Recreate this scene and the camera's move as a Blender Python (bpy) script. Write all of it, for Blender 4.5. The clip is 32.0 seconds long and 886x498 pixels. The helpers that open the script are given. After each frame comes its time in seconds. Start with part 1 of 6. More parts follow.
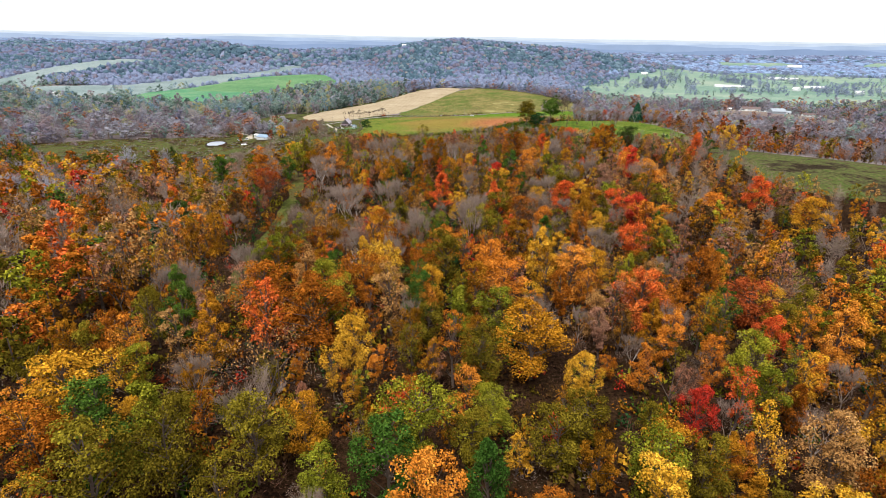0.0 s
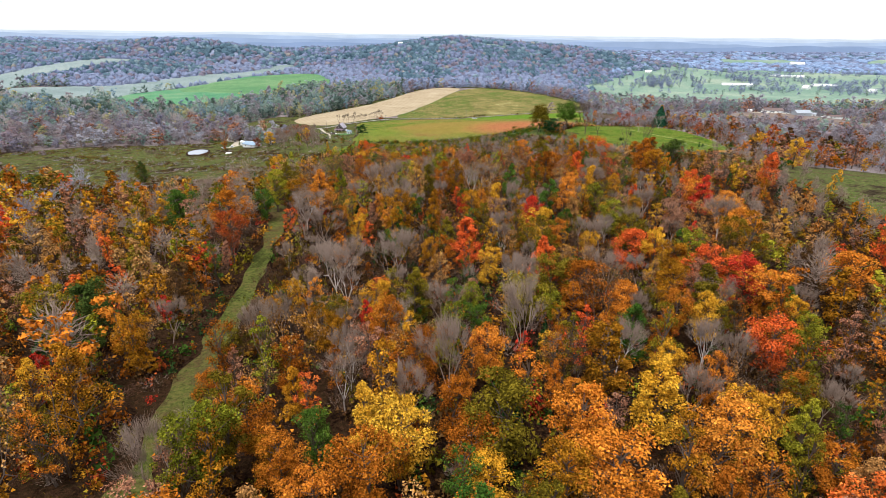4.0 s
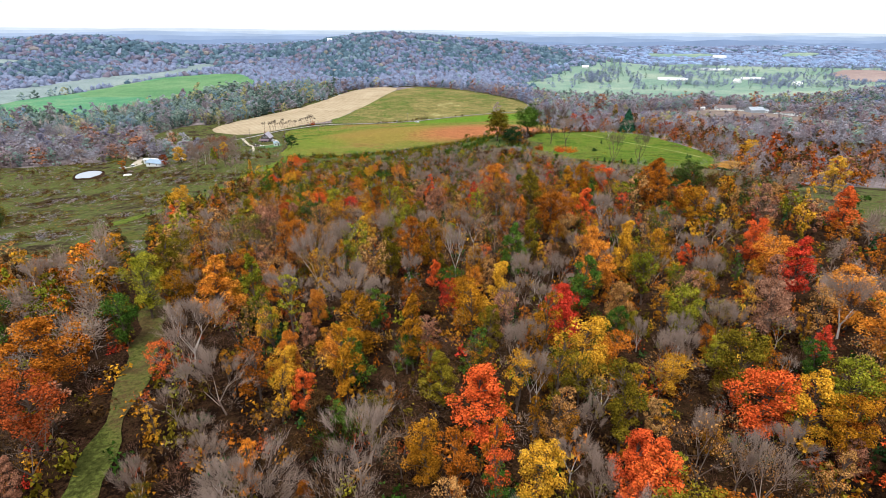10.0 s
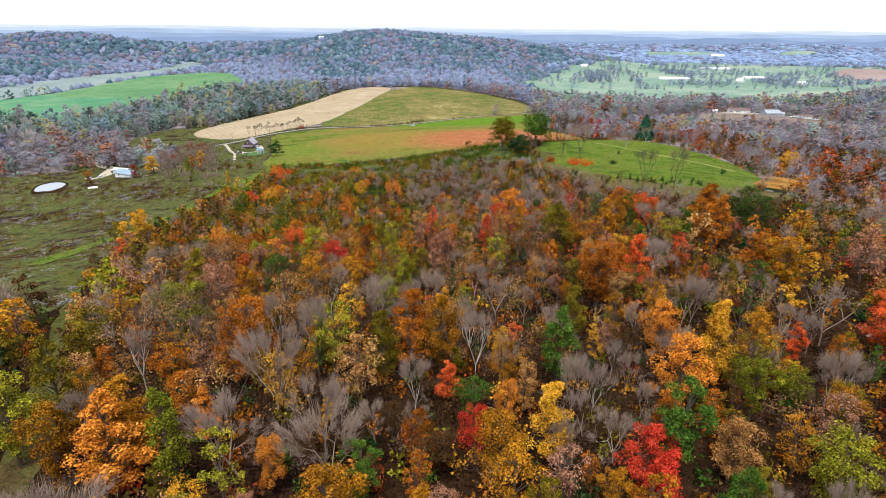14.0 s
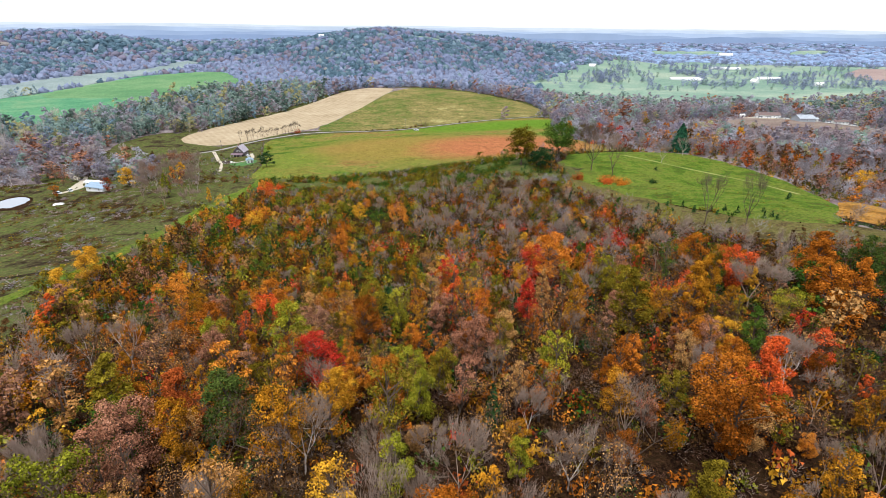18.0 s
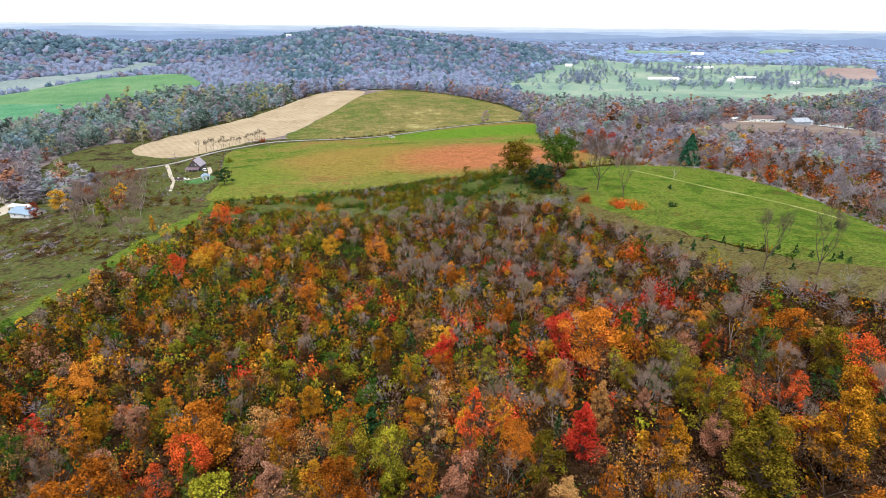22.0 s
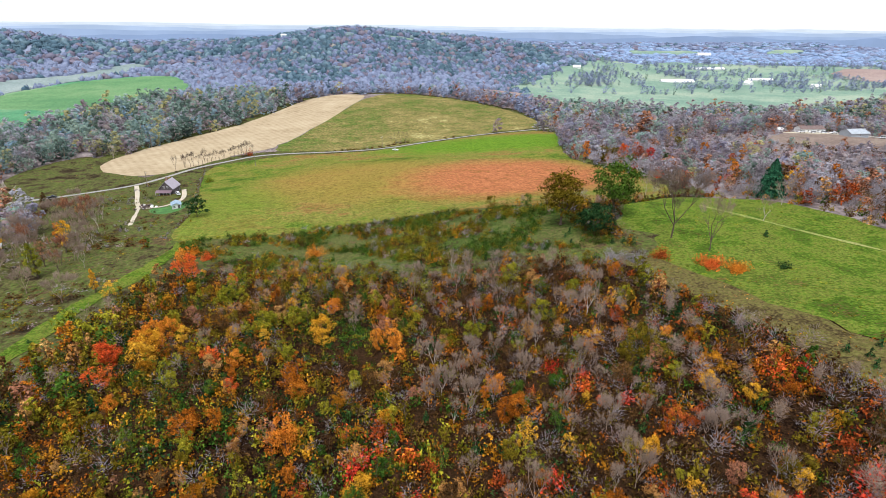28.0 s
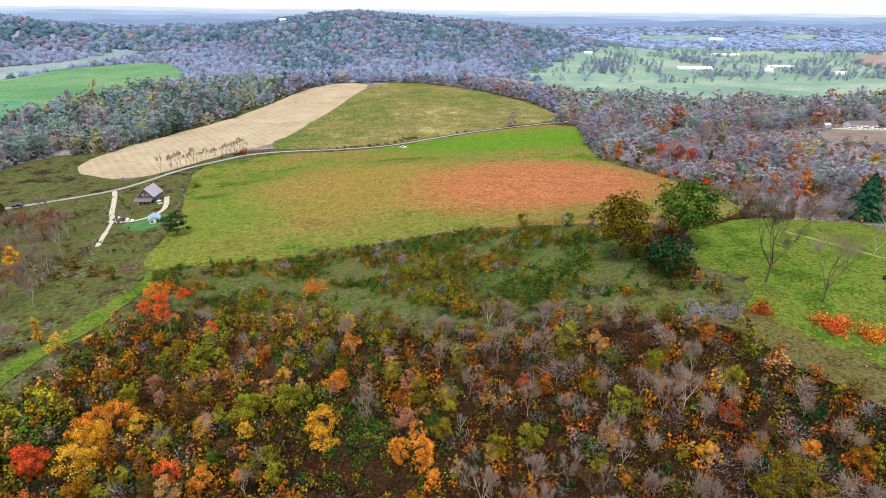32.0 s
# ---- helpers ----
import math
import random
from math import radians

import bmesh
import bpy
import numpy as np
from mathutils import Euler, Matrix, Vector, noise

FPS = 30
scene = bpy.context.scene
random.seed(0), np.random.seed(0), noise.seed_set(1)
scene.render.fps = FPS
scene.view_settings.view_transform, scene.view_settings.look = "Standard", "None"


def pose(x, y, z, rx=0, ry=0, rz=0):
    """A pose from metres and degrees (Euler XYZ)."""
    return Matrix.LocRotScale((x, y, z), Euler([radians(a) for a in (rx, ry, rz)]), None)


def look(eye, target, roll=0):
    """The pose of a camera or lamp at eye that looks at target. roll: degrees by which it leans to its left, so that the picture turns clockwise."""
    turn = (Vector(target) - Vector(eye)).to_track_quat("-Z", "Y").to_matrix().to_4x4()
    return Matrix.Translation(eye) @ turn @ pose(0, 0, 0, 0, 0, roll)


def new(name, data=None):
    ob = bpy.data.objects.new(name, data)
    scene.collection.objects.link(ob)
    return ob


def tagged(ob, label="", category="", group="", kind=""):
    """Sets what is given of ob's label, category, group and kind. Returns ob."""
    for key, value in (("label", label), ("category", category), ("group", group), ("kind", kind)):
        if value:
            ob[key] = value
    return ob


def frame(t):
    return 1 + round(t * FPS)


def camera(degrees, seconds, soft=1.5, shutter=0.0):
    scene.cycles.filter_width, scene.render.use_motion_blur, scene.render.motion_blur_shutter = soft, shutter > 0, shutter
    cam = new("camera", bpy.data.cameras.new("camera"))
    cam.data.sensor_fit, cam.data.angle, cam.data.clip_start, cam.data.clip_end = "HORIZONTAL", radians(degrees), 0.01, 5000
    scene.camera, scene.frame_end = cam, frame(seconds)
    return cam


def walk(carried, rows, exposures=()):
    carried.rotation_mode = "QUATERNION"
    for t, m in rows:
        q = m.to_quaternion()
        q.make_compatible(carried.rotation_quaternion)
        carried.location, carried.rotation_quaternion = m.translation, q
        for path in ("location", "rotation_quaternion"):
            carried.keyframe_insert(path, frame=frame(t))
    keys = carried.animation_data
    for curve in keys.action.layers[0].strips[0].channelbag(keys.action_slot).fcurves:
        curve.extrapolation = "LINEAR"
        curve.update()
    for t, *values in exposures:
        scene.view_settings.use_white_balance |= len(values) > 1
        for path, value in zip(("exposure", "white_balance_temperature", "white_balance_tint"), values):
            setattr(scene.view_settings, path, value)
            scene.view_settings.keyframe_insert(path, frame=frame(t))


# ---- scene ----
cam = camera(78.5, 32.0, soft=0.66)
METRES, EYE, TILT, LEAN, TURN = 300.0, 60.0, -21.2, -0.8, 0.0
ROWS = [
    (0.0, 0.0, 0.0, 0.0, 0.0, 0.0, -0.0),
    (0.5, -0.0028, 0.0166, 0.0065, -0.05, -0.02, 0.05),
    (1.0, -0.0057, 0.0332, 0.0129, -0.1, -0.05, 0.11),
    (1.5, -0.0084, 0.0499, 0.0194, -0.14, -0.08, 0.17),
    (2.0, -0.0107, 0.0647, 0.0254, -0.2, -0.11, 0.21),
    (2.5, -0.0132, 0.0814, 0.032, -0.25, -0.14, 0.26),
    (3.0, -0.0157, 0.0978, 0.0384, -0.29, -0.17, 0.27),
    (3.5, -0.018, 0.114, 0.0446, -0.34, -0.21, 0.31),
    (4.0, -0.0202, 0.13, 0.0509, -0.4, -0.23, 0.34),
    (4.5, -0.0226, 0.1459, 0.0571, -0.43, -0.26, 0.37),
    (6.5, -0.03, 0.2082, 0.082, -0.56, -0.41, 0.4),
    (7.0, -0.0317, 0.2231, 0.0878, -0.57, -0.46, 0.42),
    (7.5, -0.0334, 0.2377, 0.0934, -0.6, -0.51, 0.43),
    (8.0, -0.035, 0.252, 0.0988, -0.97, -0.55, 0.58),
    (8.5, -0.0364, 0.265, 0.1042, -3.01, -0.61, 1.51),
    (9.0, -0.0376, 0.2778, 0.1092, -5.39, -0.7, 2.51),
    (9.5, -0.0379, 0.2906, 0.1142, -6.29, -0.77, 2.86),
    (10.0, -0.0376, 0.3034, 0.1192, -6.76, -0.82, 3.05),
    (10.5, -0.0368, 0.3162, 0.1244, -6.97, -0.87, 3.11),
    (11.0, -0.0357, 0.3293, 0.1295, -7.1, -0.91, 3.15),
    (11.5, -0.0351, 0.3426, 0.1344, -7.22, -0.95, 3.17),
    (12.0, -0.0345, 0.3557, 0.1396, -7.27, -0.99, 3.18),
    (12.5, -0.0339, 0.3691, 0.1449, -7.35, -1.02, 3.18),
    (13.0, -0.0335, 0.3825, 0.15, -7.37, -1.04, 3.19),
    (13.5, -0.033, 0.3962, 0.1553, -7.38, -1.05, 3.18),
    (14.0, -0.0325, 0.4098, 0.1605, -7.36, -1.07, 3.18),
    (14.5, -0.0319, 0.4237, 0.1657, -7.35, -1.09, 3.17),
    (16.5, -0.0302, 0.4852, 0.1873, -7.28, -1.15, 3.1),
    (17.0, -0.0298, 0.4996, 0.1933, -7.27, -1.17, 3.09),
    (17.5, -0.0295, 0.5144, 0.1992, -7.25, -1.19, 3.04),
    (18.0, -0.0291, 0.5291, 0.2048, -7.24, -1.2, 3.03),
    (18.5, -0.0288, 0.5438, 0.2106, -7.23, -1.2, 2.99),
    (19.0, -0.0287, 0.5584, 0.2163, -7.22, -1.23, 2.97),
    (19.5, -0.0286, 0.5729, 0.2218, -7.2, -1.23, 2.9),
    (20.0, -0.0284, 0.5868, 0.2272, -8.47, -1.29, 3.41),
    (20.5, -0.0283, 0.6009, 0.2327, -9.28, -1.34, 3.75),
    (21.0, -0.0279, 0.615, 0.238, -9.66, -1.37, 3.98),
    (21.5, -0.0274, 0.6287, 0.2432, -9.83, -1.41, 4.09),
    (22.0, -0.0268, 0.6424, 0.2484, -9.92, -1.41, 4.1),
    (22.5, -0.026, 0.6561, 0.2537, -10.02, -1.44, 4.17),
    (23.0, -0.0254, 0.6698, 0.259, -10.1, -1.43, 4.2),
    (23.5, -0.025, 0.6836, 0.2643, -10.1, -1.44, 4.22),
    (24.0, -0.0247, 0.6974, 0.2695, -10.14, -1.45, 4.21),
    (24.5, -0.0244, 0.7113, 0.2749, -10.11, -1.48, 4.2),
    (25.0, -0.0245, 0.7253, 0.2803, -10.08, -1.46, 4.16),
    (25.5, -0.0246, 0.7393, 0.2857, -10.08, -1.44, 4.14),
    (27.5, -0.0225, 0.7967, 0.3071, -10.15, -1.45, 4.18),
    (28.0, -0.022, 0.8114, 0.3127, -10.11, -1.45, 4.14),
    (28.5, -0.0214, 0.8259, 0.3183, -10.1, -1.45, 4.12),
    (29.0, -0.0213, 0.8405, 0.324, -10.08, -1.43, 4.1),
    (29.5, -0.0212, 0.8553, 0.3296, -10.02, -1.43, 4.09),
    (30.0, -0.0214, 0.8702, 0.3354, -9.99, -1.45, 4.05),
    (30.5, -0.0217, 0.8852, 0.3411, -9.97, -1.53, 4.06),
    (31.0, -0.0219, 0.9003, 0.3469, -9.96, -1.8, 4.06),
    (31.5, -0.0221, 0.9154, 0.3526, -9.95, -2.61, 4.1),
    (32.0, -0.0222, 0.9304, 0.3587, -9.92, -2.86, 4.11),
]
walk(cam, [(t, pose(0, 0, EYE, TILT, LEAN, TURN) @ pose(METRES * x, METRES * y, METRES * z, 90 + pitch, roll, yaw)) for t, x, y, z, yaw, pitch, roll in ROWS], ((0.0, 0.0, 6450, 10), (8.0, 0.02, 6280, 10), (32.0, 0.02, 6280, 10)))

# ---- world and light: a bright overcast autumn day ----
world = bpy.data.worlds.new("overcast_sky")
scene.world = world
world.use_nodes = True
wn = world.node_tree
wn.nodes.clear()
sky = wn.nodes.new("ShaderNodeTexSky")
sky.sky_type = 'NISHITA'
sky.sun_disc = False
sky.sun_elevation, sky.sun_rotation = radians(66), radians(204)
sky.air_density, sky.dust_density, sky.ozone_density = 1.0, 4.0, 1.0
cloud = wn.nodes.new("ShaderNodeMix")
cloud.data_type = 'RGBA'
cloud.inputs[0].default_value = 0.86
cloud.inputs[7].default_value = (11.2, 11.6, 12.5, 1.0)
wb = wn.nodes.new("ShaderNodeBackground")
wb.inputs[1].default_value = 0.104
wo = wn.nodes.new("ShaderNodeOutputWorld")
wn.links.new(sky.outputs[0], cloud.inputs[6])
wn.links.new(cloud.outputs[2], wb.inputs[0])
wn.links.new(wb.outputs[0], wo.inputs[0])
sun = new("sun", bpy.data.lights.new("sun", 'SUN'))
sun.data.energy, sun.data.angle, sun.data.color = 3.5, radians(24), (1.0, 0.985, 0.965)
sun.matrix_world = look((0, 0, 400), (70, 160, 0))


# ---- materials ----
def nodes_of(name, rough=0.9, spec=0.2):
    m = bpy.data.materials.new(name)
    m.use_nodes = True
    nt = m.node_tree
    b = nt.nodes["Principled BSDF"]
    b.inputs["Roughness"].default_value = rough
    b.inputs["Specular IOR Level"].default_value = spec
    return m, nt, b


def ramp(nt, fac, stops):
    r = nt.nodes.new("ShaderNodeValToRGB")
    while len(r.color_ramp.elements) < len(stops):
        r.color_ramp.elements.new(0.5)
    for e, (p, c) in zip(r.color_ramp.elements, stops):
        e.position, e.color = p, (*c, 1)
    nt.links.new(fac, r.inputs[0])
    return r.outputs[0]


def noise_of(nt, scale, detail=4.0, rough=0.6, vec=None):
    n = nt.nodes.new("ShaderNodeTexNoise")
    n.inputs["Scale"].default_value, n.inputs["Detail"].default_value, n.inputs["Roughness"].default_value = scale, detail, rough
    if vec is None:
        g = nt.nodes.new("ShaderNodeNewGeometry")
        vec = g.outputs["Position"]
    nt.links.new(vec, n.inputs["Vector"])
    return n.outputs[0]


def mixc(nt, fac, a, b, mode='MIX'):
    m = nt.nodes.new("ShaderNodeMix")
    m.data_type, m.blend_type = 'RGBA', mode
    for v, i in ((fac, 0), (a, 6), (b, 7)):
        if isinstance(v, (int, float)):
            m.inputs[i].default_value = v
        elif isinstance(v, tuple):
            m.inputs[i].default_value = (*v, 1)
        else:
            nt.links.new(v, m.inputs[i])
    return m.outputs[2]


def math_of(nt, op, a, b=0.0):
    m = nt.nodes.new("ShaderNodeMath")
    m.operation = op
    for v, i in ((a, 0), (b, 1)):
        if isinstance(v, (int, float)):
            m.inputs[i].default_value = v
        else:
            nt.links.new(v, m.inputs[i])
    return m.outputs[0]


def bump(nt, b, height, strength=0.4, dist=0.3):
    n = nt.nodes.new("ShaderNodeBump")
    n.inputs["Strength"].default_value, n.inputs["Distance"].default_value = strength, dist
    nt.links.new(height, n.inputs["Height"])
    nt.links.new(n.outputs[0], b.inputs["Normal"])


def grain(nt, col, scale, depth):
    """Blades and clods: fine light and dark flecks over a ground colour."""
    g = ramp(nt, noise_of(nt, scale, 3, 0.75), ((0.34, (1 - depth,) * 3), (0.5, (1.0,) * 3), (0.66, (1 + depth * 0.8,) * 3)))
    return mixc(nt, 1.0, col, g, 'MULTIPLY')


def leaf_material(name, c1, c2, c3, vary=1.5, glow=0.08):
    """Foliage: each tree takes a shade between c1 and c3, each bough and leaf its own small change of it."""
    m, nt, b = nodes_of(name, 0.95, 0.0)
    oi = nt.nodes.new("ShaderNodeObjectInfo")
    at = nt.nodes.new("ShaderNodeAttribute")
    at.attribute_name = "tint"
    geo = nt.nodes.new("ShaderNodeNewGeometry")
    tree = math_of(nt, 'FRACT', math_of(nt, 'ADD', oi.outputs["Random"], at.outputs["Fac"]))
    leaf = geo.outputs["Random Per Island"]
    bough = ramp(nt, noise_of(nt, 0.55, 2, 0.5), ((0.34, (0.0,) * 3), (0.66, (1.0,) * 3)))
    f = math_of(nt, 'ADD', math_of(nt, 'ADD', math_of(nt, 'MULTIPLY', tree, 0.46), math_of(nt, 'MULTIPLY', leaf, 0.26)), math_of(nt, 'MULTIPLY', bough, 0.28))
    col = ramp(nt, f, ((0.08, c1), (0.5, c2), (0.92, c3)))
    hsv = nt.nodes.new("ShaderNodeHueSaturation")
    nt.links.new(col, hsv.inputs["Color"])
    val = math_of(nt, 'ADD', math_of(nt, 'MULTIPLY', math_of(nt, 'FRACT', math_of(nt, 'MULTIPLY', leaf, 7.31)), vary), 1.0 - vary / 2)
    nt.links.new(math_of(nt, 'MULTIPLY', val, math_of(nt, 'ADD', math_of(nt, 'MULTIPLY', bough, 0.3 * min(1, vary)), 1.0 - 0.15 * min(1, vary))), hsv.inputs["Value"])
    nt.links.new(hsv.outputs[0], b.inputs["Base Color"])
    tr = nt.nodes.new("ShaderNodeBsdfTranslucent")
    nt.links.new(hsv.outputs[0], tr.inputs[0])
    mx = nt.nodes.new("ShaderNodeMixShader")
    mx.inputs[0].default_value = glow
    out = nt.nodes["Material Output"]
    nt.links.new(b.outputs[0], mx.inputs[1])
    nt.links.new(tr.outputs[0], mx.inputs[2])
    nt.links.new(mx.outputs[0], out.inputs[0])
    return m


LEAF = {
    "orange": leaf_material("orange_leaves", (0.42, 0.12, 0.014), (0.56, 0.185, 0.02), (0.60, 0.25, 0.035)),
    "redorange": leaf_material("red_orange_leaves", (0.48, 0.06, 0.018), (0.60, 0.10, 0.022), (0.58, 0.16, 0.03)),
    "red": leaf_material("crimson_leaves", (0.34, 0.022, 0.014), (0.48, 0.04, 0.02), (0.56, 0.075, 0.03)),
    "rust": leaf_material("rust_leaves", (0.112, 0.032, 0.005), (0.315, 0.094, 0.010), (0.435, 0.149, 0.016)),
    "rustred": leaf_material("rust_red_leaves", (0.20, 0.035, 0.012), (0.30, 0.06, 0.015), (0.36, 0.09, 0.02)),
    "rustgold": leaf_material("bronze_leaves", (0.112, 0.048, 0.005), (0.321, 0.134, 0.010), (0.479, 0.211, 0.015)),
    "gold": leaf_material("golden_leaves", (0.40, 0.18, 0.015), (0.56, 0.28, 0.02), (0.60, 0.36, 0.04)),
    "tan": leaf_material("tan_leaves", (0.277, 0.135, 0.045), (0.376, 0.184, 0.054), (0.416, 0.242, 0.090)),
    "pink": leaf_material("salmon_leaves", (0.241, 0.100, 0.056), (0.310, 0.138, 0.078), (0.310, 0.167, 0.105)),
    "olive": leaf_material("olive_leaves", (0.052, 0.040, 0.005), (0.145, 0.105, 0.010), (0.214, 0.167, 0.015)),
    "yellowgreen": leaf_material("yellow_green_leaves", (0.068, 0.076, 0.007), (0.189, 0.186, 0.015), (0.353, 0.298, 0.023)),
    "green": leaf_material("green_leaves", (0.025, 0.06, 0.009), (0.045, 0.095, 0.013), (0.095, 0.14, 0.018)),
    "darkgreen": leaf_material("dark_green_leaves", (0.015, 0.04, 0.014), (0.025, 0.06, 0.018), (0.045, 0.08, 0.02)),
    "brown": leaf_material("withered_leaves", (0.04, 0.02, 0.008), (0.08, 0.04, 0.014), (0.14, 0.075, 0.026)),
    "mauve": leaf_material("bare_twigs", (0.20, 0.175, 0.185), (0.265, 0.235, 0.25), (0.35, 0.315, 0.335), 0.3, 0.35),
    # hill and valley trees: bluish distance haze is mixed into these leaf colours
    "greywood": leaf_material("hazy_grey_hill_twigs", (0.181, 0.218, 0.326), (0.212, 0.248, 0.363), (0.252, 0.287, 0.400), 0.2, 0.25),
    "lilacwood": leaf_material("hazy_lilac_valley_twigs", (0.234, 0.271, 0.386), (0.262, 0.301, 0.419), (0.300, 0.337, 0.453), 0.2, 0.25),
    "bluegreen": leaf_material("hazy_green_hill_leaves", (0.086, 0.148, 0.195), (0.111, 0.180, 0.225), (0.151, 0.222, 0.255), 0.2, 0.25),
    "dullrust": leaf_material("hazy_rust_hill_leaves", (0.186, 0.190, 0.266), (0.222, 0.201, 0.256), (0.272, 0.217, 0.240), 0.2, 0.25),
    "dullolive": leaf_material("hazy_olive_hill_leaves", (0.168, 0.257, 0.331), (0.203, 0.289, 0.331), (0.262, 0.326, 0.325), 0.2, 0.25),
    "dullorange": leaf_material("hazy_orange_hill_leaves", (0.256, 0.231, 0.269), (0.297, 0.263, 0.256), (0.330, 0.326, 0.269), 0.2, 0.25),
    # valley woods: paled and blued to carry haze, shade lifted by translucency
    "greytwig": leaf_material("haze_paled_twigs", (0.292, 0.282, 0.318), (0.358, 0.345, 0.384), (0.440, 0.424, 0.462), 0.3, 0.35),
    "softgreen": leaf_material("hazed_green_leaves", (0.174, 0.260, 0.246), (0.245, 0.332, 0.286), (0.338, 0.415, 0.311), 0.3, 0.35),
    "softrust": leaf_material("hazed_rust_leaves", (0.256, 0.210, 0.246), (0.307, 0.233, 0.246), (0.359, 0.250, 0.221), 0.3, 0.35),
    "softgold": leaf_material("hazed_yellow_leaves", (0.319, 0.311, 0.156), (0.396, 0.373, 0.180), (0.462, 0.412, 0.192), 0.3, 0.35),
    # farthest twigs: the palest haze blue, put straight into the colour
    "hazeblue": leaf_material("hazy_blue_far_twigs", (0.298, 0.402, 0.584), (0.338, 0.442, 0.624), (0.377, 0.482, 0.655), 0.2, 0.35),
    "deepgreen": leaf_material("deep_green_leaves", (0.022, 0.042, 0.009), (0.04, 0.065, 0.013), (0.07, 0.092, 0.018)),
    # dark green lifted and blued for haze, like the valley colours above
    "softdark": leaf_material("hazed_dark_green_leaves", (0.077, 0.119, 0.108), (0.105, 0.153, 0.126), (0.149, 0.192, 0.144), 0.3, 0.35),
    "spruce": leaf_material("spruce_needles", (0.012, 0.05, 0.03), (0.02, 0.075, 0.04), (0.03, 0.1, 0.05)),
}


def plain(name, col, rough=0.8, var=0.25, scale=1.5, metal=0.0, spec=0.3):
    m, nt, b = nodes_of(name, rough, spec)
    n = noise_of(nt, scale, 5, 0.65)
    n2 = noise_of(nt, scale * 9, 3, 0.6)
    f = math_of(nt, 'ADD', math_of(nt, 'MULTIPLY', n, 0.65), math_of(nt, 'MULTIPLY', n2, 0.35))
    lo, hi = tuple(c * (1 - var) for c in col), tuple(min(c * (1 + var), 0.95) for c in col)
    nt.links.new(ramp(nt, f, ((0.3, lo), (0.7, hi))), b.inputs["Base Color"])
    b.inputs["Metallic"].default_value = metal
    bump(nt, b, n2, 0.2, 0.03)
    return m


M_BARK = plain("grey_brown_bark", (0.10, 0.07, 0.052), 0.9, 0.4, 2.0)
M_PALE = plain("pale_grey_bark", (0.46, 0.395, 0.345), 0.85, 0.3, 1.5)
M_BRUSH = plain("red_brown_brush", (0.14, 0.066, 0.038), 0.9, 0.35, 0.4)
M_TWIG = plain("grey_twigs", (0.27, 0.195, 0.15), 0.9, 0.3, 0.8)


def ground_material(name, stops, big=0.02, mid=0.12, fine=1.6, bumpy=0.6, w=(0.45, 0.3, 0.25)):
    m, nt, b = nodes_of(name, 1.0, 0.02)
    a, c, d = noise_of(nt, big, 3, 0.55), noise_of(nt, mid, 5, 0.65), noise_of(nt, fine, 4, 0.7)
    f = math_of(nt, 'ADD', math_of(nt, 'ADD', math_of(nt, 'MULTIPLY', a, w[0]), math_of(nt, 'MULTIPLY', c, w[1])), math_of(nt, 'MULTIPLY', d, w[2]))
    f = math_of(nt, 'ADD', math_of(nt, 'MULTIPLY', math_of(nt, 'SUBTRACT', f, 0.5), 1.9), 0.5)
    nt.links.new(grain(nt, ramp(nt, f, stops), max(0.35, fine * 0.75), 0.45 if fine >= 0.6 else 0.2), b.inputs["Base Color"])
    bump(nt, b, math_of(nt, 'ADD', c, d), bumpy, 0.5)
    return m


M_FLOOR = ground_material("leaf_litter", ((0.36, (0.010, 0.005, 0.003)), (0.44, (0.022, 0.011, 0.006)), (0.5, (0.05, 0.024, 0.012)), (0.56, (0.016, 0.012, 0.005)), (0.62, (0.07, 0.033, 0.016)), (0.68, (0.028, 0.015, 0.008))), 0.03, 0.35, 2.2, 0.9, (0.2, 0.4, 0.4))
# litter painted paler to lift the shaded gaps between valley crowns
M_LITTER = ground_material("gap_lifted_litter", ((0.36, (0.132, 0.103, 0.099)), (0.48, (0.178, 0.143, 0.138)), (0.56, (0.218, 0.178, 0.172)), (0.66, (0.251, 0.211, 0.207))), 0.02, 0.1, 0.6)
# blue-grey floor for the far hills: haze painted into the ground
M_HILL = ground_material("hazed_hill_floor", ((0.36, (0.187, 0.218, 0.297)), (0.5, (0.224, 0.257, 0.341)), (0.64, (0.262, 0.297, 0.385))), 0.006, 0.03, 0.3)
M_MEADOW = ground_material("meadow_grass", ((0.28, (0.106, 0.079, 0.024)), (0.37, (0.042, 0.083, 0.009)), (0.45, (0.077, 0.134, 0.014)), (0.51, (0.116, 0.158, 0.019)), (0.55, (0.166, 0.151, 0.037)), (0.58, (0.084, 0.134, 0.016)), (0.64, (0.049, 0.094, 0.010)), (0.70, (0.141, 0.105, 0.031))), 0.035, 0.13, 1.6, 0.8, (0.25, 0.4, 0.35))
# haze is mixed into M_PASTURE, M_WHEAT and M_PALEGRASS: less red, more blue
M_PASTURE = ground_material("haze_tinted_pasture", ((0.36, (0.149, 0.231, 0.176)), (0.5, (0.195, 0.278, 0.208)), (0.62, (0.267, 0.320, 0.239))), 0.006, 0.03, 0.3)
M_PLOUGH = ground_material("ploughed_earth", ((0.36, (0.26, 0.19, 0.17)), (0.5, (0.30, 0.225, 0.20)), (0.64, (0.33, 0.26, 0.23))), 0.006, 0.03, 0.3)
M_FALLOW = ground_material("fallow_earth", ((0.36, (0.16, 0.12, 0.10)), (0.5, (0.20, 0.15, 0.125)), (0.64, (0.23, 0.185, 0.14))), 0.02, 0.1, 0.5)
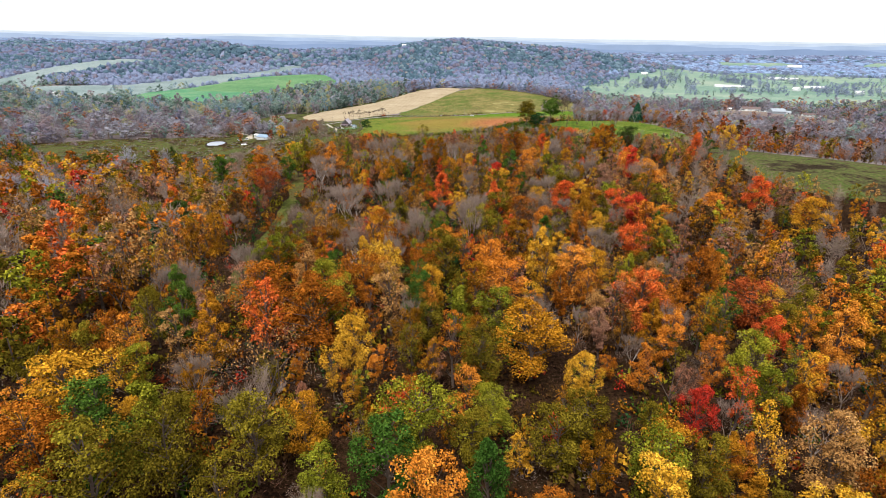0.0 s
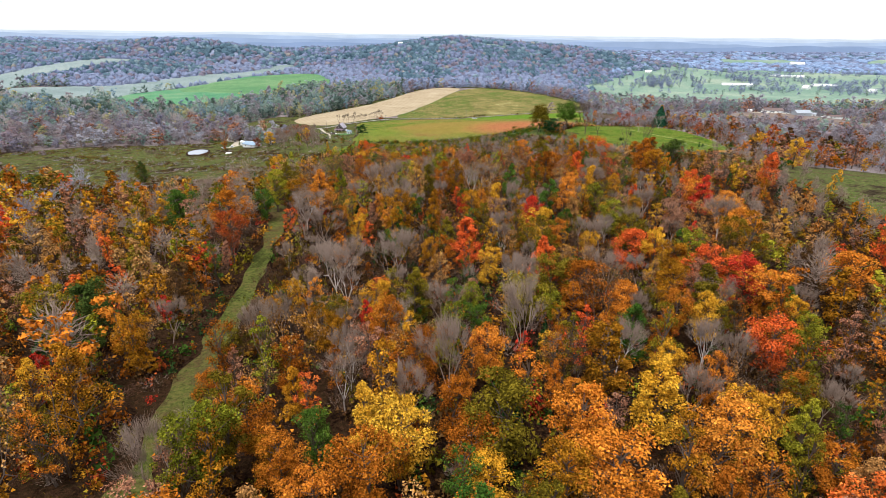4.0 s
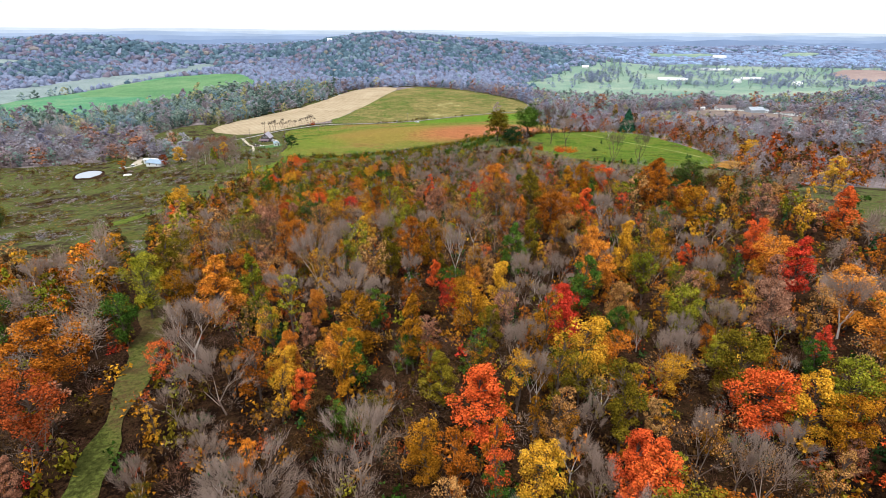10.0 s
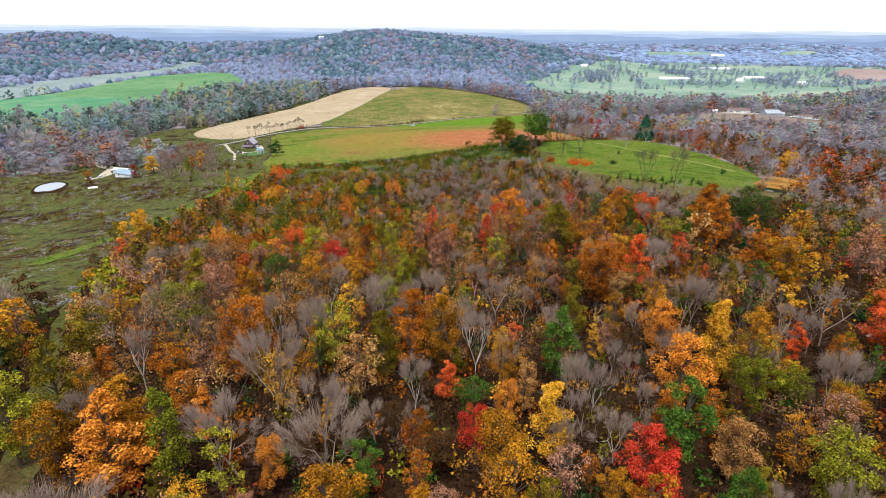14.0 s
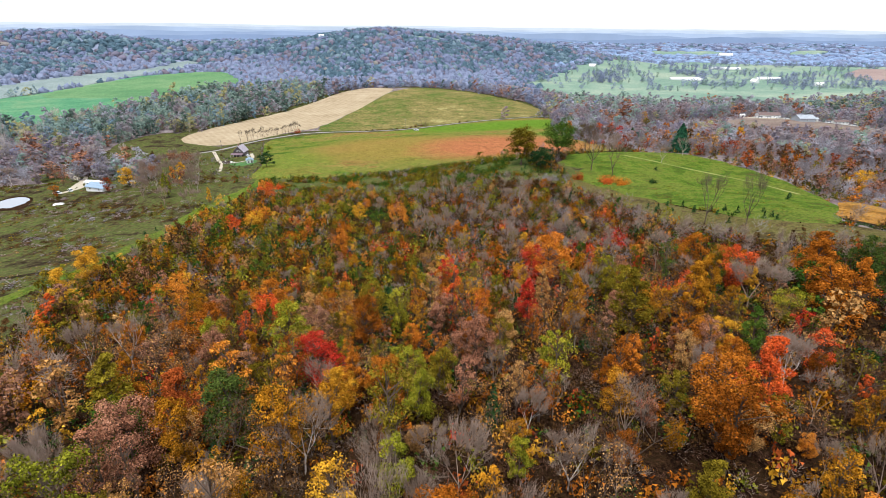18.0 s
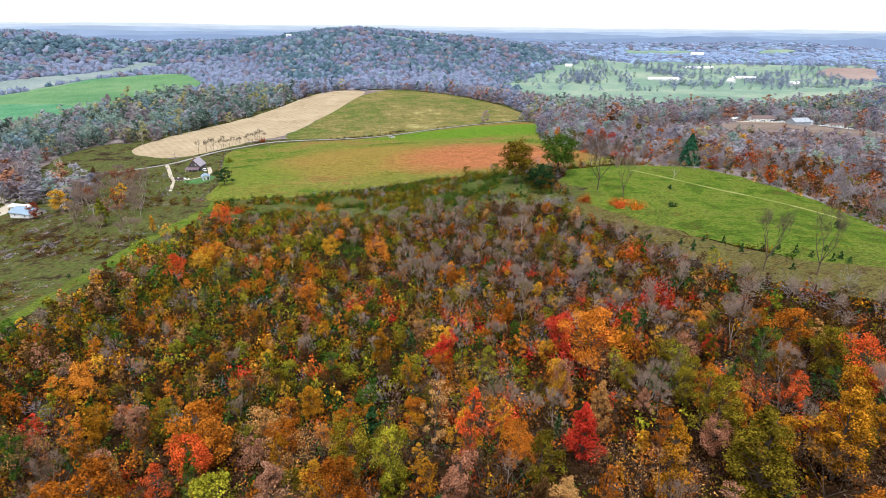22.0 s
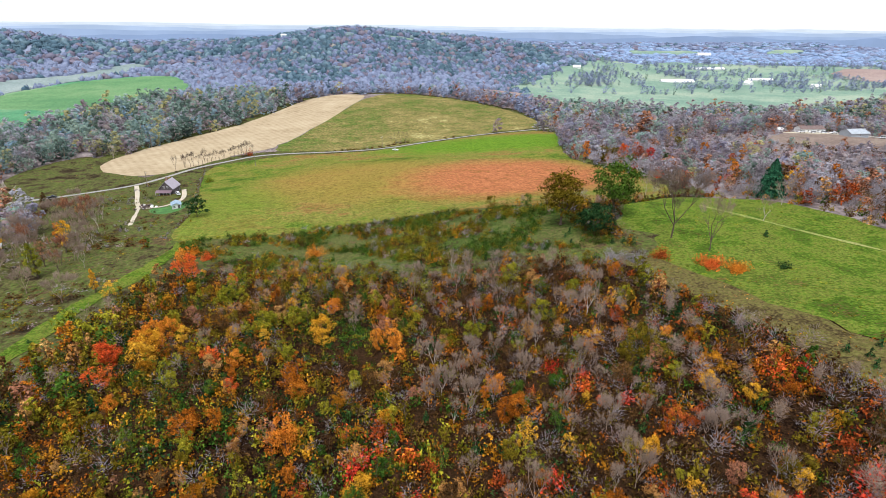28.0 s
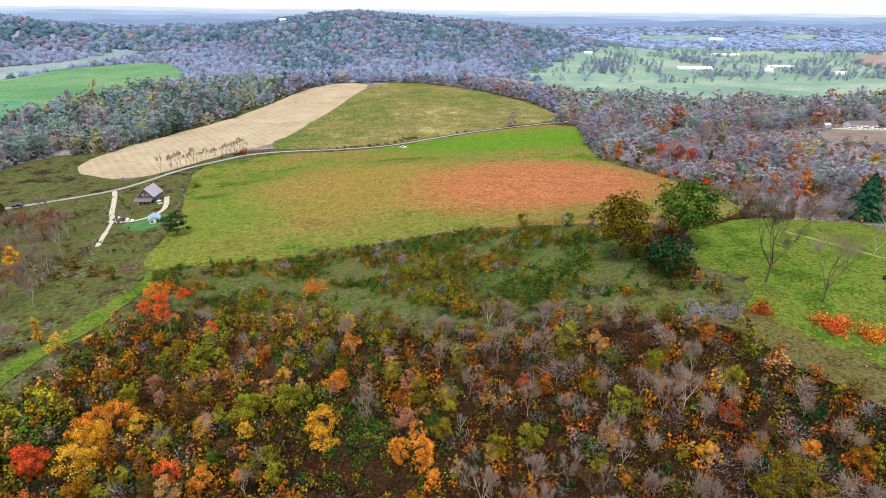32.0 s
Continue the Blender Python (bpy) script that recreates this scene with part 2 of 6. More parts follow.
M_WHEAT = ground_material("young_green_crop", ((0.36, (0.066, 0.200, 0.101)), (0.5, (0.095, 0.235, 0.121)), (0.64, (0.180, 0.275, 0.147))), 0.006, 0.03, 0.4)
M_PALEGRASS = ground_material("hazed_dry_grass", ((0.36, (0.177, 0.225, 0.213)), (0.5, (0.223, 0.270, 0.258)), (0.64, (0.260, 0.300, 0.280))), 0.006, 0.03, 0.4)
M_LIGHTCROP = ground_material("light_green_crop", ((0.36, (0.086, 0.189, 0.085)), (0.5, (0.119, 0.226, 0.100)), (0.64, (0.156, 0.249, 0.120))), 0.008, 0.03, 0.4)
M_SCRUB = ground_material("rough_old_field", ((0.34, (0.028, 0.020, 0.011)), (0.41, (0.064, 0.048, 0.025)), (0.46, (0.068, 0.085, 0.021)), (0.51, (0.101, 0.078, 0.037)), (0.55, (0.064, 0.097, 0.020)), (0.60, (0.092, 0.106, 0.027)), (0.66, (0.083, 0.058, 0.030))), 0.035, 0.14, 0.9, 0.9, (0.35, 0.4, 0.25))
M_UPPER = ground_material("hay_field", ((0.36, (0.077, 0.116, 0.022)), (0.45, (0.129, 0.129, 0.036)), (0.52, (0.172, 0.144, 0.049)), (0.57, (0.194, 0.155, 0.056)), (0.64, (0.206, 0.172, 0.060)), (0.69, (0.344, 0.310, 0.128))), 0.014, 0.07, 0.6, 0.7, (0.3, 0.35, 0.35))
M_GOLDWEED = ground_material("golden_weeds", ((0.35, (0.17, 0.085, 0.02)), (0.45, (0.32, 0.15, 0.03)), (0.55, (0.38, 0.20, 0.05)), (0.65, (0.24, 0.15, 0.04))), 0.06, 0.3, 1.6)
M_TANGLE = ground_material("tangled_grass", ((0.34, (0.05, 0.04, 0.018)), (0.42, (0.045, 0.075, 0.014)), (0.5, (0.075, 0.10, 0.022)), (0.56, (0.11, 0.095, 0.038)), (0.62, (0.06, 0.09, 0.018)), (0.68, (0.10, 0.075, 0.035))), 0.04, 0.16, 1.4, 0.8, (0.3, 0.4, 0.3))
M_MARGIN = ground_material("rough_margin_grass", ((0.34, (0.05, 0.036, 0.016)), (0.43, (0.10, 0.078, 0.03)), (0.5, (0.13, 0.105, 0.036)), (0.56, (0.095, 0.105, 0.024)), (0.62, (0.15, 0.11, 0.045)), (0.68, (0.07, 0.05, 0.022))), 0.05, 0.2, 1.6, 0.8, (0.25, 0.4, 0.35))
M_LANE = ground_material("grassy_lane", ((0.35, (0.045, 0.05, 0.012)), (0.45, (0.075, 0.085, 0.018)), (0.55, (0.10, 0.095, 0.026)), (0.65, (0.08, 0.055, 0.022))), 0.09, 0.45, 2.4)
M_PALETRACK = ground_material("worn_grass", ((0.35, (0.17, 0.21, 0.05)), (0.5, (0.24, 0.26, 0.08)), (0.65, (0.29, 0.28, 0.11))), 0.05, 0.3, 2.0)
M_GRAVEL = plain("pale_gravel", (0.44, 0.38, 0.29), 0.95, 0.25, 0.5)
M_ROAD = plain("grey_gravel_road", (0.27, 0.255, 0.23), 0.95, 0.25, 0.3)
M_GARDEN = plain("garden_grass", (0.05, 0.14, 0.03), 0.95, 0.5, 0.4)


def field_material():
    """Old hay meadow: green grass, ochre seed heads and a broad rusty patch of broomsedge."""
    m, nt, b = nodes_of("rusty_hay_meadow", 1.0, 0.02)
    geo = nt.nodes.new("ShaderNodeNewGeometry")
    st = nt.nodes.new("ShaderNodeMapping")
    st.inputs["Scale"].default_value = (0.85, 1.25, 1)
    st.inputs["Rotation"].default_value = (0, 0, radians(20))
    nt.links.new(geo.outputs["Position"], st.inputs["Vector"])
    a, c, d = noise_of(nt, 0.02, 4, 0.62, st.outputs[0]), noise_of(nt, 0.12, 6, 0.7, st.outputs[0]), noise_of(nt, 1.0, 5, 0.75)
    f = math_of(nt, 'ADD', math_of(nt, 'ADD', math_of(nt, 'MULTIPLY', a, 0.52), math_of(nt, 'MULTIPLY', c, 0.26)), math_of(nt, 'MULTIPLY', d, 0.22))
    f = math_of(nt, 'ADD', math_of(nt, 'MULTIPLY', math_of(nt, 'SUBTRACT', f, 0.5), 2.5), 0.5)
    grass = ramp(nt, f, ((0.26, (0.048, 0.092, 0.012)), (0.36, (0.088, 0.136, 0.017)), (0.44, (0.136, 0.156, 0.025)), (0.50, (0.188, 0.156, 0.037)), (0.54, (0.112, 0.144, 0.022)), (0.60, (0.200, 0.168, 0.043)), (0.70, (0.208, 0.112, 0.037)), (0.78, (0.128, 0.128, 0.025))))
    rust = ramp(nt, math_of(nt, 'ADD', math_of(nt, 'MULTIPLY', d, 0.5), math_of(nt, 'MULTIPLY', c, 0.5)), ((0.36, (0.20, 0.12, 0.03)), (0.46, (0.30, 0.11, 0.045)), (0.6, (0.40, 0.15, 0.065))))
    sep = nt.nodes.new("ShaderNodeSeparateXYZ")
    nt.links.new(geo.outputs["Position"], sep.inputs[0])

    def blot(cx, cy, sx, sy):
        u = math_of(nt, 'MULTIPLY', math_of(nt, 'SUBTRACT', sep.outputs[0], cx), 1 / sx)
        v = math_of(nt, 'MULTIPLY', math_of(nt, 'SUBTRACT', sep.outputs[1], cy), 1 / sy)
        r = math_of(nt, 'ADD', math_of(nt, 'MULTIPLY', u, u), math_of(nt, 'MULTIPLY', v, v))
        r = math_of(nt, 'ADD', r, math_of(nt, 'MULTIPLY', math_of(nt, 'SUBTRACT', c, 0.5), 2.2))
        k = nt.nodes.new("ShaderNodeMapRange")
        k.inputs[1].default_value, k.inputs[2].default_value, k.inputs[3].default_value, k.inputs[4].default_value = 1.7, 0.45, 0, 1
        nt.links.new(r, k.inputs[0])
        return k.outputs[0]

    green = ramp(nt, d, ((0.3, (0.07, 0.15, 0.012)), (0.7, (0.13, 0.21, 0.02))))
    ochre = ramp(nt, d, ((0.3, (0.20, 0.125, 0.03)), (0.5, (0.25, 0.165, 0.04)), (0.7, (0.18, 0.16, 0.03))))
    col = mixc(nt, math_of(nt, 'MULTIPLY', blot(5, 560, 52, 48), 0.8), grass, ochre)
    col = mixc(nt, math_of(nt, 'MULTIPLY', blot(-58, 500, 22, 60), 0.4), col, green)
    col = mixc(nt, blot(130, 660, 95, 42), col, green)
    col = mixc(nt, blot(88, 535, 58, 44), col, rust)
    nt.links.new(grain(nt, grain(nt, col, 0.5, 0.32), 1.9, 0.42), b.inputs["Base Color"])
    bump(nt, b, math_of(nt, 'ADD', c, d), 0.8, 0.6)
    return m


def stubble_material():
    """Harvested corn: pale straw with rows that follow the field's length."""
    m, nt, b = nodes_of("corn_stubble", 1.0, 0.02)
    geo = nt.nodes.new("ShaderNodeNewGeometry")
    mp = nt.nodes.new("ShaderNodeMapping")
    mp.inputs["Rotation"].default_value = (0, 0, radians(64))
    nt.links.new(geo.outputs["Position"], mp.inputs["Vector"])
    wv = nt.nodes.new("ShaderNodeTexWave")
    wv.bands_direction = 'Y'
    wv.inputs["Scale"].default_value, wv.inputs["Distortion"].default_value, wv.inputs["Detail"].default_value = 0.06, 2.5, 3
    wv.inputs["Detail Scale"].default_value = 0.4
    nt.links.new(mp.outputs[0], wv.inputs["Vector"])
    f = math_of(nt, 'ADD', math_of(nt, 'MULTIPLY', wv.outputs[1], 0.06), math_of(nt, 'ADD', math_of(nt, 'MULTIPLY', noise_of(nt, 0.05), 0.45), math_of(nt, 'MULTIPLY', noise_of(nt, 0.25, 5, 0.7), 0.45)))
    nt.links.new(ramp(nt, f, ((0.3, (0.25, 0.185, 0.11)), (0.5, (0.37, 0.29, 0.185)), (0.7, (0.46, 0.38, 0.26)))), b.inputs["Base Color"])
    bump(nt, b, wv.outputs[1], 0.15, 0.3)
    return m


M_FIELD, M_STUBBLE = field_material(), stubble_material()

# ---- the lie of the land ----
# a plateau that falls away to the valley, then single knolls: centre x, y, reach x, y, height
KNOLLS = [(-45, 190, 70, 60, 10.5), (130, 200, 90, 80, 14.7), (95, 320, 70, 70, 17.7), (10, 250, 70, 60, 11.2), (-60, 330, 70, 70, 8.0), (70, 430, 60, 60, 16.8), (-80, 480, 80, 80, 8.7), (50, 560, 110, 90, 12.2), (320, 580, 150, 130, 22.0), (40, 930, 160, 130, 8.0), (-150, 270, 80, 80, 8.7), (170, 430, 80, 80, 21.7), (0, 380, 60, 60, 8.1), (200, 320, 80, 80, 6.9), (-60, 60, 120, 80, 9.1), (150, 660, 80, 80, 4.9)]
RIDGES = [(20, 1420, 215, 250, 67), (340, 1560, 300, 210, 58), (-260, 1600, 240, 200, 38), (-690, 1560, 300, 170, 64), (-720, 1210, 230, 130, 42),
          (-1250, 1700, 380, 350, 58), (-200, 2400, 900, 350, 40), (900, 2500, 600, 250, 30), (1900, 2400, 500, 450, 40), (-1700, 2500, 700, 400, 56)]


def land(x, y):
    x, y = np.asarray(x, float), np.asarray(y, float)
    z = -31 + 46.54 / (1 + np.exp(np.clip((y - 250.86 - 0.21 * np.clip(x, -300, 300)) / 77.08, -50, 50)))
    for cx, cy, sx, sy, h in KNOLLS + RIDGES:
        z = z + h * np.exp(-((x - cx) / sx) ** 2 - ((y - cy) / sy) ** 2)
    far = np.clip((np.hypot(x, y - 200) - 900) / 800, 0, 1)
    return z + far * (5 * np.sin(x / 170 + 1.3 * np.sin(y / 260)) * np.cos(y / 210) + 3 * np.sin(x / 71 + y / 93))


def part(name, bm, material, parent=None, label=""):
    me = bpy.data.meshes.new(name)
    bm.to_mesh(me)
    bm.free()
    me.materials.append(material)
    ob = new(name, me)
    ob.parent = parent
    return tagged(ob, label)


def mesh_of(name, verts, faces, mats, index=None, tint=None, smooth=False):
    """One mesh from arrays: verts n x 3, faces m x 3 or m x 4, a material index for each face, a tint for each vertex."""
    verts, faces = np.asarray(verts, np.float32), np.asarray(faces, np.int32)
    k = faces.shape[1]
    me = bpy.data.meshes.new(name)
    me.vertices.add(len(verts))
    me.vertices.foreach_set("co", verts.ravel())
    me.loops.add(faces.size)
    me.loops.foreach_set("vertex_index", faces.ravel())
    me.polygons.add(len(faces))
    me.polygons.foreach_set("loop_start", np.arange(0, faces.size, k, dtype=np.int32))
    me.polygons.foreach_set("loop_total", np.full(len(faces), k, np.int32))
    for m in mats:
        me.materials.append(m)
    if index is not None:
        me.polygons.foreach_set("material_index", np.asarray(index, np.int32))
    me.polygons.foreach_set("use_smooth", np.full(len(faces), smooth))
    if tint is not None:
        a = me.attributes.new("tint", 'FLOAT', 'POINT')
        a.data.foreach_set("value", np.asarray(tint, np.float32))
    me.update(calc_edges=True)
    return me


def steps(*stretches):
    out = []
    for a, b, d in stretches:
        out += list(np.arange(a, b, d))
    return np.array(out + [stretches[-1][1]])


gx = steps((-4600, -1200, 100), (-1200, -450, 25), (-450, 450, 5), (450, 1200, 25), (1200, 4600, 100))
gy = steps((-900, -60, 30), (-60, 800, 5), (800, 1700, 20), (1700, 4900, 80))
GX, GY = np.meshgrid(gx, gy)
GV = np.stack([GX, GY, land(GX, GY)], -1).reshape(-1, 3)
ii = np.arange(len(gx) * len(gy)).reshape(len(gy), len(gx))
GF = np.stack([ii[:-1, :-1], ii[:-1, 1:], ii[1:, 1:], ii[1:, :-1]], -1).reshape(-1, 4)
# ground turns paler, then bluer with distance: lifted shade and haze in the colour
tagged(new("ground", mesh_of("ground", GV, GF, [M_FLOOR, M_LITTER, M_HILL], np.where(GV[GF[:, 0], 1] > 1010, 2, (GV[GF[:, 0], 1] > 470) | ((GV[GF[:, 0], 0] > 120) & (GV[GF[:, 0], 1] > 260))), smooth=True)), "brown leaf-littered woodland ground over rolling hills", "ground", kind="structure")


def inside(x, y, poly):
    x, y = np.asarray(x, float), np.asarray(y, float)
    r = np.zeros(x.shape, bool)
    for (x1, y1), (x2, y2) in zip(poly, poly[1:] + poly[:1]):
        if y1 != y2:
            r ^= ((y1 > y) != (y2 > y)) & (x < (x2 - x1) * (y - y1) / (y2 - y1) + x1)
    return r


def rounded(poly, n=2, wob=0.0, closed=True):
    """Chaikin's corner cutting, and a little waver."""
    p = [Vector(q) for q in poly]
    for _ in range(n):
        q = []
        for a, b in zip(p, p[1:] + p[:1] if closed else p[1:]):
            q += [a * 0.75 + b * 0.25, a * 0.25 + b * 0.75]
        p = q if closed else [p[0]] + q + [p[-1]]
    return [(v.x + wob * noise.noise((v.x * 0.08, v.y * 0.08, 3)), v.y + wob * noise.noise((v.x * 0.08, v.y * 0.08, 9))) for v in p]


from mathutils.geometry import delaunay_2d_cdt


def patch(name, poly, material, lift, step, label, category):
    """A sheet of turf or crop that lies on the land inside an outline."""
    x0, x1, y0, y1 = min(p[0] for p in poly), max(p[0] for p in poly), min(p[1] for p in poly), max(p[1] for p in poly)
    X, Y = np.meshgrid(np.arange(x0, x1, step), np.arange(y0, y1, step))
    k = inside(X, Y, poly)
    edge = []
    for a, b in zip(poly, poly[1:] + poly[:1]):
        n = max(1, int(math.dist(a, b) / step))
        edge += [(a[0] + (b[0] - a[0]) * i / n, a[1] + (b[1] - a[1]) * i / n) for i in range(n)]
    pts = [Vector(p) for p in edge] + [Vector(p) for p in zip(X[k].tolist(), Y[k].tolist())]
    v, _, f, *_ = delaunay_2d_cdt(pts, [(i, (i + 1) % len(edge)) for i in range(len(edge))], [list(range(len(edge)))], 1, 0.01)
    v = np.array([(p.x, p.y) for p in v])
    me = mesh_of(name, np.column_stack([v, land(v[:, 0], v[:, 1]) + lift]), [t for t in f if len(t) == 3], [material], smooth=True)
    return tagged(new(name, me), label, category, kind="structure")


def ribbon(name, line, width, material, lift, label, category, rough=0.25):
    """A track of that width along a line on the land."""
    pts = [Vector(p) for p in rounded(line, 3, 0.0, False)]
    rows = []
    for i, p in enumerate(pts):
        d = (pts[min(i + 1, len(pts) - 1)] - pts[max(i - 1, 0)]).normalized()
        w = width * (0.5 + rough * noise.noise((p.x * 0.15, p.y * 0.15, 5)))
        for s in (-1, -0.33, 0.33, 1):
            rows.append((p.x - d.y * w * s, p.y + d.x * w * s))
    rows = np.array(rows)
    n = len(pts)
    q = np.arange(n * 4).reshape(n, 4)
    f = np.stack([q[:-1, :-1], q[:-1, 1:], q[1:, 1:], q[1:, :-1]], -1).reshape(-1, 4)
    me = mesh_of(name, np.column_stack([rows, land(rows[:, 0], rows[:, 1]) + lift]), f, [material], smooth=True)
    return tagged(new(name, me), label, category, kind="structure")


FIELD = rounded([(-76, 474), (-72, 510), (-86, 590), (-95, 648), (-66, 664), (-38, 674), (-8, 672), (27, 674), (59, 694), (108, 714), (184, 740), (170, 671), (143, 610), (137, 571), (148, 550), (152, 505), (125, 445),
                 (92, 436), (74, 450), (55, 470), (32, 481), (7, 482), (-9, 479), (-29, 475), (-50, 472)], 2, 3)
CORN = rounded([(-170, 656), (-136, 628), (-115, 633), (-96, 662), (-74, 694), (-59, 702), (-42, 749), (-11, 835), (36, 970), (20, 1000), (-29, 985), (-62, 899), (-92, 827), (-137, 754), (-164, 700)], 2, 3)
UPPER = rounded([(-59, 700), (-42, 747), (-11, 833), (36, 968), (70, 1000), (110, 985), (161, 941), (200, 855), (196, 760), (110, 726), (60, 703), (28, 686), (-7, 683), (-39, 688)], 2, 3)
MEADOW = rounded([(86, 425), (109, 440), (131, 436), (146, 424), (160, 400), (164, 365), (150, 328), (130, 302), (112, 292), (101, 298), (95, 314), (88, 338), (85, 362), (78, 384), (78, 405)], 2, 4)
GLADE = rounded([(114, 242), (134, 260), (170, 270), (215, 262), (200, 210), (160, 150), (126, 146), (106, 160), (104, 195), (108, 225)], 2, 3)
GREEN = rounded([(-495, 900), (-465, 985), (-420, 1120), (-375, 1260), (-285, 1300), (-225, 1190), (-200, 1090), (-236, 1000), (-272, 900), (-282, 786), (-292, 722), (-379, 735), (-445, 770)], 2, 6)
LIGHTGREEN = rounded([(-425, 960), (-345, 965), (-292, 915), (-262, 935), (-236, 1000), (-203, 1090), (-226, 1188), (-285, 1296), (-368, 1250), (-412, 1120), (-448, 1010)], 2, 6)
PALE = rounded([(-495, 905), (-470, 990), (-425, 1130), (-380, 1270), (-330, 1400), (-390, 1410), (-440, 1250), (-500, 1120), (-560, 1030), (-640, 1005), (-715, 990), (-715, 930), (-560, 790), (-460, 765)], 2, 6)
RIDGE_FIELD = rounded([(-850, 1020), (-790, 1105), (-730, 1138), (-660, 1195), (-610, 1270), (-590, 1225), (-630, 1180), (-690, 1108), (-745, 1075), (-720, 1010), (-712, 905), (-810, 940)], 2, 5)
PASTURE = rounded([(245, 1120), (275, 985), (330, 860), (560, 830), (800, 920), (1010, 1100), (1260, 1330), (1500, 1560), (1330, 1700), (1050, 1800), (820, 1720), (600, 1500), (470, 1350), (350, 1220)], 3, 50)
PLOUGH = rounded([(1060, 1240), (1010, 1120), (1250, 1320), (1360, 1480), (1160, 1440)], 2, 10)
FAR_FIELDS = [rounded([(1560, 2120), (1690, 2100), (1620, 1990), (1500, 2030)], 2, 10), rounded([(1040, 2240), (1340, 2300), (1380, 2180), (1080, 2120)], 2, 15), rounded([(1700, 1800), (1790, 1740), (1640, 1690), (1560, 1760)], 2, 10)]
OLDFIELD = rounded([(-340, 480), (-290, 505), (-245, 508), (-205, 522), (-160, 505), (-100, 500), (-80, 470), (-84, 430), (-92, 390), (-92, 340), (-90, 290), (-80, 245), (-95, 232), (-140, 260), (-200, 300), (-290, 400), (-350, 450)], 2, 4)
THICKET = rounded([(-76, 474), (-30, 474), (30, 480), (60, 462), (76, 430), (74, 400), (68, 388), (48, 398), (20, 404), (0, 418), (-30, 436), (-55, 450)], 2, 3)
YARD = rounded([(-97, 530), (-92, 542), (-82, 541), (-79, 527), (-84, 516), (-93, 518)], 2, 2)
VERGE = rounded([(-132, 602), (-112, 630), (-80, 668), (-40, 680), (-40, 672), (-84, 655), (-84, 590), (-68, 510), (-58, 452), (-82, 458), (-92, 488), (-112, 520), (-122, 570)], 1, 1)
ROUGH = rounded([(-196, 578), (-170, 587), (-130, 606), (-122, 622), (-138, 630), (-168, 652), (-172, 690), (-196, 700), (-212, 650), (-208, 610)], 2, 3)
BANK = rounded([(-200, 560), (-150, 584), (-127, 596), (-120, 574), (-114, 545), (-106, 512), (-93, 502), (-84, 478), (-100, 496), (-160, 503), (-230, 530)], 2, 2)
STRIP = rounded([(205, 1085), (250, 1062), (296, 1020), (338, 935), (322, 880), (285, 890), (240, 930), (200, 990), (190, 1040)], 2, 3)
MARGIN = rounded([(60, 404), (68, 388), (75, 364), (77, 338), (76, 316), (80, 296), (96, 280), (116, 276), (132, 284), (124, 294), (110, 297), (99, 304), (92, 318), (88, 338), (86, 364), (78, 388), (72, 404)], 2, 3)
CLEARING = rounded([(-22, 384), (-14, 388), (-2, 376), (5, 364), (2, 356), (-8, 356), (-14, 366), (-24, 374)], 2, 3)
GOLDSTRIP = rounded([(126, 304), (139, 316), (152, 331), (164, 335), (168, 326), (151, 304), (134, 292)], 2, 2)
TOPFIELD = rounded([(60, 1395), (150, 1420), (165, 1400), (80, 1370)], 2, 3)

patch("hay_meadow", FIELD, M_FIELD, 0.16, 6, "green and ochre hay meadow with a rusty patch", "field")
patch("corn_stubble_field", CORN, M_STUBBLE, 0.2, 8, "pale straw-coloured harvested corn field", "field")
patch("upper_hay_field", UPPER, M_UPPER, 0.2, 8, "dull green and straw hay field on a rise", "field")
patch("ridge_meadow", MEADOW, M_MEADOW, 0.16, 4, "bright green mown meadow on a ridge", "field")
patch("weed_strip", GOLDSTRIP, M_GOLDWEED, 0.4, 3, "strip of tall golden-brown weeds beside the meadow", "field")
patch("woodland_glade", GLADE, M_SCRUB, 0.12, 5, "dry grassy glade between the trees", "field")
patch("green_crop_field", GREEN, M_WHEAT, 1.2, 20, "vivid green young crop field in the valley", "field")
patch("light_crop_field", LIGHTGREEN, M_LIGHTCROP, 1.3, 20, "light green upper half of the crop field", "field")
patch("pale_grass_field", PALE, M_PALEGRASS, 0.7, 20, "pale dry grass field with a haze tint beside the green crop", "field")
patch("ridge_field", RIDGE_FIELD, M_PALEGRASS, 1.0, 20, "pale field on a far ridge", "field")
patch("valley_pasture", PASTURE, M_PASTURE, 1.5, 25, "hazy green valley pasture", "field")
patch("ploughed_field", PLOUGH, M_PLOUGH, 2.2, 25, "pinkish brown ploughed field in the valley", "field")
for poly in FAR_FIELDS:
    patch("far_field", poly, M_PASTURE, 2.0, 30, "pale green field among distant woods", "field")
patch("old_field", OLDFIELD, M_SCRUB, 0.12, 5, "rough brown and green old field", "field")
patch("rough_pasture", ROUGH, M_SCRUB, 0.2, 6, "dull olive rough pasture beside the road", "field")
patch("rough_bank", BANK, M_SCRUB, 0.2, 6, "rough weedy bank below the road", "field")
patch("meadow_margin", MARGIN, M_MARGIN, 0.2, 4, "rough olive and brown grass at the meadow's edge", "field")
patch("thicket_ground", THICKET, M_TANGLE, 0.12, 5, "grassy ground under the thicket", "field")
patch("farm_verge", VERGE, M_SCRUB, 0.06, 5, "rough weedy ground round the farmhouse", "field")
patch("garden", YARD, M_GARDEN, 0.12, 3, "small green garden beside the shed", "lawn")
patch("stubble_strip", STRIP, M_PLOUGH, 0.8, 15, "pale strip of ploughed ground behind trees", "field")
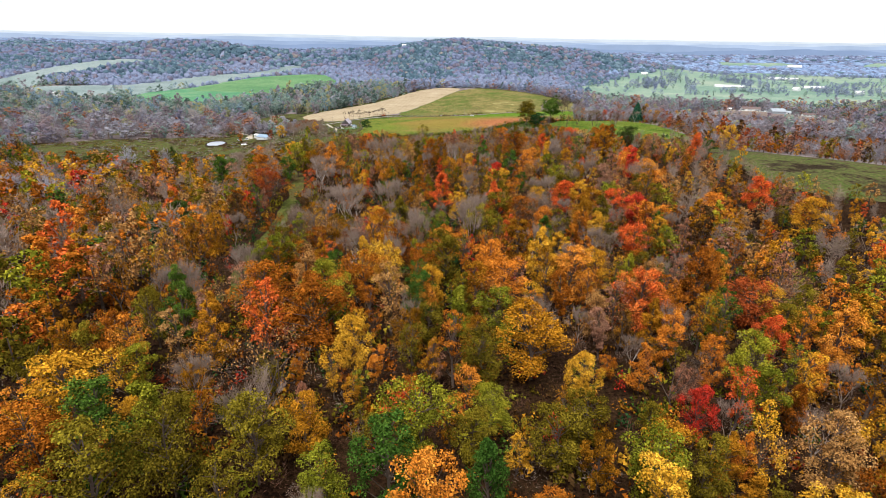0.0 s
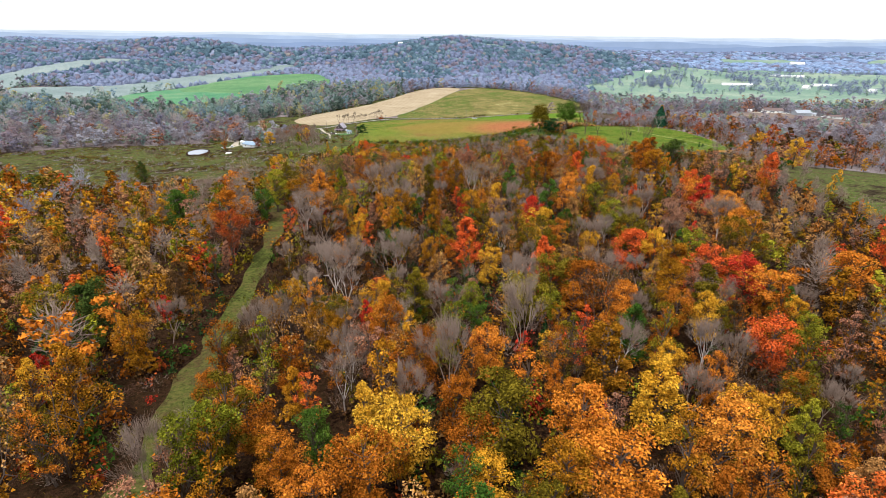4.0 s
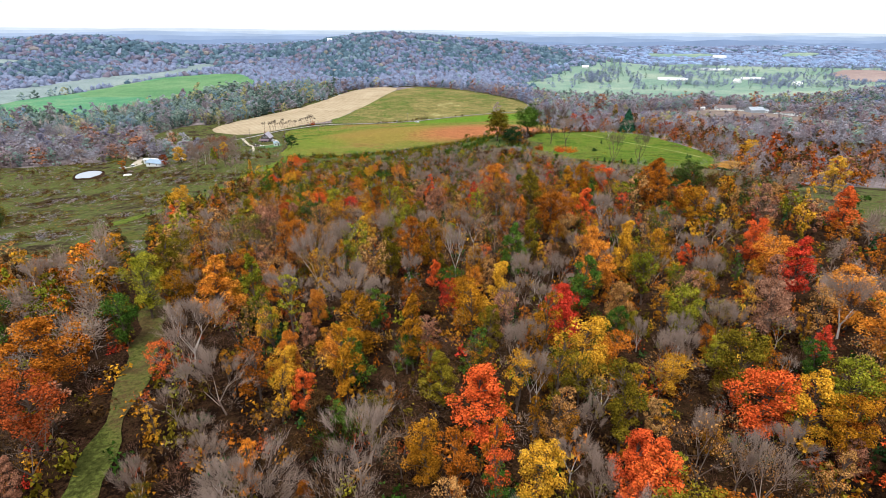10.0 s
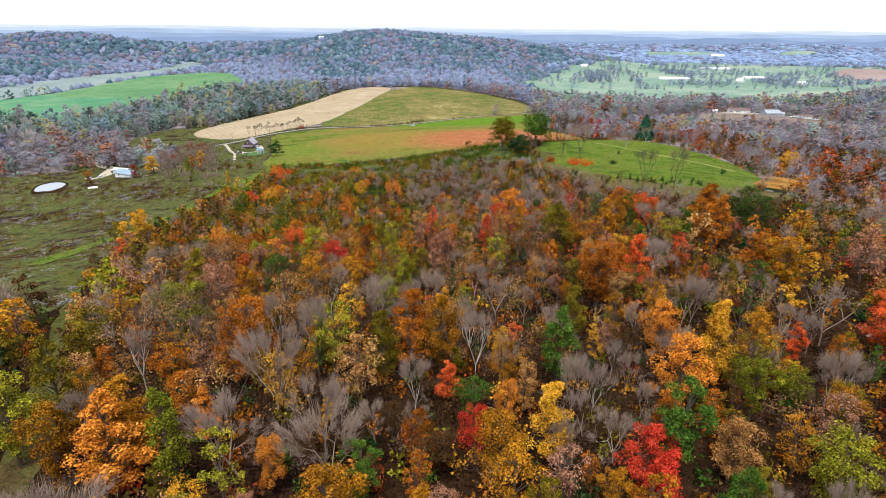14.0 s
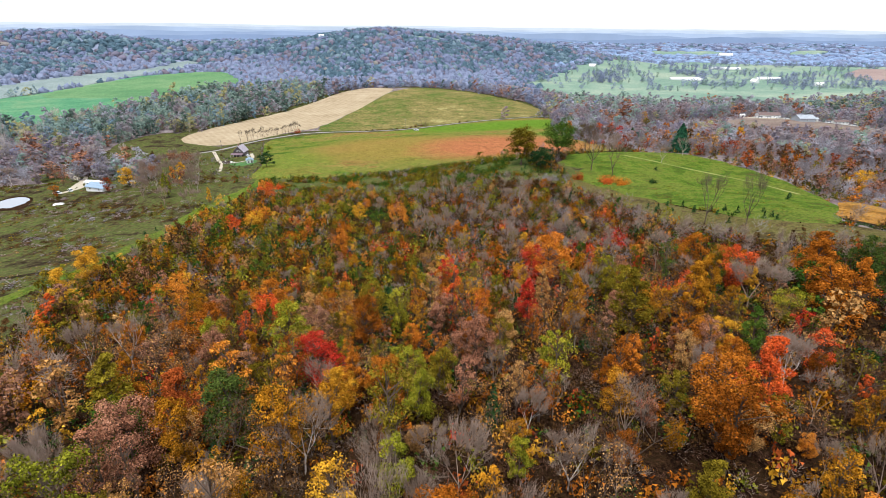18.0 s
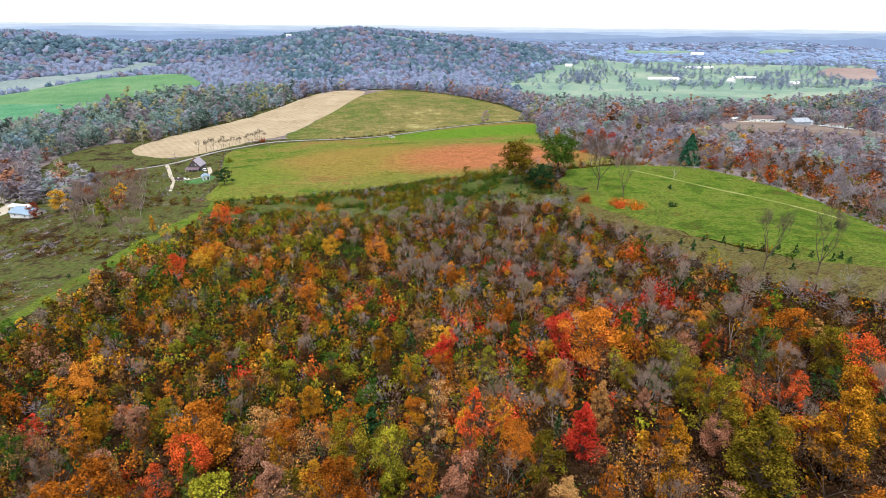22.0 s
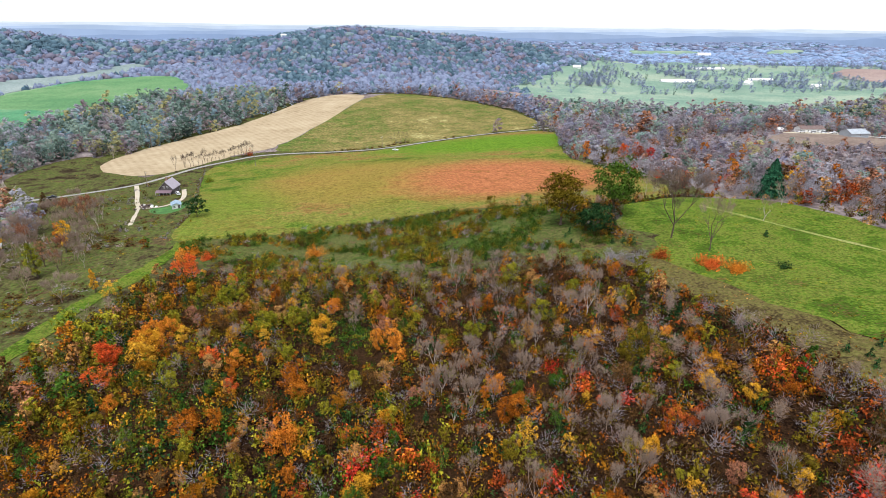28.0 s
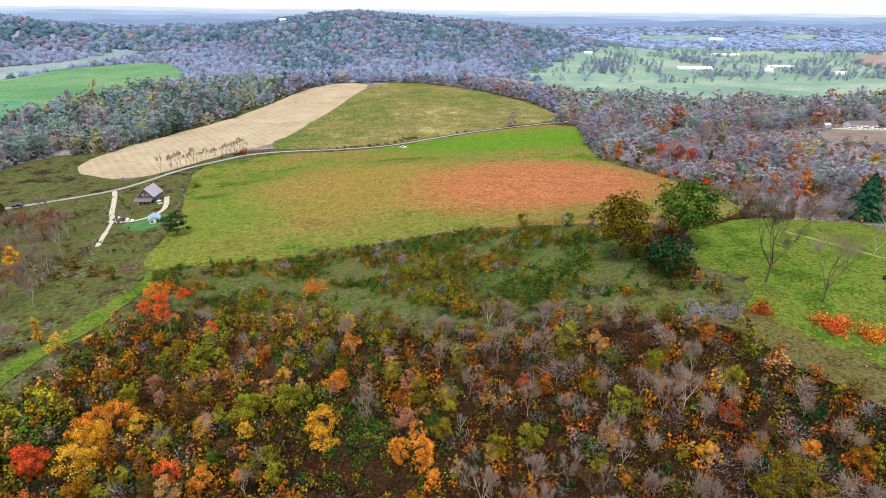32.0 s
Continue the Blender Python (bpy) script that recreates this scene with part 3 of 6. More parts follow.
patch("hilltop_field", TOPFIELD, M_PASTURE, 1.0, 15, "small green field on the hilltop", "field")

ROAD = [(-420, 480), (-300, 545), (-230, 568), (-170, 581), (-149, 590), (-126, 602), (-115, 619), (-102, 645), (-82, 664), (-66, 679), (-38, 682), (-7, 678), (28, 680), (60, 699), (108, 720), (145, 731), (189, 749), (230, 760)]
LANE = [(-35, 80), (-38, 100), (-40, 118), (-42, 136), (-44, 152), (-46, 170), (-50, 188), (-58, 206), (-68, 226), (-76, 246), (-84, 266), (-98, 290)]
FIELD_LANE = [(-66, 470), (-77, 440), (-88, 424), (-92, 399), (-97, 383), (-98, 362), (-100, 343), (-106, 325), (-112, 300)]
ribbon("road_verge", ROAD, 26, M_SCRUB, 0.05, "rough grass on both sides of the road", "verge", 0.1)
ribbon("field_verge", [(-136, 624), (-172, 650), (-172, 700), (-142, 756), (-96, 830), (-68, 902), (-34, 990)], 16, M_SCRUB, 0.05, "rough grass along the corn field", "verge", 0.1)
ribbon("field_verge", [(-70, 468), (-30, 474), (7, 480), (34, 478), (58, 464), (76, 446), (96, 434)], 12, M_SCRUB, 0.05, "rough grass between thicket and meadow", "verge", 0.1)
ribbon("field_verge", [(128, 444), (155, 505), (151, 550), (140, 572), (147, 610), (174, 671), (190, 740), (204, 855), (164, 944), (112, 990), (60, 1004), (18, 1006)], 14, M_SCRUB, 0.05, "rough grass along the meadow's far side", "verge", 0.1)
ribbon("lane_verge", FIELD_LANE, 34, M_SCRUB, 0.05, "rough grass along the mown lane", "verge", 0.1)
ribbon("thicket_verge", [(84, 404), (70, 390), (48, 398), (20, 405), (0, 419), (-30, 437), (-58, 452)], 12, M_SCRUB, 0.2, "rough brown grass at the thicket's edge", "verge", 0.3)
ribbon("country_road", ROAD, 3.4, M_ROAD, 0.3, "grey gravel country road past the farmhouse", "road", 0.1)
ribbon("driveway", [(-125, 601), (-117, 577), (-109, 550), (-103, 537), (-95, 532), (-89, 536), (-86, 548), (-89, 563), (-93, 578)], 2.3, M_GRAVEL, 0.4, "pale gravel driveway looping round the farmhouse", "driveway", 0.1)
ribbon("yard_track", [(-107, 546), (-102, 530), (-99, 515), (-96, 501)], 1.7, M_GRAVEL, 0.3, "worn pale track in the yard", "track", 0.3)
ribbon("yard_track", [(-205, 556), (-196, 546), (-190, 540), (-184, 529), (-181, 519), (-181, 508), (-176, 494)], 2.6, M_GRAVEL, 0.24, "pale gravel track into the scrap yard", "track", 0.3)
ribbon("woodland_lane", LANE, 3.8, M_LANE, 0.18, "mown grassy lane through the woods", "path", 0.5)
ribbon("field_lane", FIELD_LANE, 6.5, M_MEADOW, 0.26, "green mown lane along the wood's edge", "path", 0.3)
ribbon("mown_track", [(118, 424), (127, 405), (133, 392), (142, 376), (148, 362), (150, 345)], 1.6, M_PALETRACK, 0.24, "faint pale track across the ridge meadow", "track", 0.3)
ribbon("valley_road", [(230, 760), (306, 700), (330, 612), (352, 592), (400, 570), (520, 540)], 6, M_ROAD, 0.4, "grey country road through the valley", "road", 0.05)


# ---- trees: templates as arrays (bark and crown apart), grown once each ----
rng = np.random.default_rng(7)


def unit(v):
    return v / np.maximum(np.linalg.norm(v, axis=-1, keepdims=True), 1e-9)


def leaves(centres, normals, size, jitter=0.8):
    """A triangle for each leaf clump, turned roughly along its normal."""
    n = len(centres)
    nn = unit(normals + rng.normal(0, jitter, (n, 3)))
    a = unit(np.cross(nn, rng.normal(0, 1, (n, 3))))
    b = np.cross(nn, a)
    s = size * rng.uniform(0.6, 1.35, (n, 1))
    v = np.stack([centres + a * s * 0.62, centres + (-0.45 * a + 0.55 * b) * s, centres + (-0.4 * a - 0.55 * b) * s], 1).reshape(-1, 3)
    return v, np.arange(n * 3).reshape(n, 3)


def limbs(segs):
    """Three-sided tapered sticks; segs: from, to, radius at each end."""
    v, f = [], []
    for p, q, r0, r1 in segs:
        p, q = np.asarray(p, float), np.asarray(q, float)
        d = unit(q - p)
        a = unit(np.cross(d, (0.3, 0.8, 0.5)))
        b = np.cross(d, a)
        k = len(v)
        if r0 < 0.04:
            v += [p - a * r0, p + a * r0, q]
            f.append((k, k + 1, k + 2))
            continue
        for c, r in ((p, r0), (q, r1)):
            for j in range(3):
                w = 2.0944 * j
                v.append(c + r * (math.cos(w) * a + math.sin(w) * b))
        for j in range(3):
            i = (j + 1) % 3
            f += [(k + j, k + i, k + 3 + i), (k + j, k + 3 + i, k + 3 + j)]
    return np.array(v), np.array(f)


def boughs(height, spread, first, n, levels, rad, up=0.55):
    """Trunk and limbs by repeated forking. Unit: metres."""
    segs, tips = [], []

    def fork(p, d, ln, r, lev):
        q = p + d * ln
        segs.append((p, q, r, r * 0.62))
        if lev == 0:
            tips.append(q)
            return
        for i in range(n if lev > 1 else max(2, n - 1)):
            nd = unit(d * (0.9 if i == 0 else 0.5) + rng.normal(0, spread, 3) + np.array([0, 0, up * 0.5]))
            fork(q, nd, ln * rng.uniform(0.55, 0.8), r * 0.55, lev - 1)

    top = np.array([rng.normal(0, 0.2), rng.normal(0, 0.2), height * first])
    segs.append((np.zeros(3), top, rad, rad * 0.8))
    for i in range(n + 1):
        w = i * 6.283 / (n + 1) + rng.uniform(0, 1)
        d = unit(np.array([math.cos(w) * spread * 1.6, math.sin(w) * spread * 1.6, 1.0]))
        fork(top - np.array([0, 0, height * first * 0.3 * rng.random()]), d, height * (1 - first) * 0.42, rad * 0.6, levels)
    return segs, np.array(tips)


def broad(height, radius, clumps, per, size, base=0.3, light=False, full=(0.26, 0.5), jit=0.7):
    """A round or oval crown out of leafy clumps on a forked trunk."""
    segs = [((0, 0, 0), (0, 0, height * 0.7), 0.025 * height, 0.01 * height)] if light else boughs(height * 0.8, 0.45, 0.32, 3, 1, 0.024 * height)[0]
    zc = height * (base + (1 - base) * 0.5)
    hz = height * (1 - base) * 0.5
    k = np.arange(clumps) + 0.5
    ph = np.arccos(1 - 1.75 * k / clumps)
    th = 2.39996 * k + rng.uniform(0, 6)
    o = np.stack([np.cos(th) * np.sin(ph), np.sin(th) * np.sin(ph), np.cos(ph)], -1)
    o *= rng.uniform(0.5, 0.9, (clumps, 1))
    c = o * (radius, radius, hz) + (0, 0, zc) + rng.normal(0, 0.14 * radius, (clumps, 3))
    cr = radius * rng.uniform(full[0], full[1], clumps)
    d = unit(rng.normal(0, 1, (clumps, per, 3)))
    d[..., 2] = np.abs(d[..., 2]) * 1.0 - 0.25
    rr = rng.uniform(0.45, 1.12, (clumps, per, 1))
    pts = (c[:, None] + d * rr * cr[:, None, None] * (1, 1, 0.8)).reshape(-1, 3)
    pts[:, 2] = np.maximum(pts[:, 2], 0.12 * height)
    out = unit(pts - np.array([0, 0, zc - 0.3 * hz]))
    lv = leaves(pts, d.reshape(-1, 3) + out * 0.8, size, jit)
    return limbs(segs), lv


FORMS = {"oval": lambda u: np.sin(np.pi * (0.08 + 0.88 * u)) ** 0.6,
         "flame": lambda u: np.where(u < 0.28, (u / 0.28) ** 0.5, (np.clip(1 - u, 0, 1) / 0.72) ** 0.75 + 0.06),
         "vase": lambda u: np.where(u < 0.7, 0.22 + 0.78 * u / 0.7, np.sqrt(np.clip(1 - 0.85 * ((u - 0.7) / 0.3) ** 2, 0, 1))),
         "dome": lambda u: np.sqrt(np.clip(1 - (u - 0.35) ** 2 / 0.46, 0, 1))}


def crown_tree(height, radius, form, clumps, per, size, base=0.16, cl=(0.2, 0.36), wood=True, jit=0.6):
    """A tree by its outline: a bent trunk, a bough to each leafy spray, sprays uneven in size with gaps between."""
    u = rng.permutation((np.arange(clumps) + 0.5) / clumps)
    env = FORMS[form](u)
    th = 2.39996 * np.arange(clumps) + rng.uniform(0, 6)
    wob = 1 + 0.22 * np.sin(2 * th + rng.uniform(0, 6)) + 0.14 * np.sin(3 * th + 5 * u + rng.uniform(0, 6))
    rad = radius * env * wob * np.sqrt(rng.uniform(0.12, 1.0, clumps)) * 0.86
    lean = rng.normal(0, 0.05 * height, 2)
    c = np.stack([np.cos(th) * rad + lean[0] * u, np.sin(th) * rad + lean[1] * u, height * (base + (0.94 - base) * u)], -1) + rng.normal(0, 0.05 * radius, (clumps, 3))
    cr = radius * rng.uniform(cl[0], cl[1], clumps) * (0.6 + 0.5 * env)
    d = unit(rng.normal(0, 1, (clumps, per, 3)))
    d[..., 2] = np.where(rng.random((clumps, per)) < 0.65, np.abs(d[..., 2]), d[..., 2])
    rr = rng.uniform(0.3, 1.0, (clumps, per, 1)) ** 0.6 * rng.uniform(0.85, 1.15, (clumps, per, 1))
    pts = (c[:, None] + d * rr * cr[:, None, None] * (1, 1, 0.95)).reshape(-1, 3)
    pts[:, 2] = np.maximum(pts[:, 2], 0.08 * height)
    lv = leaves(pts, d.reshape(-1, 3) + (0, 0, 0.7), size, jit)
    if not wood:
        return limbs([((0, 0, 0), (lean[0] * 0.6, lean[1] * 0.6, height * 0.7), 0.022 * height, 0.008 * height)]), lv
    knee = [np.array([lean[0] * q + rng.normal(0, 0.02) * height, lean[1] * q + rng.normal(0, 0.02) * height, height * q]) for q in (0.3, 0.6, 0.92)]
    knee = [np.zeros(3)] + knee
    segs = [(a, b, r0 * height, r1 * height) for a, b, r0, r1 in zip(knee, knee[1:], (0.02, 0.014, 0.009), (0.014, 0.009, 0.003))]
    for q, cu in zip(c, u):
        w = np.clip(cu * 0.8, 0.12, 0.85)
        i = 0 if w < 0.3 else 1 if w < 0.6 else 2
        lo, hi = (0.0, 0.3, 0.6)[i], (0.3, 0.6, 0.92)[i]
        p = knee[i] + (knee[i + 1] - knee[i]) * (w - lo) / (hi - lo)
        segs.append((p, q, 0.0065 * height, 0.002 * height))
    return limbs(segs), lv


def bare(height, levels=4, n=3, twig=True, leafy=0, size=0.4):
    """A leafless crown, fine forks to the end; leafy: a few clinging leaves."""
    segs, tips = boughs(height, 0.42, 0.25, n, levels, 0.013 * height)
    tv, tf = limbs(segs)
    out = []
    k = (3 if levels > 3 else 6) if twig else 2
    for t in tips:
        for _ in range(k):
            d = unit(rng.normal(0, 0.6, 3) + np.array([t[0] * 0.12, t[1] * 0.12, 0.7]))
            q = t + d * rng.uniform(0.5, 1.1) * height * 0.1
            s = unit(np.cross(d, rng.normal(0, 1, 3))) * 0.014 * (1 if levels > 2 else 3.4)
            out += [t - s, t + s, q]
    cv = np.array(out)
    cf = np.arange(len(cv)).reshape(-1, 3)
    if leafy:
        pick = tips[rng.integers(0, len(tips), leafy)] + rng.normal(0, 0.4, (leafy, 3))
        lv, lf = leaves(pick, rng.normal(0, 1, (leafy, 3)) + (0, 0, 0.6), size)
        return (np.vstack([tv, cv]), np.vstack([tf, cf + len(tv)])), (lv, lf)
    return (tv, tf), (cv, cf)


def wispy(height, radius, n, width):
    """A leafless crown as a dome of fine rising twigs over a forked trunk."""
    segs = boughs(height * 0.7, 0.4, 0.3, 3, 0, 0.012 * height)[0]
    d = unit(rng.normal(0, 1, (n, 3)) * (1, 1, 0.8) + (0, 0, 0.35))
    r = rng.uniform(0.35, 1.0, (n, 1))
    q = d * r * (radius, radius, height * 0.45) + (0, 0, height * 0.55)
    q[:, 2] = np.maximum(q[:, 2], height * 0.2)
    p = q - unit(d * (1, 1, 0.6) + rng.normal(0, 0.25, (n, 3)) + (0, 0, 0.4)) * rng.uniform(0.08, 0.2, (n, 1)) * height
    s = unit(np.cross(q - p, rng.normal(0, 1, (n, 3)))) * width
    v = np.stack([p - s, p + s, q], 1).reshape(-1, 3)
    return limbs(segs), (v, np.arange(3 * n).reshape(n, 3))


def bare_lone(h, r, n=1400, width=0.014):
    """A large leafless tree: forks on forks that rise and fan out, with fine twigs along the last of them."""
    segs, tips = boughs(h * 0.9, 0.36, 0.26, 3, 3, 0.012 * h, 0.8)
    k = r / max(0.1, float(np.percentile(np.hypot(tips[:, 0], tips[:, 1]), 85)))
    segs = [(np.asarray(p) * (k, k, 1), np.asarray(q) * (k, k, 1), a, b) for p, q, a, b in segs]
    tips = tips * (k, k, 1)
    t = tips[rng.integers(0, len(tips), n)]
    out = unit(t - np.array([0, 0, h * 0.3]))
    p = t - out * rng.uniform(0, 0.1, (n, 1)) * h + rng.normal(0, 0.012 * h, (n, 3))
    d = unit(out + rng.normal(0, 0.38, (n, 3)) + (0, 0, 0.35))
    q = p + d * rng.uniform(0.05, 0.15, (n, 1)) * h
    s = unit(np.cross(d, rng.normal(0, 1, (n, 3)))) * width
    return limbs(segs), (np.stack([p - s, p + s, q], 1).reshape(-1, 3), np.arange(3 * n).reshape(n, 3))


def mound(height, radius, fuzz, size):
    """A far crown: an uneven leafy mass with loose clumps over it."""
    v, f, k = [], [], 7
    for z, r in ((0.12, 0.82), (0.45, 1.0), (0.78, 0.72)):
        for i in range(k):
            w = 6.2832 * (i + 0.5 * (z > 0.4)) / k
            q = r * radius * rng.uniform(0.78, 1.18)
            v.append((math.cos(w) * q, math.sin(w) * q, z * height * rng.uniform(0.86, 1.12)))
    v.append((rng.normal(0, 0.15) * radius, rng.normal(0, 0.15) * radius, height * rng.uniform(0.92, 1.05)))
    for a in (0, k):
        for i in range(k):
            j = (i + 1) % k
            f += [(a + i, a + j, a + k + j), (a + i, a + k + j, a + k + i)]
    f += [(2 * k + i, 2 * k + (i + 1) % k, 3 * k) for i in range(k)]
    d = unit(rng.normal(0, 1, (fuzz, 3)))
    d[:, 2] = np.abs(d[:, 2])
    lv, lf = leaves(d * rng.uniform(0.92, 1.22, (fuzz, 1)) * (radius, radius, height * 0.52) + (0, 0, height * 0.48), d, size, 0.4)
    return limbs([((0, 0, 0), (0, 0, height * 0.4), 0.22, 0.12)]), (np.vstack([v, lv]), np.vstack([f, lf + len(v)]))


def conifer(height, radius, tiers, per, size):
    segs = [((0, 0, 0), (0, 0, height * 0.95), 0.018 * height, 0.004 * height)]
    pts, nor = [], []
    for i in range(tiers):
        z = height * (0.1 + 0.9 * i / tiers)
        r = radius * (1 - i / tiers) ** 0.8 + 0.08
        n = max(4, int(per * (1 - 0.8 * i / tiers)))
        w = rng.uniform(0, 6.283, n)
        u = rng.uniform(0.35, 1.1, n) * (1 + 0.15 * np.sin(5 * w + i))
        pts.append(np.stack([np.cos(w) * r * u, np.sin(w) * r * u, z - 0.25 * r * u + rng.normal(0, 0.1, n)], -1))
        nor.append(np.stack([np.cos(w), np.sin(w), np.full(n, 0.9)], -1))
    return limbs(segs), leaves(np.vstack(pts), np.vstack(nor), size, 0.5)


def shrub(radius, height, n, size):
    d = unit(rng.normal(0, 1, (n, 3)))
    d[:, 2] = np.abs(d[:, 2])
    r = rng.uniform(0.35, 1.05, (n, 1)) * (0.8 + 0.35 * np.sin(3 * np.arctan2(d[:, 1], d[:, 0]) + rng.uniform(0, 6)))[:, None]
    p = d * r * (radius, radius, height)
    segs = [((0, 0, 0), unit(rng.normal(0, 0.5, 3) + (0, 0, 1)) * height * 0.8, 0.03, 0.01) for _ in range(4)]
    return limbs(segs), leaves(p, d, size)


# crowns of 3 m radius or so; scaled on planting
T_BROAD = [crown_tree(h, r, fm, n, 190, 0.15, b) for h, r, fm, n, b in (
    (9.5, 3.0, "oval", 40, 0.16), (11, 2.7, "flame", 42, 0.14), (8.8, 3.1, "vase", 36, 0.2), (10.5, 2.5, "oval", 38, 0.12), (9.2, 3.2, "dome", 42, 0.16), (11.5, 2.6, "vase", 38, 0.24),
    (10, 2.8, "flame", 40, 0.1), (9.6, 3.0, "dome", 38, 0.2), (10.8, 2.9, "oval", 44, 0.22), (8.6, 3.1, "vase", 36, 0.14), (11.2, 2.4, "flame", 36, 0.2), (9.8, 3.2, "oval", 40, 0.14))]
J_BROAD = [crown_tree(9.5, 3.0, "oval", 24, 80, 0.26, 0.16, wood=False), crown_tree(11, 2.8, "flame", 24, 80, 0.26, 0.14, wood=False), crown_tree(8.8, 3.0, "vase", 24, 80, 0.26, 0.2, wood=False)]
T_AIRY = [crown_tree(h, r, fm, n, 72, 0.15, b, (0.16, 0.34)) for h, r, fm, n, b in ((10, 2.7, "vase", 34, 0.24), (9, 2.6, "oval", 32, 0.2), (11, 2.4, "flame", 34, 0.18), (10.5, 2.6, "vase", 30, 0.3), (9.4, 2.8, "dome", 34, 0.24), (11.2, 2.2, "oval", 32, 0.2))]
T_BARE = [bare_lone(10, 2.4, 700), bare_lone(9, 2.6, 700), bare_lone(11, 2.3, 800), bare_lone(10, 2.7, 800)]
T_WISP = [bare_lone(9.5, 2.8, 1900), bare_lone(8.8, 3.0, 2100), bare_lone(10.5, 2.6, 1900), bare_lone(10, 2.4, 1700), bare_lone(9.2, 2.9, 2200)]
J_WISP = [wispy(9.5, 3.0, 420, 0.04), wispy(8.5, 3.2, 420, 0.04)]
F_WISP = [wispy(10.5, 3.4, 300, 0.065), wispy(9.5, 3.6, 300, 0.065), wispy(11.5, 3.1, 300, 0.065)]
T_THIN = [bare(h, 3, 3, True, n, 0.16) for h, n in ((9.5, 560), (10, 760), (8.5, 480), (10.5, 640), (9, 900))]
T_CONE = [conifer(6, 1.6, 16, 40, 0.42), conifer(7, 1.5, 18, 36, 0.42)]
T_SHRUB = [shrub(1.5, 2.2, 190, 0.21), shrub(1.7, 1.8, 190, 0.21), shrub(1.3, 2.8, 180, 0.21)]
# lighter crowns for woods that are never passed near
S_BROAD = [crown_tree(h, r, fm, 20, 38, 0.37, 0.14, wood=False) for h, r, fm in ((10, 3.2, "oval"), (11, 2.9, "flame"), (9.5, 3.3, "vase"), (9.8, 3.4, "dome"), (11, 2.8, "oval"))]
F_BROAD = [crown_tree(h, r, fm, 15, 20, 0.62, 0.12, (0.26, 0.44), False, 0.5) for h, r, fm in ((10, 3.3, "oval"), (11, 3.1, "flame"), (9.5, 3.4, "dome"), (10.4, 3.2, "vase"))]
F_BARE = [bare(11, 2, 3, True), bare(10, 2, 3, True)]
F_CONE = [conifer(8, 2.0, 9, 14, 0.9)]
D_BROAD = [mound(10, 4.7, 16, 1.7), mound(9, 5.0, 16, 1.7), mound(11, 4.5, 16, 1.7), mound(10.5, 4.2, 16, 1.6)]


def puff(height, radius, n, width, flecks):
    """A bare crown seen from far: a haze of twig tips with finer ones standing out of it."""
    (bv, bf), (wv_, wf_) = wispy(height, radius, n, width)
    d = unit(rng.normal(0, 1, (flecks, 3)))
    r = rng.uniform(0.2, 1.0, (flecks, 1)) ** 0.6
    c = d * r * (radius * 0.92, radius * 0.92, height * 0.42) + (0, 0, height * 0.52)
    lv, lf = leaves(c, d + (0, 0, 0.3), 0.34, 0.9)
    lv = c.repeat(len(lv) // flecks, 0) + (lv - c.repeat(len(lv) // flecks, 0)) * (0.55, 0.55, 1.7)
    return (bv, bf), (np.vstack([lv, wv_]), np.vstack([lf, wf_ + len(lv)]))


F_PUFF = [puff(10.5, 3.5, 150, 0.1, 130), puff(9.5, 3.7, 150, 0.1, 130), puff(11.5, 3.2, 150, 0.1, 130)]
G_LEAFY = [crown_tree(h, r, fm, 9, 12, 1.05, 0.06, (0.3, 0.5), False, 0.3) for h, r, fm in ((10.5, 3.5, "oval"), (9.5, 3.7, "dome"), (11.2, 3.1, "flame"), (10.8, 3.3, "vase"))]
M_LEAFY = [crown_tree(h, r, fm, 13, 17, 0.78, 0.08, (0.28, 0.48), False, 0.35) for h, r, fm in ((10.5, 3.4, "oval"), (9.5, 3.7, "dome"), (11.5, 3.2, "vase"), (11.8, 2.8, "flame"), (11, 2.9, "oval"), (10, 3.4, "vase"))]
T_BUSH = [crown_tree(h, r, fm, 26, 130, 0.13, 0.04, (0.2, 0.42)) for h, r, fm in ((4.2, 2.1, "dome"), (4.8, 1.9, "oval"), (3.8, 2.2, "dome"), (5.0, 1.8, "vase"), (4.4, 2.0, "oval"))]
T_WEEDY = [crown_tree(h, r, fm, 22, 55, 0.13, 0.08, (0.16, 0.36)) for h, r, fm in ((4.6, 2.0, "vase"), (5.2, 1.7, "oval"), (4.2, 2.1, "dome"))]

WOOD = {"orange": "orange maple tree in full autumn colour", "redorange": "red-orange maple tree in full autumn colour", "red": "crimson autumn maple tree", "rust": "rust-brown oak tree in autumn leaf",
        "rustred": "dark rust-red oak tree in autumn leaf", "rustgold": "bronze-gold oak tree in autumn leaf", "gold": "golden yellow hickory tree in autumn leaf", "tan": "thin tan-leaved tree half bare",
        "pink": "salmon-coloured tree losing its leaves", "olive": "olive-green oak tree turning brown", "yellowgreen": "yellow-green tulip tree turning colour", "green": "green-leaved tree among autumn woods",
        "darkgreen": "dark green cedar tree among autumn woods", "deepgreen": "dark green broad-crowned tree among autumn woods", "brown": "withered brown half-bare tree", "bare": "leafless grey tree with fine twigs"}
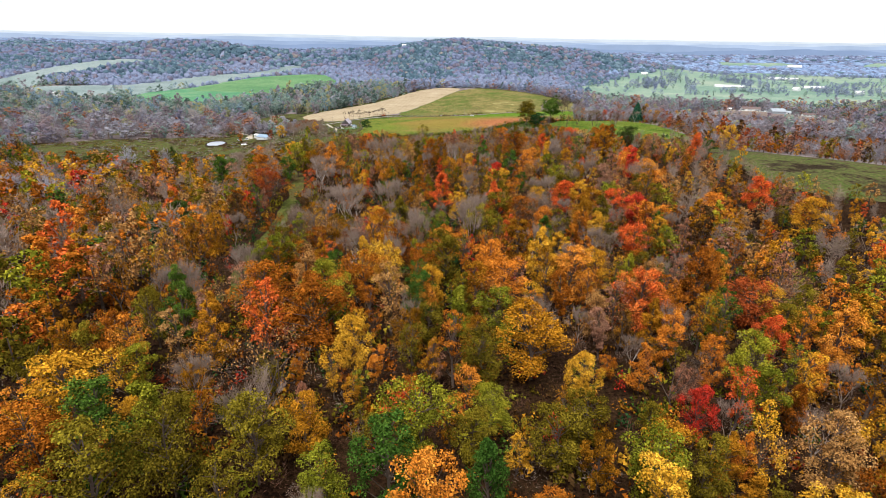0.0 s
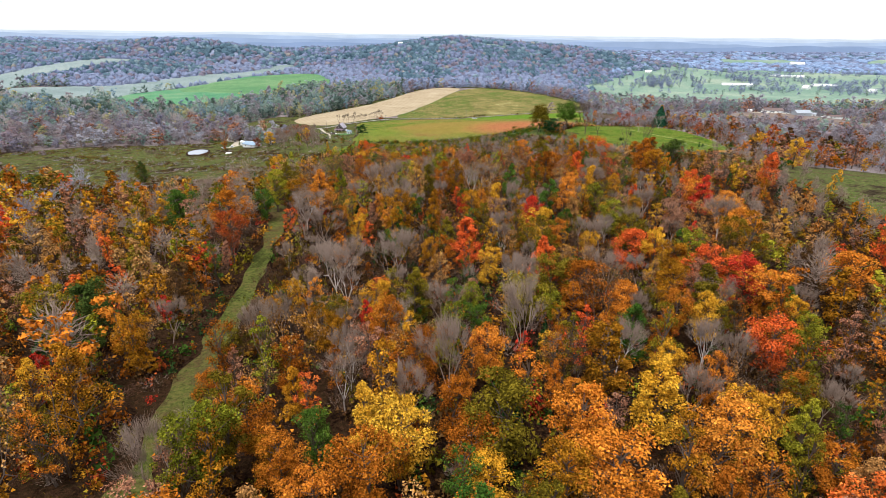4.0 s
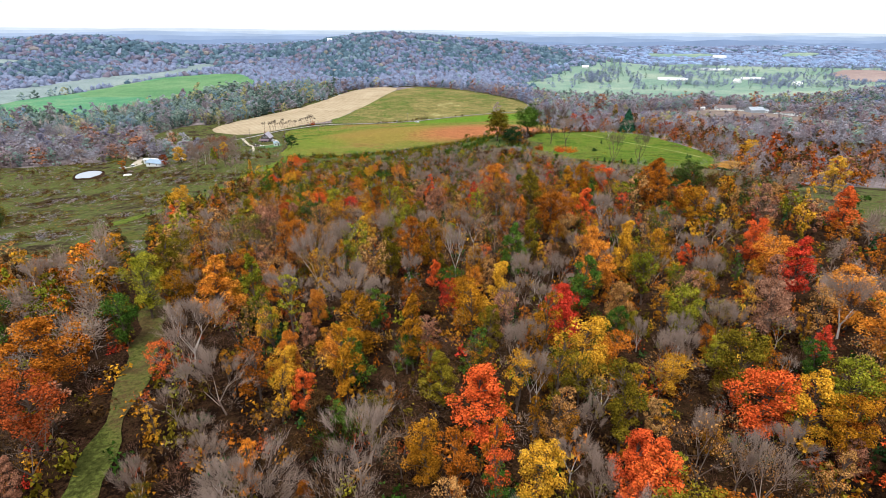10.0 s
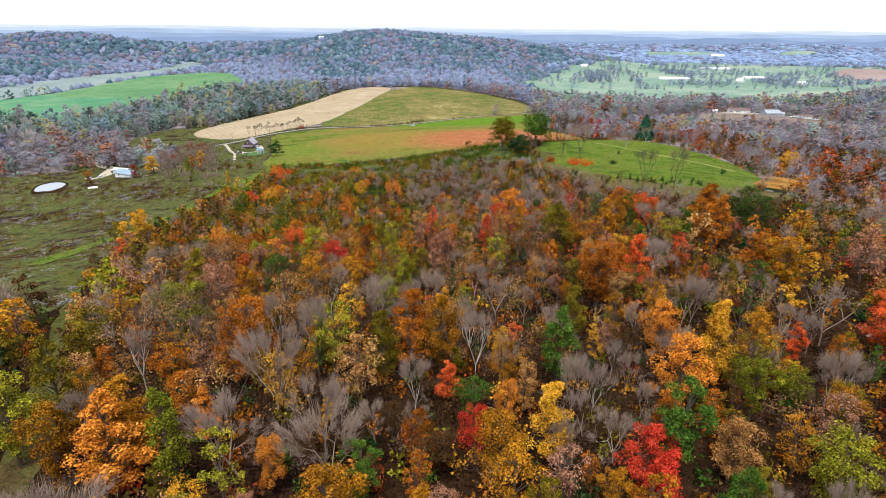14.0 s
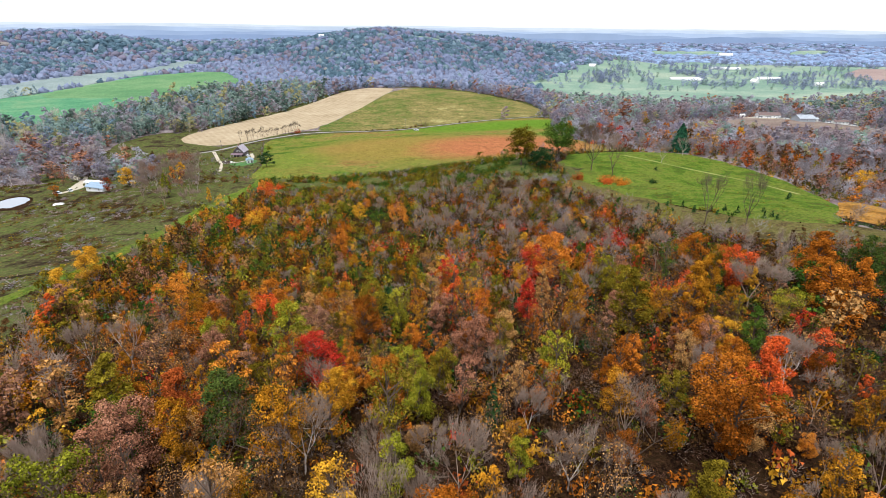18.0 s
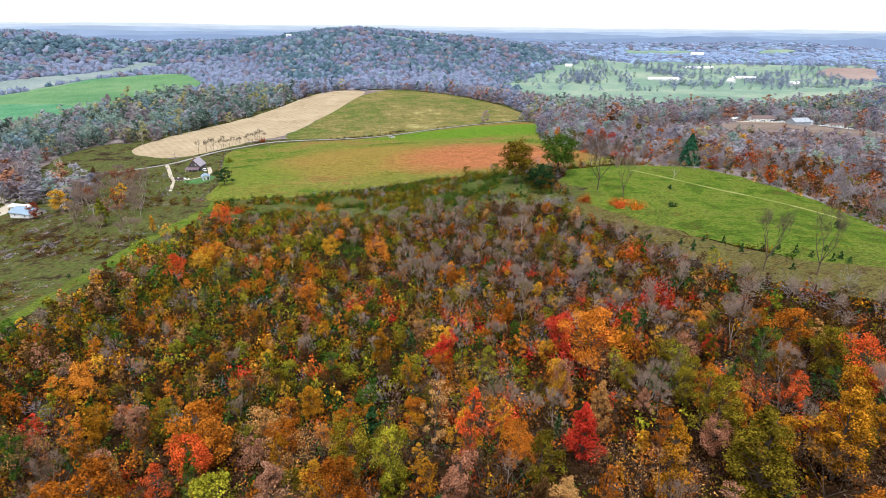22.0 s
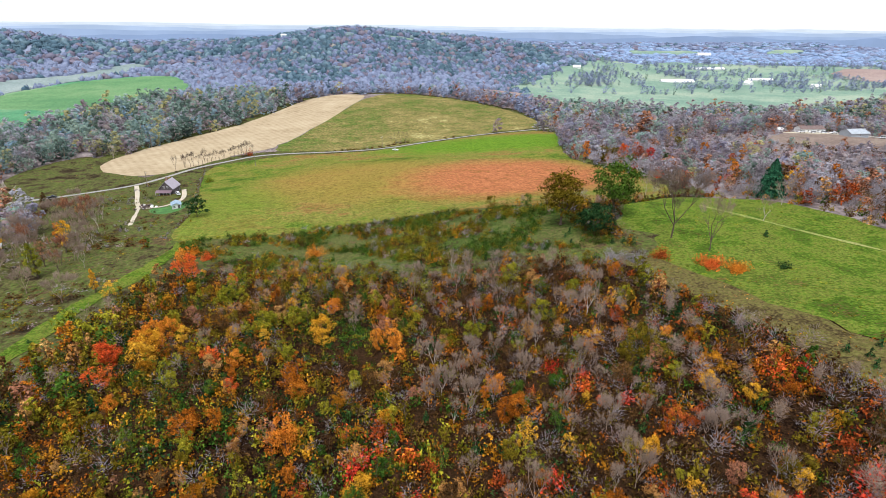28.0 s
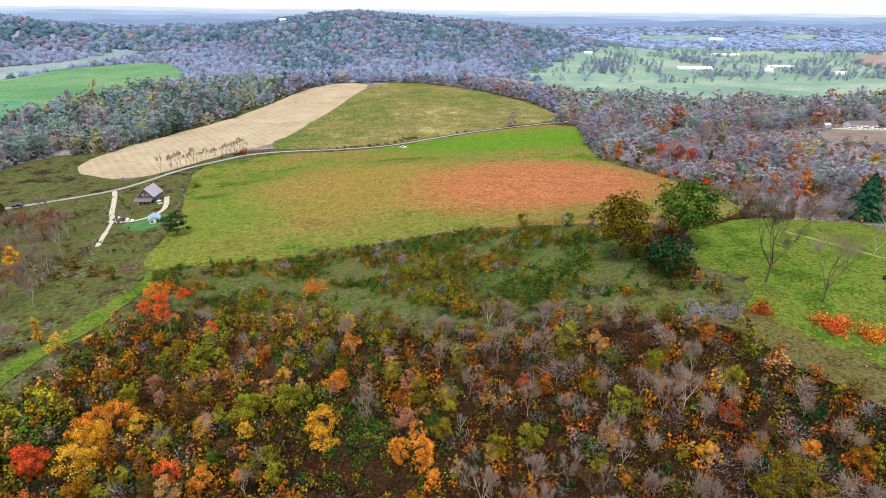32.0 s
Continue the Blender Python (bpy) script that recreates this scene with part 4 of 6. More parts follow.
SPECIES = {"orange": "maple_tree", "redorange": "maple_tree", "red": "maple_tree", "rust": "oak_tree", "rustred": "red_oak_tree", "rustgold": "chestnut_oak_tree", "gold": "hickory_tree", "tan": "beech_tree", "pink": "sassafras_tree",
           "olive": "white_oak_tree", "yellowgreen": "tulip_tree", "green": "tulip_tree", "darkgreen": "cedar_tree", "deepgreen": "elm_tree", "brown": "hornbeam_tree", "bare": "bare_tree"}
made_mesh, planted, THINGS = {}, [], []


def stand(colour, shape, template, pick, x, y, sc, sz, label="", turn=None, bark=None):
    """One tree as a thing of its own: trunk and crown under an Empty at its foot."""
    key = (shape, pick)
    if key not in made_mesh:
        (bv, bf), (cv, cf) = template[pick]
        made_mesh[key] = (mesh_of("trunk", bv, bf, [None]), mesh_of("crown", cv, cf, [None]))
    barkm = bark or (M_PALE if colour == "bare" and rng.random() < 0.3 else M_TWIG if colour == "bare" else M_BARK)
    root = new(SPECIES[colour])
    root.empty_display_size = 0.5
    root.matrix_basis = pose(x, y, float(land(x, y)) - 0.15, 0, 0, rng.uniform(0, 360) if turn is None else turn) @ Matrix.Diagonal((sc, sc, sz, 1))
    for nm, me, mt in zip(("trunk", "crown"), made_mesh[key], (barkm, M_TWIG if colour == "bare" else LEAF[colour])):
        o = new(nm, me)
        o.parent = root
        o.material_slots[0].link = 'OBJECT'
        o.material_slots[0].material = mt
    tagged(root, label or WOOD[colour], "tree", "trees of the wood")
    planted.append((x, y, 2.8 * sc))
    THINGS.append(root)
    return root


def grow(colour, x, y, r):
    """A tree that stands out, with a crown of radius r."""
    colour = "deepgreen" if colour == "darkgreen" and r > 2.2 else colour
    if y > 285 and abs(x) < 85 and colour != "darkgreen":
        # in the scrub a patch of colour is a few young stems side by side
        for _ in range(2 if r > 3 else 1):
            stem(colour, x + rng.normal(0, 0.55 * r), y + rng.normal(0, 0.55 * r), r * rng.uniform(0.35, 0.55))
        r *= 0.6
    return stem(colour, x, y, r)


def stem(colour, x, y, r):
    s = r / 3.0
    sz = min(max(s, 0.8), 1.2)
    if y > 285 and abs(x) < 85:
        sz = min(max(s, 0.35), 1.1)
        if colour not in ("bare", "darkgreen", "deepgreen"):
            sh, tp = ("weedy", T_WEEDY) if rng.random() < 0.35 else ("bush", T_BUSH)
            return stand(colour, sh, tp, int(rng.integers(0, len(tp))), x, y, r / 2.0, r / 2.0 * rng.uniform(0.85, 1.25))
    if colour == "bare":
        return stand(colour, "wisp", T_WISP, int(rng.integers(0, 5)), x, y, s * 1.05, sz) if rng.random() < 0.7 else stand(colour, "bare", T_BARE, int(rng.integers(0, 4)), x, y, min(s, 1.1), sz)
    if colour == "darkgreen":
        return stand(colour, "cone", T_CONE, int(rng.integers(0, 2)), x, y, r / 1.7, max(r / 2.0, 1.2))
    if colour in ("tan", "pink"):
        return stand(colour, "airy", T_AIRY, int(rng.integers(0, 6)), x, y, s, sz)
    return stand(colour, "broad", T_BROAD, int(rng.integers(0, 12)), x, y, s, sz)


# the trees that stand out, from the near end of the wood to the meadow
grow("olive", -28, 34, 3.7)
grow("green", 4, 35, 3.1)
grow("green", -4, 36, 3.8)
grow("yellowgreen", -10, 37, 2.4)
grow("rust", -35, 38, 3.5)
grow("yellowgreen", 20, 39, 3.5)
grow("olive", -17, 40, 3.2)
grow("yellowgreen", -27, 41, 3.4)
grow("olive", 12, 42, 3.2)
grow("gold", -35, 43, 4.3)
grow("red", 28, 48, 1.9)
grow("gold", 17, 54, 2.1)
grow("yellowgreen", 38, 56, 3.2)
grow("rustgold", 12, 60, 4.6)
grow("rust", -16, 62, 4.6)
grow("orange", 55, 65, 3.4)
grow("rust", -24, 68, 4.6)
grow("tan", -7, 70, 3.7)
grow("pink", 27, 74, 3.1)
grow("rustred", 49, 76, 4.6)
grow("orange", -16, 77, 2.6)
grow("rust", -12, 79, 3.6)
grow("orange", 11, 80, 4.6)
grow("orange", -65, 81, 4.6)
grow("rust", 43, 82, 4.6)
grow("pink", -30, 83, 2.5)
grow("orange", 22, 84, 3.9)
grow("green", -18, 85, 2.1)
grow("orange", 9, 85, 3.9)
grow("olive", 1, 86, 4.6)
grow("gold", -13, 86, 3.0)
grow("rust", -25, 87, 3.4)
grow("gold", 28, 89, 3.2)
grow("gold", 18, 90, 4.1)
grow("gold", -50, 92, 2.7)
grow("rust", -4, 92, 2.6)
grow("rust", -32, 94, 1.9)
grow("bare", -17, 96, 2.8)
grow("orange", 8, 96, 1.7)
grow("red", -53, 97, 2.1)
grow("rustgold", 15, 100, 4.5)
grow("orange", 1, 104, 3.0)
grow("orange", -75, 106, 4.6)
grow("redorange", 41, 107, 4.2)
grow("darkgreen", -56, 111, 4.4)
grow("olive", -64, 113, 4.1)
grow("darkgreen", -58, 116, 3.5)
grow("orange", 23, 119, 3.3)
grow("olive", 37, 120, 4.5)
grow("bare", -5, 120, 3.2)
grow("olive", 8, 121, 4.6)
grow("orange", 50, 124, 4.5)
grow("gold", 89, 125, 4.6)
grow("rustgold", 35, 127, 3.2)
grow("rust", 19, 128, 4.6)
grow("olive", 14, 128, 4.2)
grow("red", 49, 129, 4.0)
grow("orange", 68, 131, 4.6)
grow("bare", -24, 131, 4.1)
grow("redorange", 14, 133, 4.0)
grow("redorange", 44, 133, 4.6)
grow("tan", -5, 135, 2.8)
grow("bare", -15, 136, 3.5)
grow("bare", -24, 138, 4.3)
grow("redorange", 14, 138, 3.3)
grow("gold", 4, 139, 2.7)
grow("redorange", 86, 142, 4.6)
grow("bare", 9, 142, 2.2)
grow("gold", 38, 143, 3.5)
grow("bare", -14, 143, 4.0)
grow("tan", 63, 145, 4.1)
grow("olive", 16, 145, 3.5)
grow("redorange", 34, 146, 4.3)
grow("yellowgreen", 46, 146, 3.8)
grow("bare", 13, 147, 1.9)
grow("redorange", -0, 149, 4.6)
grow("rustred", -51, 153, 3.9)
grow("olive", 36, 153, 4.2)
grow("bare", -31, 157, 3.8)
grow("orange", 62, 157, 4.5)
grow("gold", 17, 160, 3.8)
grow("orange", 22, 161, 2.7)
grow("green", -15, 161, 3.0)
grow("gold", -24, 161, 2.1)
grow("bare", -37, 162, 4.6)
grow("rust", -55, 164, 4.5)
grow("orange", -17, 164, 2.7)
grow("orange", -24, 164, 2.1)
grow("bare", 62, 165, 4.6)
grow("darkgreen", 22, 166, 1.7)
grow("orange", 65, 167, 4.6)
grow("red", 17, 168, 3.4)
grow("rustgold", -14, 169, 3.8)
grow("bare", -38, 169, 4.6)
grow("yellowgreen", 37, 169, 3.6)
grow("pink", 55, 171, 4.6)
grow("pink", 8, 171, 3.0)
grow("gold", -28, 172, 2.4)
grow("red", 18, 173, 2.8)
grow("green", 21, 174, 3.8)
grow("green", -72, 175, 4.6)
grow("green", -50, 176, 3.2)
grow("rustgold", 3, 176, 3.1)
grow("bare", -15, 177, 4.1)
grow("red", 63, 177, 4.4)
grow("orange", -21, 178, 1.6)
grow("bare", 17, 178, 2.3)
grow("green", -73, 179, 4.6)
grow("orange", -37, 179, 4.6)
grow("bare", -25, 180, 4.0)
grow("red", 1, 181, 1.6)
grow("rustgold", -37, 184, 4.6)
grow("orange", -29, 185, 2.3)
grow("orange", 64, 185, 4.6)
grow("orange", 6, 185, 1.6)
grow("yellowgreen", -50, 186, 3.5)
grow("orange", 29, 186, 3.9)
grow("green", 2, 186, 2.3)
grow("tan", -12, 191, 3.7)
grow("green", 15, 192, 3.9)
grow("redorange", 66, 193, 3.4)
grow("olive", -49, 193, 3.7)
grow("orange", 33, 198, 3.0)
grow("rust", -27, 202, 3.8)
grow("rust", -4, 203, 3.2)
grow("bare", -76, 203, 4.6)
grow("redorange", 96, 204, 4.6)
grow("olive", 22, 205, 3.0)
grow("olive", -52, 209, 3.8)
grow("rustgold", 64, 211, 4.6)
grow("bare", 11, 212, 3.1)
grow("rust", 29, 212, 4.2)
grow("pink", 84, 215, 4.6)
grow("rust", 64, 217, 4.6)
grow("rust", 32, 218, 3.9)
grow("bare", 20, 218, 3.2)
grow("bare", 9, 221, 2.5)
grow("redorange", 41, 222, 3.6)
grow("tan", 9, 226, 2.3)
grow("darkgreen", -26, 226, 4.1)
grow("gold", -14, 229, 2.3)
grow("rustred", -33, 229, 3.6)
grow("yellowgreen", 14, 231, 2.2)
grow("bare", -16, 232, 2.4)
grow("yellowgreen", -5, 232, 2.8)
grow("pink", 40, 233, 2.6)
grow("olive", -43, 234, 4.5)
grow("rust", 70, 240, 4.6)
grow("gold", 128, 242, 4.6)
grow("olive", 33, 243, 4.6)
grow("darkgreen", 83, 244, 4.1)
grow("rustgold", 45, 245, 3.9)
grow("rust", 70, 245, 4.6)
grow("yellowgreen", -23, 250, 4.0)
grow("bare", 60, 251, 4.5)
grow("rust", 76, 255, 4.6)
grow("gold", -13, 255, 1.8)
grow("red", 19, 255, 2.8)
grow("orange", 11, 256, 2.1)
grow("darkgreen", 88, 256, 4.1)
grow("rust", -38, 258, 4.5)
grow("darkgreen", -168, 259, 4.6)
grow("bare", -52, 259, 3.3)
grow("rust", 80, 259, 4.6)
grow("bare", -61, 263, 3.5)
grow("tan", 2, 263, 3.0)
grow("darkgreen", -6, 267, 2.1)
grow("rust", -28, 268, 4.3)
grow("bare", 55, 275, 4.5)
grow("orange", 30, 276, 4.6)
grow("red", 31, 291, 4.6)
grow("red", 9, 292, 3.9)
grow("gold", -85, 302, 4.6)
grow("orange", -58, 303, 4.6)
grow("rust", 25, 308, 4.1)
grow("bare", 47, 317, 3.4)
grow("orange", -11, 319, 2.6)
grow("rustred", 43, 321, 3.9)
grow("rustred", -16, 322, 2.7)
grow("gold", -89, 323, 4.6)
grow("bare", 34, 326, 3.9)
grow("yellowgreen", 52, 335, 2.3)
grow("orange", -18, 335, 4.5)
grow("olive", -172, 342, 4.6)
grow("rust", -36, 343, 4.6)
grow("orange", 20, 343, 3.2)
grow("olive", 50, 344, 4.6)
grow("bare", 10, 345, 3.8)
grow("gold", 176, 347, 4.6)
grow("bare", 18, 350, 3.4)
grow("rust", -17, 352, 3.4)
grow("gold", 45, 353, 2.7)
grow("bare", 10, 354, 3.8)
grow("yellowgreen", 28, 356, 2.3)
grow("rustred", 53, 360, 2.6)
grow("rust", -18, 360, 4.1)
grow("orange", 3, 362, 3.1)
grow("yellowgreen", 20, 364, 2.8)
grow("bare", 44, 364, 4.6)
grow("orange", 3, 367, 4.3)
grow("yellowgreen", -45, 367, 4.2)
grow("redorange", -60, 370, 3.6)
grow("rustred", 70, 370, 3.0)
grow("gold", -13, 377, 4.1)
grow("gold", -55, 379, 4.5)
grow("rustred", 25, 379, 2.2)
grow("bare", -5, 380, 3.2)
grow("rustred", 17, 381, 1.9)
grow("redorange", -62, 381, 4.4)
grow("gold", -54, 386, 4.6)
grow("yellowgreen", -27, 387, 4.5)
grow("tan", 43, 387, 3.0)
grow("yellowgreen", -20, 388, 4.0)
grow("orange", -57, 390, 4.6)
grow("orange", -11, 390, 3.5)
grow("yellowgreen", -41, 412, 4.4)
grow("yellowgreen", -40, 418, 4.4)
grow("gold", -79, 429, 4.6)
grow("bare", -93, 429, 4.6)
grow("redorange", -59, 443, 4.6)
grow("orange", -60, 448, 4.6)


# ---- the rest of the wood ----
OPEN = [GOLDSTRIP, FIELD, CORN, UPPER, MEADOW, GLADE, GREEN, PALE, RIDGE_FIELD, YARD, STRIP, TOPFIELD, ROUGH]


def off_line(x, y, line, gap):
    d = np.full(np.shape(x), 1e9)
    for (x1, y1), (x2, y2) in zip(line, line[1:]):
        L2 = (x2 - x1) ** 2 + (y2 - y1) ** 2
        u = np.clip(((x - x1) * (x2 - x1) + (y - y1) * (y2 - y1)) / L2, 0, 1)
        d = np.minimum(d, np.hypot(x - x1 - u * (x2 - x1), y - y1 - u * (y2 - y1)))
    return d > gap


def scatter(x0, x1, y0, y1, step):
    X, Y = np.meshgrid(np.arange(x0, x1, step), np.arange(y0, y1, step))
    X, Y = X + rng.uniform(-0.72, 0.72, X.shape) * step, Y + rng.uniform(-0.72, 0.72, Y.shape) * step
    return X.ravel(), Y.ravel()


def field_noise(x, y, s, seed):
    return np.array([noise.noise((a / s, b / s, seed)) for a, b in zip(x, y)])


class Grove:
    """Trees joined into one mesh: far or countless ones."""

    def __init__(self):
        self.v, self.f, self.m, self.t, self.n, self.mats = [], [], [], [], 0, []

    def mat(self, m):
        if m not in self.mats:
            self.mats.append(m)
        return self.mats.index(m)

    def add(self, tpl, barkm, leafm, x, y, z, sc, sz):
        a = rng.uniform(0, 6.283)
        c, s = math.cos(a) * sc, math.sin(a) * sc
        tint = rng.random()
        for (v, f), m in zip(tpl, (barkm, leafm)):
            if m is None:
                continue
            w = np.column_stack([v[:, 0] * c - v[:, 1] * s + x, v[:, 0] * s + v[:, 1] * c + y, v[:, 2] * sz + z])
            self.v.append(w)
            self.f.append(f + self.n)
            self.m.append(np.full(len(f), self.mat(m)))
            self.t.append(np.full(len(v), tint))
            self.n += len(v)

    def link(self, name, label, category, smooth=False):
        if self.n:
            me = mesh_of(name, np.vstack(self.v), np.vstack(self.f), self.mats, np.concatenate(self.m), np.concatenate(self.t), smooth)
            return tagged(new(name, me), label, category, kind="stuff")


MIX_NEAR = ["rust"] * 18 + ["rustgold"] * 18 + ["orange"] * 12 + ["gold"] * 9 + ["redorange"] * 3 + ["olive"] * 16 + ["yellowgreen"] * 14 + ["green"] * 4 + ["pink"] * 3 + ["tan"] * 8 + ["brown"] * 4 + ["bare"] * 8 + ["red"] + ["darkgreen"]
MIX_HEART = ["rust"] * 16 + ["rustgold"] * 14 + ["orange"] * 4 + ["gold"] * 6 + ["redorange"] * 2 + ["red"] + ["olive"] * 11 + ["yellowgreen"] * 5 + ["green"] * 3 + ["pink"] * 5 + ["tan"] * 15 + ["brown"] * 10 + ["bare"] * 40 + ["darkgreen"] * 2
MIX_EDGE = ["rust"] * 6 + ["rustgold"] * 8 + ["orange"] * 2 + ["gold"] * 4 + ["red"] + ["redorange"] + ["olive"] * 18 + ["yellowgreen"] * 14 + ["green"] * 8 + ["darkgreen"] * 2 + ["tan"] * 8 + ["brown"] * 12 + ["bare"] * 18 + ["pink"] * 3
MIX_EAST = ["bare"] * 56 + ["brown"] * 18 + ["rust"] * 10 + ["rustred"] * 7 + ["olive"] * 8 + ["orange"] * 1 + ["gold"] * 1 + ["pink"] * 10 + ["tan"] * 4 + ["darkgreen"] * 2


def pick_colour(x, y):
    m = MIX_EAST if x > 100 + rng.normal(0, 15) and y > 230 else MIX_NEAR if y < 100 + rng.normal(0, 15) else MIX_HEART if y < 285 + rng.normal(0, 20) else MIX_EDGE
    return m[int(rng.integers(0, len(m)))]


def in_wood(x, y, gap=4.0):
    ok = (x > -(30 + 0.84 * y)) & (x < 34 + 0.92 * y)
    for p in OPEN + [OLDFIELD, THICKET, MARGIN]:
        ok &= ~inside(x, y, p)
    ok &= off_line(x, y, LANE, gap) & off_line(x, y, ROAD, 6) & off_line(x, y, FIELD_LANE, 10)
    return ok


X, Y = scatter(-420, 470, 18, 470, 4.5)
ok = in_wood(X, Y)
X, Y = X[ok], Y[ok]
px, py, pr = np.array(planted).T
keep = ~inside(X, Y, CLEARING)
for i in range(len(px)):
    keep &= np.hypot(X - px[i], Y - py[i]) > pr[i] * 0.85 + 1.0
X, Y = X[keep], Y[keep]
size_n = field_noise(X, Y, 60, 2)
near_grove, side_grove = Grove(), Grove()
order = np.argsort(np.abs(X) + 0.25 * Y)
count = {}
for i in order:
    x, y = float(X[i]), float(Y[i])
    col = pick_colour(x, y)
    s = float(np.clip(rng.normal(0.78, 0.2) + 0.25 * size_n[i], 0.4, 1.3))
    if -80 < x < 70 and y > 225:
        s *= max(0.7, 1 - 0.004 * (y - 225))
        if x > 8 and y > 285:
            col = "bare" if rng.random() < 0.3 else col
        elif col == "bare" and rng.random() < 0.6:
            col = ("brown", "pink", "olive", "rust", "brown")[int(rng.integers(0, 5))]
    elif 55 < x < 135 and y > 245:
        s *= 0.5
        if col not in ("bare", "darkgreen") and rng.random() < 0.55:
            col = "brown"
    elif y > 320:
        s *= 0.72
    elif 66 < x < 125 and 90 < y < 245:
        s *= 0.7
    sz = s * float(rng.uniform(0.9, 1.2))
    z = float(land(x, y)) - 0.15
    near = abs(x - 5) < (54 if y < 240 else 62)
    if near:
        if col == "bare":
            sh, tp = ("bare", T_BARE) if rng.random() < 0.3 else ("wisp", T_WISP)
        elif col == "darkgreen":
            sh, tp = "cone", T_CONE
        elif y > 280 + rng.normal(0, 14):
            sh, tp = ("weedy", T_WEEDY) if rng.random() < 0.4 else ("bush", T_BUSH)
            s, sz = s * 1.35, sz * 1.4
        elif col in ("brown", "tan") and rng.random() < 0.75:
            sh, tp = "thin", T_THIN
        elif rng.random() < 0.45:
            sh, tp = "airy", T_AIRY
        else:
            sh, tp = "broad", T_BROAD
        k = int(rng.integers(0, len(tp)))
        kind = SPECIES[col]
        if count.get(kind, 0) < 270:
            count[kind] = count.get(kind, 0) + 1
            stand(col, sh, tp, k, x, y, s, sz)
        else:
            if sh == "broad":
                tp, k = J_BROAD, k % 3
            if sh == "wisp":
                tp, k = J_WISP, k % 2
            near_grove.add(tp[k], M_TWIG if col == "bare" else M_BARK, M_TWIG if col == "bare" else LEAF[col], x, y, z, s, sz)
    elif abs(x - 5) < 110 or rng.random() < 0.6:
        if abs(x - 5) > 110:
            s, sz = s * 1.25, sz * 1.1
        if col == "bare":
            tp = (F_WISP if abs(x - 5) < 110 and y < 330 else F_PUFF)[int(rng.integers(0, 3))] if rng.random() < 0.88 else F_BARE[int(rng.integers(0, 2))]
        elif col == "darkgreen":
            tp = F_CONE[0]
        else:
            tp = S_BROAD[int(rng.integers(0, 5))] if abs(x - 5) < 125 and y < 340 else F_BROAD[int(rng.integers(0, 4))]
        side_grove.add(tp, M_TWIG if col == "bare" else M_BARK, (M_TWIG if abs(x - 5) < 125 else LEAF["mauve" if rng.random() < 0.7 else "greytwig"]) if col == "bare" else LEAF[col], x, y, z, s * 1.0, sz)
near_grove.link("woodland", "dense autumn woodland of mixed rust, gold and bare trees", "woodland")
side_grove.link("woodland", "autumn woodland on the slopes to either side", "woodland")

# undergrowth and saplings between the trunks
X, Y = scatter(-150, 220, 22, 440, 2.55)
ok = in_wood(X, Y, 2.3) & (np.abs(X - 10) < 45 + 0.35 * Y) & ((Y < 275) | (np.abs(X - 10) > 120)) & ((np.abs(X - 5) < 58) | (rng.random(len(X)) < 0.6))
X, Y = X[ok], Y[ok]
under = Grove()
U_SHRUB = [shrub(1.2, 1.6, 84, 0.23), shrub(1.4, 1.3, 86, 0.23), shrub(1.0, 2.3, 80, 0.23)]
U_BRUSH = [wispy(2.0, 1.5, 110, 0.017), wispy(2.4, 1.3, 110, 0.017), wispy(1.7, 1.7, 110, 0.017)]
UMIX = ["brown"] * 18 + ["rust"] * 9 + ["olive"] * 10 + ["yellowgreen"] * 6 + ["gold"] * 3 + ["green"] * 4 + ["darkgreen"] * 5 + ["rustgold"] * 8 + ["red"] + ["orange"] * 2 + ["rustred"] * 4
for x, y, z in zip(X, Y, land(X, Y)):
    s = rng.uniform(0.7, 1.9)
    if rng.random() < 0.38:
        under.add(U_BRUSH[int(rng.integers(0, 3))], None, (M_BRUSH, M_BRUSH, M_TWIG)[int(rng.integers(0, 3))], x, y, z - 0.1, s, s * rng.uniform(0.8, 1.4))
    else:
        under.add(U_SHRUB[int(rng.integers(0, 3))], None, LEAF[UMIX[int(rng.integers(0, len(UMIX)))]], x, y, z - 0.1, s, s * rng.uniform(0.8, 1.5))
X, Y = scatter(-110, 130, 275, 440, 2.7)
ok = in_wood(X, Y)
X, Y = X[ok], Y[ok]
EMIX = ["olive"] * 14 + ["yellowgreen"] * 11 + ["green"] * 6 + ["brown"] * 14 + ["mauve"] * 5 + ["darkgreen"] * 6 + ["rustgold"] * 10 + ["rust"] * 6 + ["softrust"] * 3 + ["gold"] * 3
WMIX = ["brown"] * 22 + ["mauve"] * 20 + ["softrust"] * 10 + ["rustred"] * 5 + ["olive"] * 10 + ["rust"] * 8 + ["green"] * 4 + ["darkgreen"] * 4 + ["rustgold"] * 6
U_TWIG = [wispy(2.6, 1.7, 90, 0.022), wispy(2.2, 1.9, 90, 0.022), wispy(3.2, 1.5, 90, 0.022)]
for x, y, z in zip(X, Y, land(X, Y)):
    s = rng.uniform(0.8, 1.95)
    pool = WMIX if x > 15 + rng.normal(0, 12) else EMIX
    if inside(np.array(x), np.array(y), CLEARING):
        pool, s = ["green", "deepgreen", "olive", "green", "yellowgreen"], s * 0.7
    col = pool[int(rng.integers(0, len(pool)))]
    under.add((U_TWIG if col in ("mauve", "softrust") else U_SHRUB)[int(rng.integers(0, 3))], None, LEAF[col], x, y, z - 0.1, s, s * rng.uniform(0.9, 1.6))
U_LOW = [shrub(1.4, 0.8, 30, 0.3), shrub(1.6, 0.7, 30, 0.3)]
X, Y = scatter(-90, 135, 222, 440, 2.2)
ok = in_wood(X, Y)
